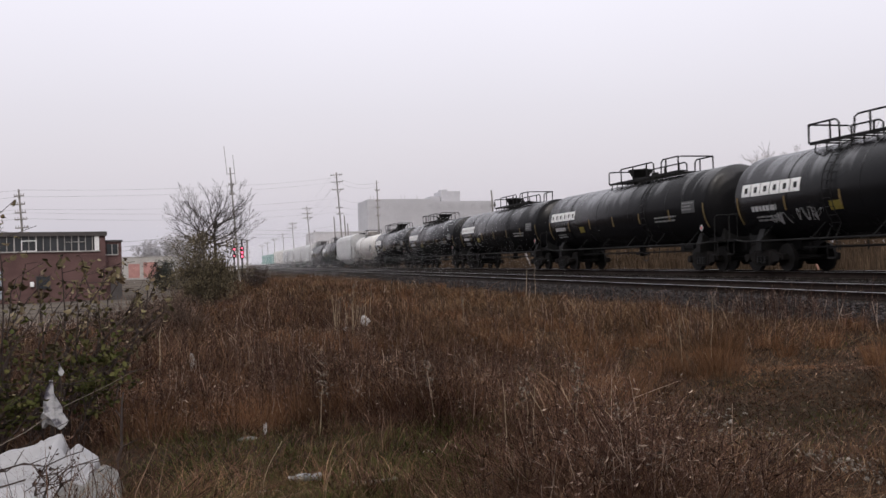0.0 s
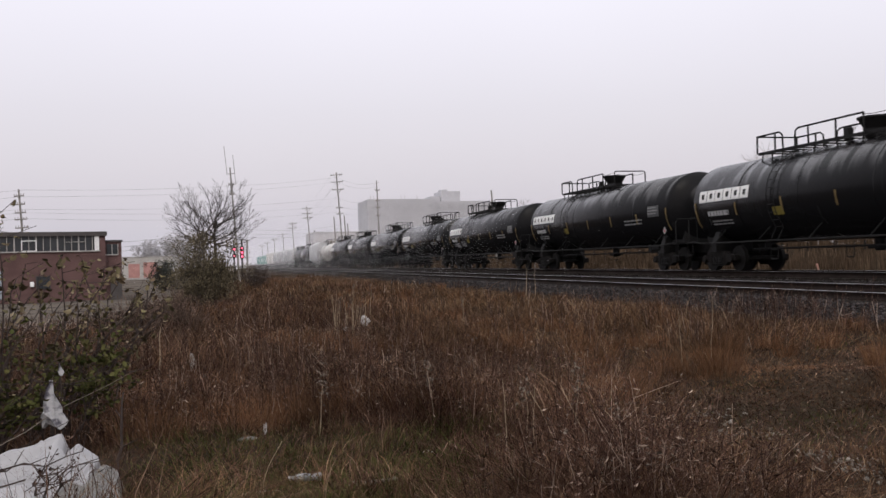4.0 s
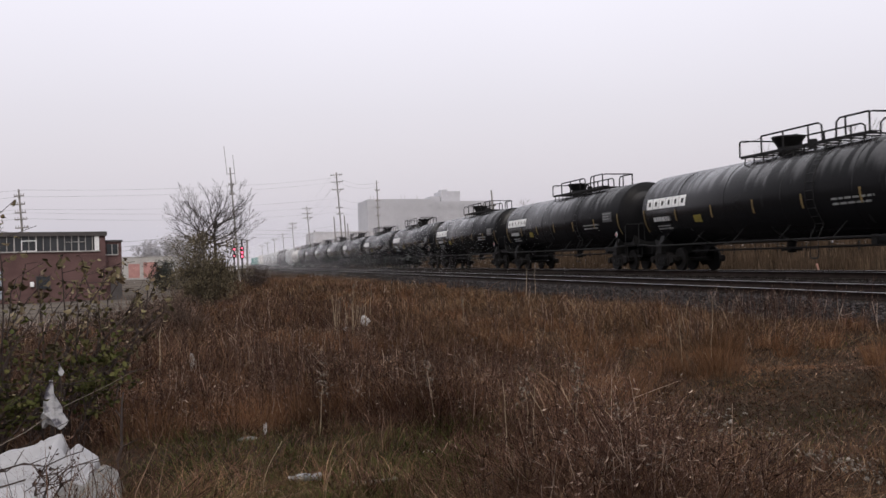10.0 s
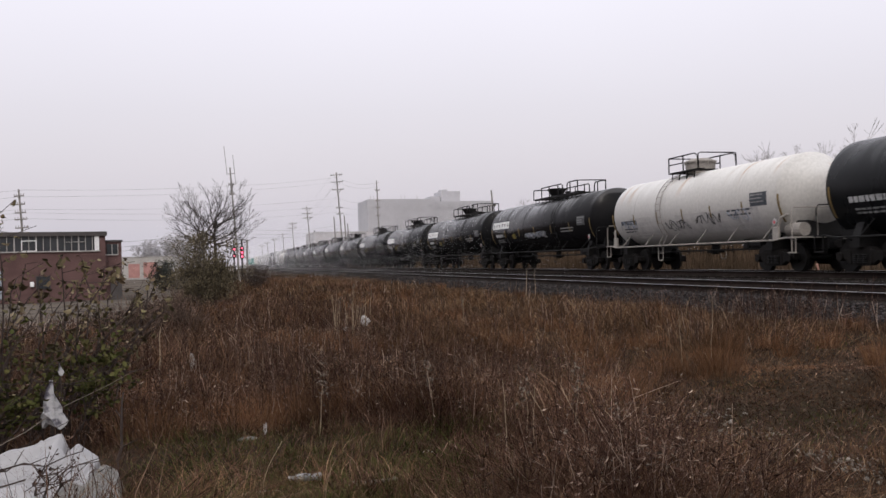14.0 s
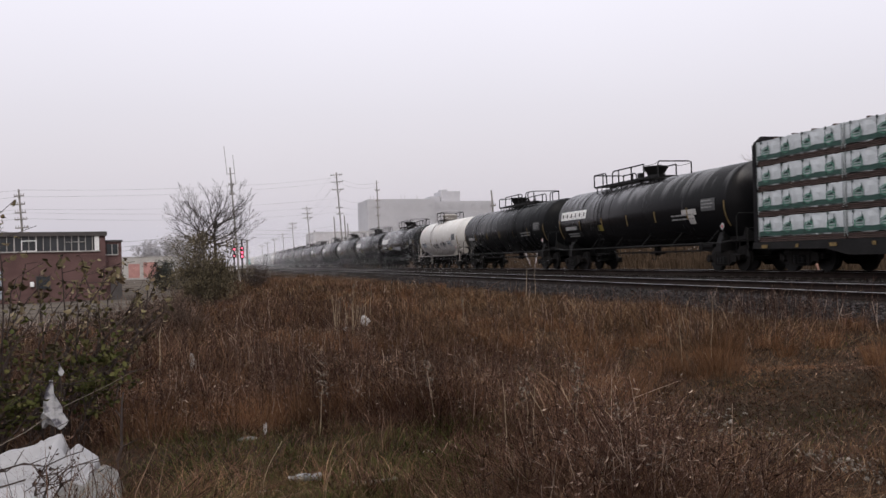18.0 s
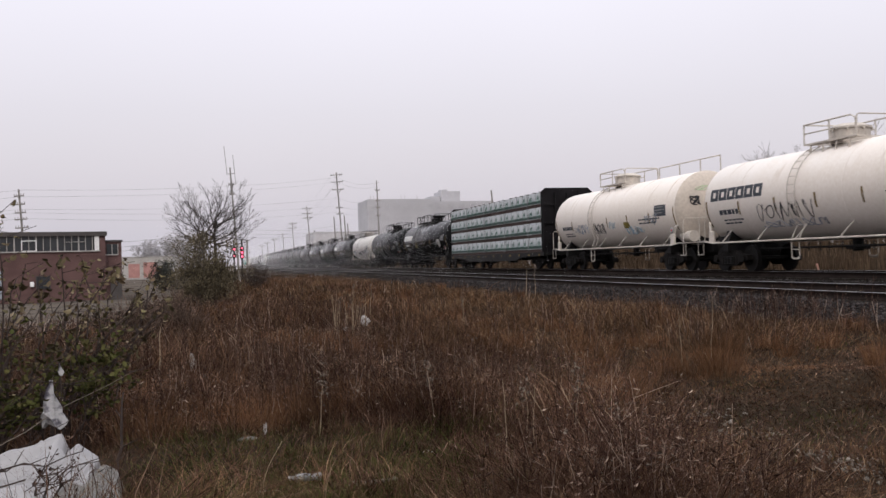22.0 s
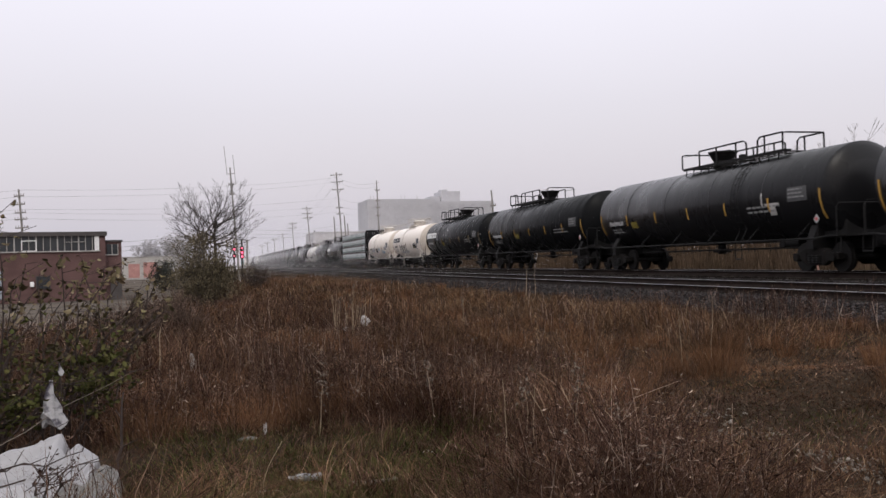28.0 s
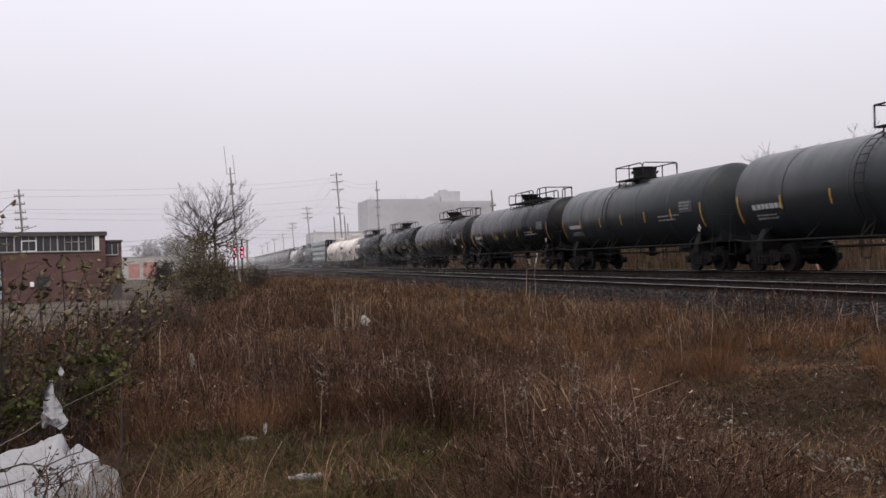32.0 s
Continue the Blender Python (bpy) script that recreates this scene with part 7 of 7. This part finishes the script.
sapling(-1.30, 9.0, [(0.05, 0, 0.92), (0.25, 0, 0.84), (0.42, 0.1, 0.96), (-0.15, 0.1, 0.80), (0.30, 0.1, 0.68), (0.10, -0.1, 0.62)], "low leafy bramble with olive-green leaves", 62, 6, M_LOWLEAF, 0.075)
sapling(-1.95, 8.7, [(0.10, 0, 0.78), (0.35, 0, 0.66), (0.52, 0.1, 0.80), (-0.1, 0.1, 0.70), (0.30, 0.1, 0.52)], "low leafy bramble with olive-green leaves", 63, 5, M_LOWLEAF, 0.075)
leafy_bush("dry_brush", -0.85, 22.0, 1.3, 1.05, 1500, 0.045, M_DRYBRUSH, 64, "grey-brown withered brush at the edge of the field", wood=M_DRYBRUSH)
leafy_bush("dry_brush", -1.30, 26.0, 1.3, 0.95, 1300, 0.045, M_DRYBRUSH, 65, "grey-brown withered brush at the edge of the field", wood=M_DRYBRUSH)
leafy_bush("dry_brush", -1.7, 20.0, 1.2, 0.9, 1200, 0.045, M_DRYBRUSH, 66, "grey-brown withered brush at the edge of the field", wood=M_DRYBRUSH)


# ---- litter ----
def crumple(name, x, y, rx, ry, h, mat, label, seed, peaks, tilt=0.0):
    """A crumpled plastic heap: broad creased facets between a few tent-like peaks, edges tucked to the ground."""
    rng = random.Random(seed)
    spots = [(rng.uniform(-0.55, 0.55), rng.uniform(-0.5, 0.5), rng.uniform(0.55, 1.0), rng.uniform(0, 6.28)) for _ in range(peaks)]
    n, rings = 26, 8
    bm = bmesh.new()

    def height(u, v):
        z = 0.0
        for a, b, k, d in spots:
            q, w = (u - a) * math.cos(d) + (v - b) * math.sin(d), -(u - a) * math.sin(d) + (v - b) * math.cos(d)
            z = max(z, k * (1 - 1.15 * abs(q) - 0.55 * abs(w)))
        return max(0.12, z)

    top = bm.verts.new((0, 0, h * height(0, 0)))
    lay = []
    for j in range(1, rings + 1):
        t = j / rings
        ring = []
        for k in range(n):
            a = 2 * math.pi * (k + 0.5 * (j % 2)) / n
            rr = t * (1 + 0.14 * math.sin(3 * a + seed) + 0.08 * math.sin(8 * a + 2 * seed))
            u, v = rr * math.cos(a), rr * math.sin(a)
            z = h * height(u, v) * (1 if j < rings - 1 else 0.55) + rng.gauss(0, 0.02) * h + tilt * u * 0.1
            u, v = u + rng.gauss(0, 0.02), v + rng.gauss(0, 0.02)
            ring.append(bm.verts.new((rx * u, ry * v, z if j < rings else -0.03)))
        lay.append(ring)
    for k in range(n):
        bm.faces.new((top, lay[0][k], lay[0][(k + 1) % n]))
    for p, q in zip(lay[:-1], lay[1:]):
        for k in range(n):
            m = (k + 1) % n
            bm.faces.new((p[k], q[k], q[m]))
            bm.faces.new((p[k], q[m], p[m]))
    bmesh.ops.smooth_vert(bm, verts=[v for r_ in lay[:-1] for v in r_], factor=0.25, use_axis_x=True, use_axis_y=True, use_axis_z=True)
    bmesh.ops.recalc_face_normals(bm, faces=bm.faces)
    ob = part(name, bm, mat, None, m=pose(x, y, ground_z(x, y)))
    return tagged(ob, label, "plastic sheet" if rx > 0.2 else "litter")


def sheet_heap(name, x0, x1, y0, y1, folds, mat, label, seed, edge=0.16):
    """Stiff sheeting thrown down in folds. folds: ridge lines (x, y, z to x, y, z) with the steepness of their flanks."""
    rng = random.Random(seed)
    nx, ny = 34, 34
    zg = ground_z((x0 + x1) / 2, (y0 + y1) / 2)
    bm = bmesh.new()
    rows = []
    for j in range(ny + 1):
        row = []
        for i in range(nx + 1):
            u, v = i / nx, j / ny
            # ragged outline
            cu, cv = 2 * u - 1, 2 * v - 1
            wob = 1 + 0.07 * math.sin(5 * math.atan2(cv, cu) + seed) + 0.05 * math.sin(9 * math.atan2(cv, cu) + 2 * seed)
            q = max(abs(cu), abs(cv)) / max(1e-6, math.hypot(cu, cv)) if (cu or cv) else 1
            q = 0.35 + 0.65 * q
            x = (x0 + x1) / 2 + cu * q * wob * (x1 - x0) / 2
            y = (y0 + y1) / 2 + cv * q * wob * (y1 - y0) / 2
            z = 0.05
            for ax, ay, az, bx, by, bz, steep in folds:
                dx, dy = bx - ax, by - ay
                t = max(0.0, min(1.0, ((x - ax) * dx + (y - ay) * dy) / (dx * dx + dy * dy)))
                d = math.hypot(x - ax - t * dx, y - ay - t * dy)
                z = max(z, az + (bz - az) * t - steep * d - zg)
            z += 0.010 * math.sin(17 * x + 9 * y + seed) * math.sin(13 * y - 6 * x) + rng.gauss(0, 0.0015)
            rim = min(1.0, (1 - max(abs(cu), abs(cv))) / edge)
            row.append(bm.verts.new((x, y, zg + z * rim - 0.03 * (1 - rim))))
        rows.append(row)
    for p, q in zip(rows[:-1], rows[1:]):
        for i in range(nx):
            if (i + len(bm.faces)) % 2:
                bm.faces.new((p[i], p[i + 1], q[i + 1]))
                bm.faces.new((p[i], q[i + 1], q[i]))
            else:
                bm.faces.new((p[i], p[i + 1], q[i]))
                bm.faces.new((p[i + 1], q[i + 1], q[i]))
    ob = part(name, bm, mat, None, smooth=True)
    return tagged(ob, label, "plastic sheet", "dumped plastic sheets")


sheet_heap("plastic_sheet", -2.35, -0.95, 6.7, 8.0, ((-1.17, 7.7, 0.35, -2.2, 7.7, 0.06, 0.75), (-1.17, 7.7, 0.35, -1.32, 6.9, 0.10, 0.9), (-1.75, 7.3, 0.20, -2.1, 6.8, 0.1, 0.5)), M_SHEET, "crumpled white plastic sheeting dumped in the weeds", 3)
sheet_heap("plastic_sheet", -1.26, -0.84, 6.65, 7.72, ((-1.02, 7.5, 0.30, -1.08, 6.9, 0.16, 0.85), (-0.84, 7.36, 0.25, -0.90, 7.0, 0.16, 0.8)), M_SHEET, "creased white plastic sheeting piled against a larger sheet", 5)
sheet_heap("plastic_sheet", -2.3, -1.0, 5.7, 6.95, ((-1.15, 6.7, 0.20, -2.1, 6.5, 0.13, 0.35), (-1.3, 6.2, 0.14, -2.0, 6.0, 0.10, 0.3)), M_SHEET, "low crumpled white plastic sheeting at the front of a heap", 8)
sheet_heap("plastic_sheet", -1.10, -0.62, 5.9, 7.35, ((-0.80, 7.15, 0.20, -0.86, 6.3, 0.13, 0.7), (-0.98, 6.8, 0.17, -0.96, 6.1, 0.10, 0.6)), M_CLEAR, "cloudy clear plastic sheeting beside the white heap", 9)


def fallen_branch(a, b, r, seed, mat=None):
    rng = random.Random(seed)
    a, b = Vector(a), Vector(b)
    pts, forks = [a], []
    for i in range(7):
        q = a.lerp(b, (i + 1) / 7) + Vector((rng.gauss(0, 0.01), rng.gauss(0, 0.01), rng.gauss(0, 0.012)))
        pts.append(q)
        if rng.random() < 0.6:
            forks.append((q, q + Vector((rng.gauss(0, 0.1), rng.gauss(0, 0.05), rng.uniform(0.02, 0.12)))))
    bm = bmesh.new()
    tube(bm, pts, [r * (1 - 0.09 * i) for i in range(len(pts))], 5)
    ob = part("fallen_branch", bm, mat or M_TWIG, None)
    for p, q in forks:
        part("twig", limb_mesh("twig", [(p, q, r * 0.5, 0.002)], M_TWIG, 4, 0.002), None, ob)
    return tagged(ob, "thin bare branch lying across plastic sheeting", "branch", "fallen branches")


fallen_branch((-1.9, 7.3, 0.10), (-0.95, 7.25, 0.26), 0.010, 1)
fallen_branch((-1.95, 7.15, 0.02), (-0.80, 7.1, 0.24), 0.009, 2)
fallen_branch((-1.75, 7.7, 0.02), (-1.25, 6.9, 0.30), 0.008, 3)
fallen_branch((-1.9, 8.3, 0.10), (-0.78, 8.9, 0.66), 0.0055, 4, M_DEADWOOD)
fallen_branch((-0.71, 7.25, -0.02), (-0.68, 7.3, 0.70), 0.015, 5)
fallen_branch((-1.6, 8.3, 0.15), (-0.95, 8.6, 0.42), 0.005, 6)
for x, y, rx, ry, h, mt, lb, sd in ((0.25, 8.45, 0.10, 0.04, 0.03, M_CLEAR, "scrap of pale paper in the grass", 22), (2.45, 9.0, 0.06, 0.04, 0.05, M_SCRAP, "white scrap lying in the weeds", 23), (1.72, 7.75, 0.05, 0.03, 0.03, M_SCRAP, "scrap of pale plastic on the grass", 24), (-0.35, 15.0, 0.08, 0.06, 0.35, M_SCRAP, "white scrap caught in the weeds", 25), (0.42, 8.75, 0.02, 0.02, 0.13, M_SCRAP, "small white scrap standing in the grass", 26), (2.45, 9.45, 0.05, 0.02, 0.06, M_SCRAP, "white scrap lying in the weeds", 27), (-0.15, 14.2, 0.06, 0.04, 0.16, M_CLEAR, "pale scrap caught in the weeds", 28)):
    crumple("litter", x, y, rx, ry, h, mt, lb, sd, 4)


def plastic_bottle(x, y, turn):
    """An empty drinks bottle lying on its side, pressed in a little."""
    root = empty("plastic_bottle", "empty cloudy plastic bottle lying in the grass", "bottle", m=pose(x, y, ground_z(x, y) + 0.075, 0, 4, turn))
    bm = bmesh.new()
    lathe_y(bm, [(-0.115, 0.0), (-0.112, 0.026), (-0.100, 0.036), (-0.06, 0.036), (-0.055, 0.033), (-0.02, 0.034), (0.02, 0.033), (0.025, 0.036), (0.055, 0.035), (0.085, 0.020), (0.10, 0.014), (0.115, 0.013), (0.115, 0.0)], 0, 20)
    for v in bm.verts:
        v.co.z *= 0.80 + 0.12 * math.sin(v.co.y * 40)
    body = part("body", bm, M_BOTTLE, root, smooth=True)
    bm = bmesh.new()
    lathe_y(bm, [(0.104, 0.0), (0.104, 0.016), (0.122, 0.016), (0.122, 0.0)], 0, 14)
    part("cap", bm, M_SCRAP, body)
    bm = bmesh.new()
    lathe_y(bm, [(-0.052, 0.030), (-0.05, 0.0352), (0.018, 0.0352), (0.02, 0.030)], 0, 20)
    for v in bm.verts:
        v.co.z *= 0.80 + 0.12 * math.sin(v.co.y * 40)
    part("wrapper", bm, M_WRAPGREY, body)
    return root


plastic_bottle(0.60, 6.72, 84)


def pale_stick(x, y, ln, r, turn, seed):
    rng = random.Random(seed)
    bm = bmesh.new()
    tube(bm, [Vector((-ln / 2 + ln * i / 6, rng.gauss(0, 0.008), rng.gauss(0, 0.004))) for i in range(7)], [r * rng.uniform(0.75, 1.1) for _ in range(7)], 7)
    return tagged(part("stick", bm, M_DEADWOOD, None, m=pose(x, y, ground_z(x, y) + 0.05, 0, rng.uniform(-4, 4), turn)), "pale weathered stick lying in short grass", "stick", "sticks in the grass")


pale_stick(0.26, 6.62, 0.26, 0.016, 2, 1)
pale_stick(1.05, 6.50, 0.34, 0.017, -4, 2)
pale_stick(1.75, 6.35, 0.30, 0.012, 14, 3)


def hung_scrap(x, y, z, w, h, mat, label, seed, name="plastic_bag"):
    """A limp bag or rag with folds, caught on a stem that stands in the ground."""
    rng = random.Random(seed)
    bm = bmesh.new()
    n, rows = 22, 11
    grid = []
    for j in range(rows):
        u = j / (rows - 1)
        rad = w / 2 * (0.14 + 0.86 * u ** 1.4) if name == "plastic_bag" else w / 2 * (0.22 + 0.78 * math.sin(min(1, u * 1.1) * math.pi * 0.58)) * (1 - 0.25 * max(0, u - 0.8) * 5)
        grid.append([bm.verts.new((rad * math.cos(2 * math.pi * k / n) * (1 + 0.22 * math.sin(3 * 2 * math.pi * k / n + 5 * u + seed) + 0.18 * math.sin(7 * 2 * math.pi * k / n - 4 * u)) + 0.05 * math.sin(4 * u + seed) * w, rad * 0.55 * math.sin(2 * math.pi * k / n) * (1 + 0.2 * rng.random()), -u * h * (1 + 0.22 * u * math.sin(2 * 2 * math.pi * k / n + seed)) + rng.gauss(0, 0.012) * h)) for k in range(n)])
    for a, b in zip(grid[:-1], grid[1:]):
        for k in range(n):
            bm.faces.new((a[k], a[(k + 1) % n], b[(k + 1) % n], b[k]))
    bm.faces.new(grid[0][::-1])
    bm.faces.new(grid[-1])
    bmesh.ops.recalc_face_normals(bm, faces=bm.faces)
    zg = ground_z(x, y)
    root = empty(name, label, "litter", m=pose(x, y, zg))
    part("bag" if name == "plastic_bag" else "cloth", bm, mat, root, m=pose(0, 0, z - zg))
    seg = [(Vector((0.01, 0.02, -0.02)), Vector((0.0, 0.0, z - zg + 0.02)), 0.008, 0.005)]
    part("stem", limb_mesh("stem", seg, M_TWIG, 5), None, root)
    return root


hung_scrap(-1.38, 8.62, 0.655, 0.19, 0.34, M_BAG, "torn white plastic bag hanging in brambles", 3)
hung_scrap(-1.31, 8.65, 0.80, 0.05, 0.09, M_BAG, "small white plastic scrap in brambles", 4)
hung_scrap(3.12, 20.0, 0.46, 0.20, 0.20, M_SCRAP, "white rag caught on dry stalks", 5, "rag")
hung_scrap(2.72, 20.0, 0.24, 0.10, 0.08, M_SCRAP, "small white rag caught on dry stalks", 6, "rag")

sapling(-1.45, 9.2, [(0.08, 0, 1.78), (-0.1, 0.05, 1.45), (0.22, 0, 1.5), (0.3, 0.1, 1.7), (0.5, 0.1, 1.62)], "slender upright sapling with drooping brown-green leaves", 51, 2, M_LEAF, 0.085, 9)
sapling(-1.87, 9.0, [(0.0, 0, 2.16), (-0.05, 0.05, 2.05), (-0.12, 0.1, 1.75), (0.12, 0.0, 1.6)], "slender upright sapling with drooping brown-green leaves", 57, 1, M_LEAF, 0.095, 7)
sapling(-1.1, 10.3, [(0.15, 0, 1.55), (0.3, 0.1, 1.4), (0.45, 0.1, 1.5), (0.0, 0, 1.62), (0.6, 0.1, 1.2), (0.35, 0, 1.15), (-0.2, 0, 1.3)], "slender upright sapling with drooping brown-green leaves", 53, 1, M_LEAF, 0.085, 6)

sapling(-1.13, 6.62, [(0.02, 0, 0.30), (-0.05, 0, 0.22), (0.05, 0.02, 0.20)], "small dark withered weed before the plastic heap", 61, 1, M_WEED, 0.03, 3)

# pebbles and clods of soil on the trodden ground
rng_p = np.random.default_rng(17)
u = rng_p.uniform(0, 1, 230)
gx = np.concatenate([4.50 - 0.20 * u + rng_p.normal(0, 0.11, 230), rng_p.normal(4.74, 0.16, 110), rng_p.normal(4.74, 0.16, 60), rng_p.uniform(3.6, 8.5, 160)])
gy = np.concatenate([6.50 - 1.35 * u + rng_p.normal(0, 0.10, 230), rng_p.normal(8.45, 0.16, 110), rng_p.normal(7.5, 0.14, 60), rng_p.uniform(4.8, 10.2, 160)])
gk = bare_near(gx, gy) > 0.25
gx, gy = gx[gk], gy[gk]
scatter_stones("pebbles", np.stack([gx, gy, land(gx, gy) + 0.006], 1), rng_p.uniform(0.008, 0.022, len(gx)) * rng_p.choice([0.7, 1.0, 1.9], len(gx), p=[0.5, 0.38, 0.12]), M_PEBBLE, 18, "pale pebbles on the worn dirt path")
gx, gy = rng_p.uniform(3.4, 10.5, 5200), rng_p.uniform(4.8, 12.0, 5200)
gk = bare_near(gx, gy) * patch(gx, gy, 2.9, 4.0) > rng_p.uniform(0.05, 0.6, 5200)
gx, gy = gx[gk], gy[gk]
scatter_stones("soil_clods", np.stack([gx, gy, land(gx, gy) - 0.004], 1), rng_p.uniform(0.012, 0.045, len(gx)), M_CLOD, 19, "small clods of brown soil on trodden ground")


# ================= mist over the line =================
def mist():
    """Haze of thin mist imitated by tiny still pale flecks, larger and denser farther along the line."""
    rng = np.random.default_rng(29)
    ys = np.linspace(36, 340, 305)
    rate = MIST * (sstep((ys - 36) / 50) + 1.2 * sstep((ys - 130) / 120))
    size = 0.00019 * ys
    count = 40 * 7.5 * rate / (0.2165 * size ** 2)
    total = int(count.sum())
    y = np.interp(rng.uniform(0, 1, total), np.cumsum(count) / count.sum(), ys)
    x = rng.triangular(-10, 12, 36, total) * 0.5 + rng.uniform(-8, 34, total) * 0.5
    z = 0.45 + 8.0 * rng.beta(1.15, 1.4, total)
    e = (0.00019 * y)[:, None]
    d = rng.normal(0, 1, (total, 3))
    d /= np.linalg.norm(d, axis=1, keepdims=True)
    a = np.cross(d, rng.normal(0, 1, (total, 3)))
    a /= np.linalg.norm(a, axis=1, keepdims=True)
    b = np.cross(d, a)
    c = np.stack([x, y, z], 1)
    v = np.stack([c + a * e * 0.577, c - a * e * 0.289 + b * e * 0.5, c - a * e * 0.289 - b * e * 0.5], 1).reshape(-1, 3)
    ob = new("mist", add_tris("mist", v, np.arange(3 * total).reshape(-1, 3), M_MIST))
    tagged(ob, "thin grey mist made of pale flecks over the railway line", "mist", kind="stuff")


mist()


# ================= motion of the train =================
def run(t):
    """Metres gone by the train at t seconds; it gathers speed slightly."""
    return 10.17 * t + 0.0033 * t * t


def motions():
    times = [0, 4, 8, 12, 16, 20, 24, 28, 32]
    for car, y, turned in CAR_ROWS:
        walk(car, [(t, pose(TRAIN_X, y + run(t), RAIL_Z, 0, 0, 180 if turned else 0)) for t in times])
    for ob, at in LOADS:
        walk(ob, [(t, pose(TRAIN_X + at[0], -155.4 - LC / 2 + at[1] + run(t), RAIL_Z + at[2])) for t in times])
    # wheelsets roll; alike ones share one set of keys
    keyed = {}
    for car, y, turned in CAR_ROWS:
        for tr in car.children:
            if tr.name.split(".")[0] != "truck":
                continue
            for ws in tr.children:
                if ws.name.split(".")[0] != "wheelset":
                    continue
                side = 1 if ws.location.y > 0 else -1
                if side not in keyed:
                    walk(ws, [(k / FPS, pose(0, side * 0.89, 0.457, -math.degrees(run(k / FPS) / 0.457) % 360)) for k in range(0, 961)])
                    keyed[side] = ws
                else:
                    src = keyed[side].animation_data
                    ws.rotation_mode = "QUATERNION"
                    ws.animation_data_create()
                    ws.animation_data.action = src.action
                    ws.animation_data.action_slot = src.action_slot


motions()
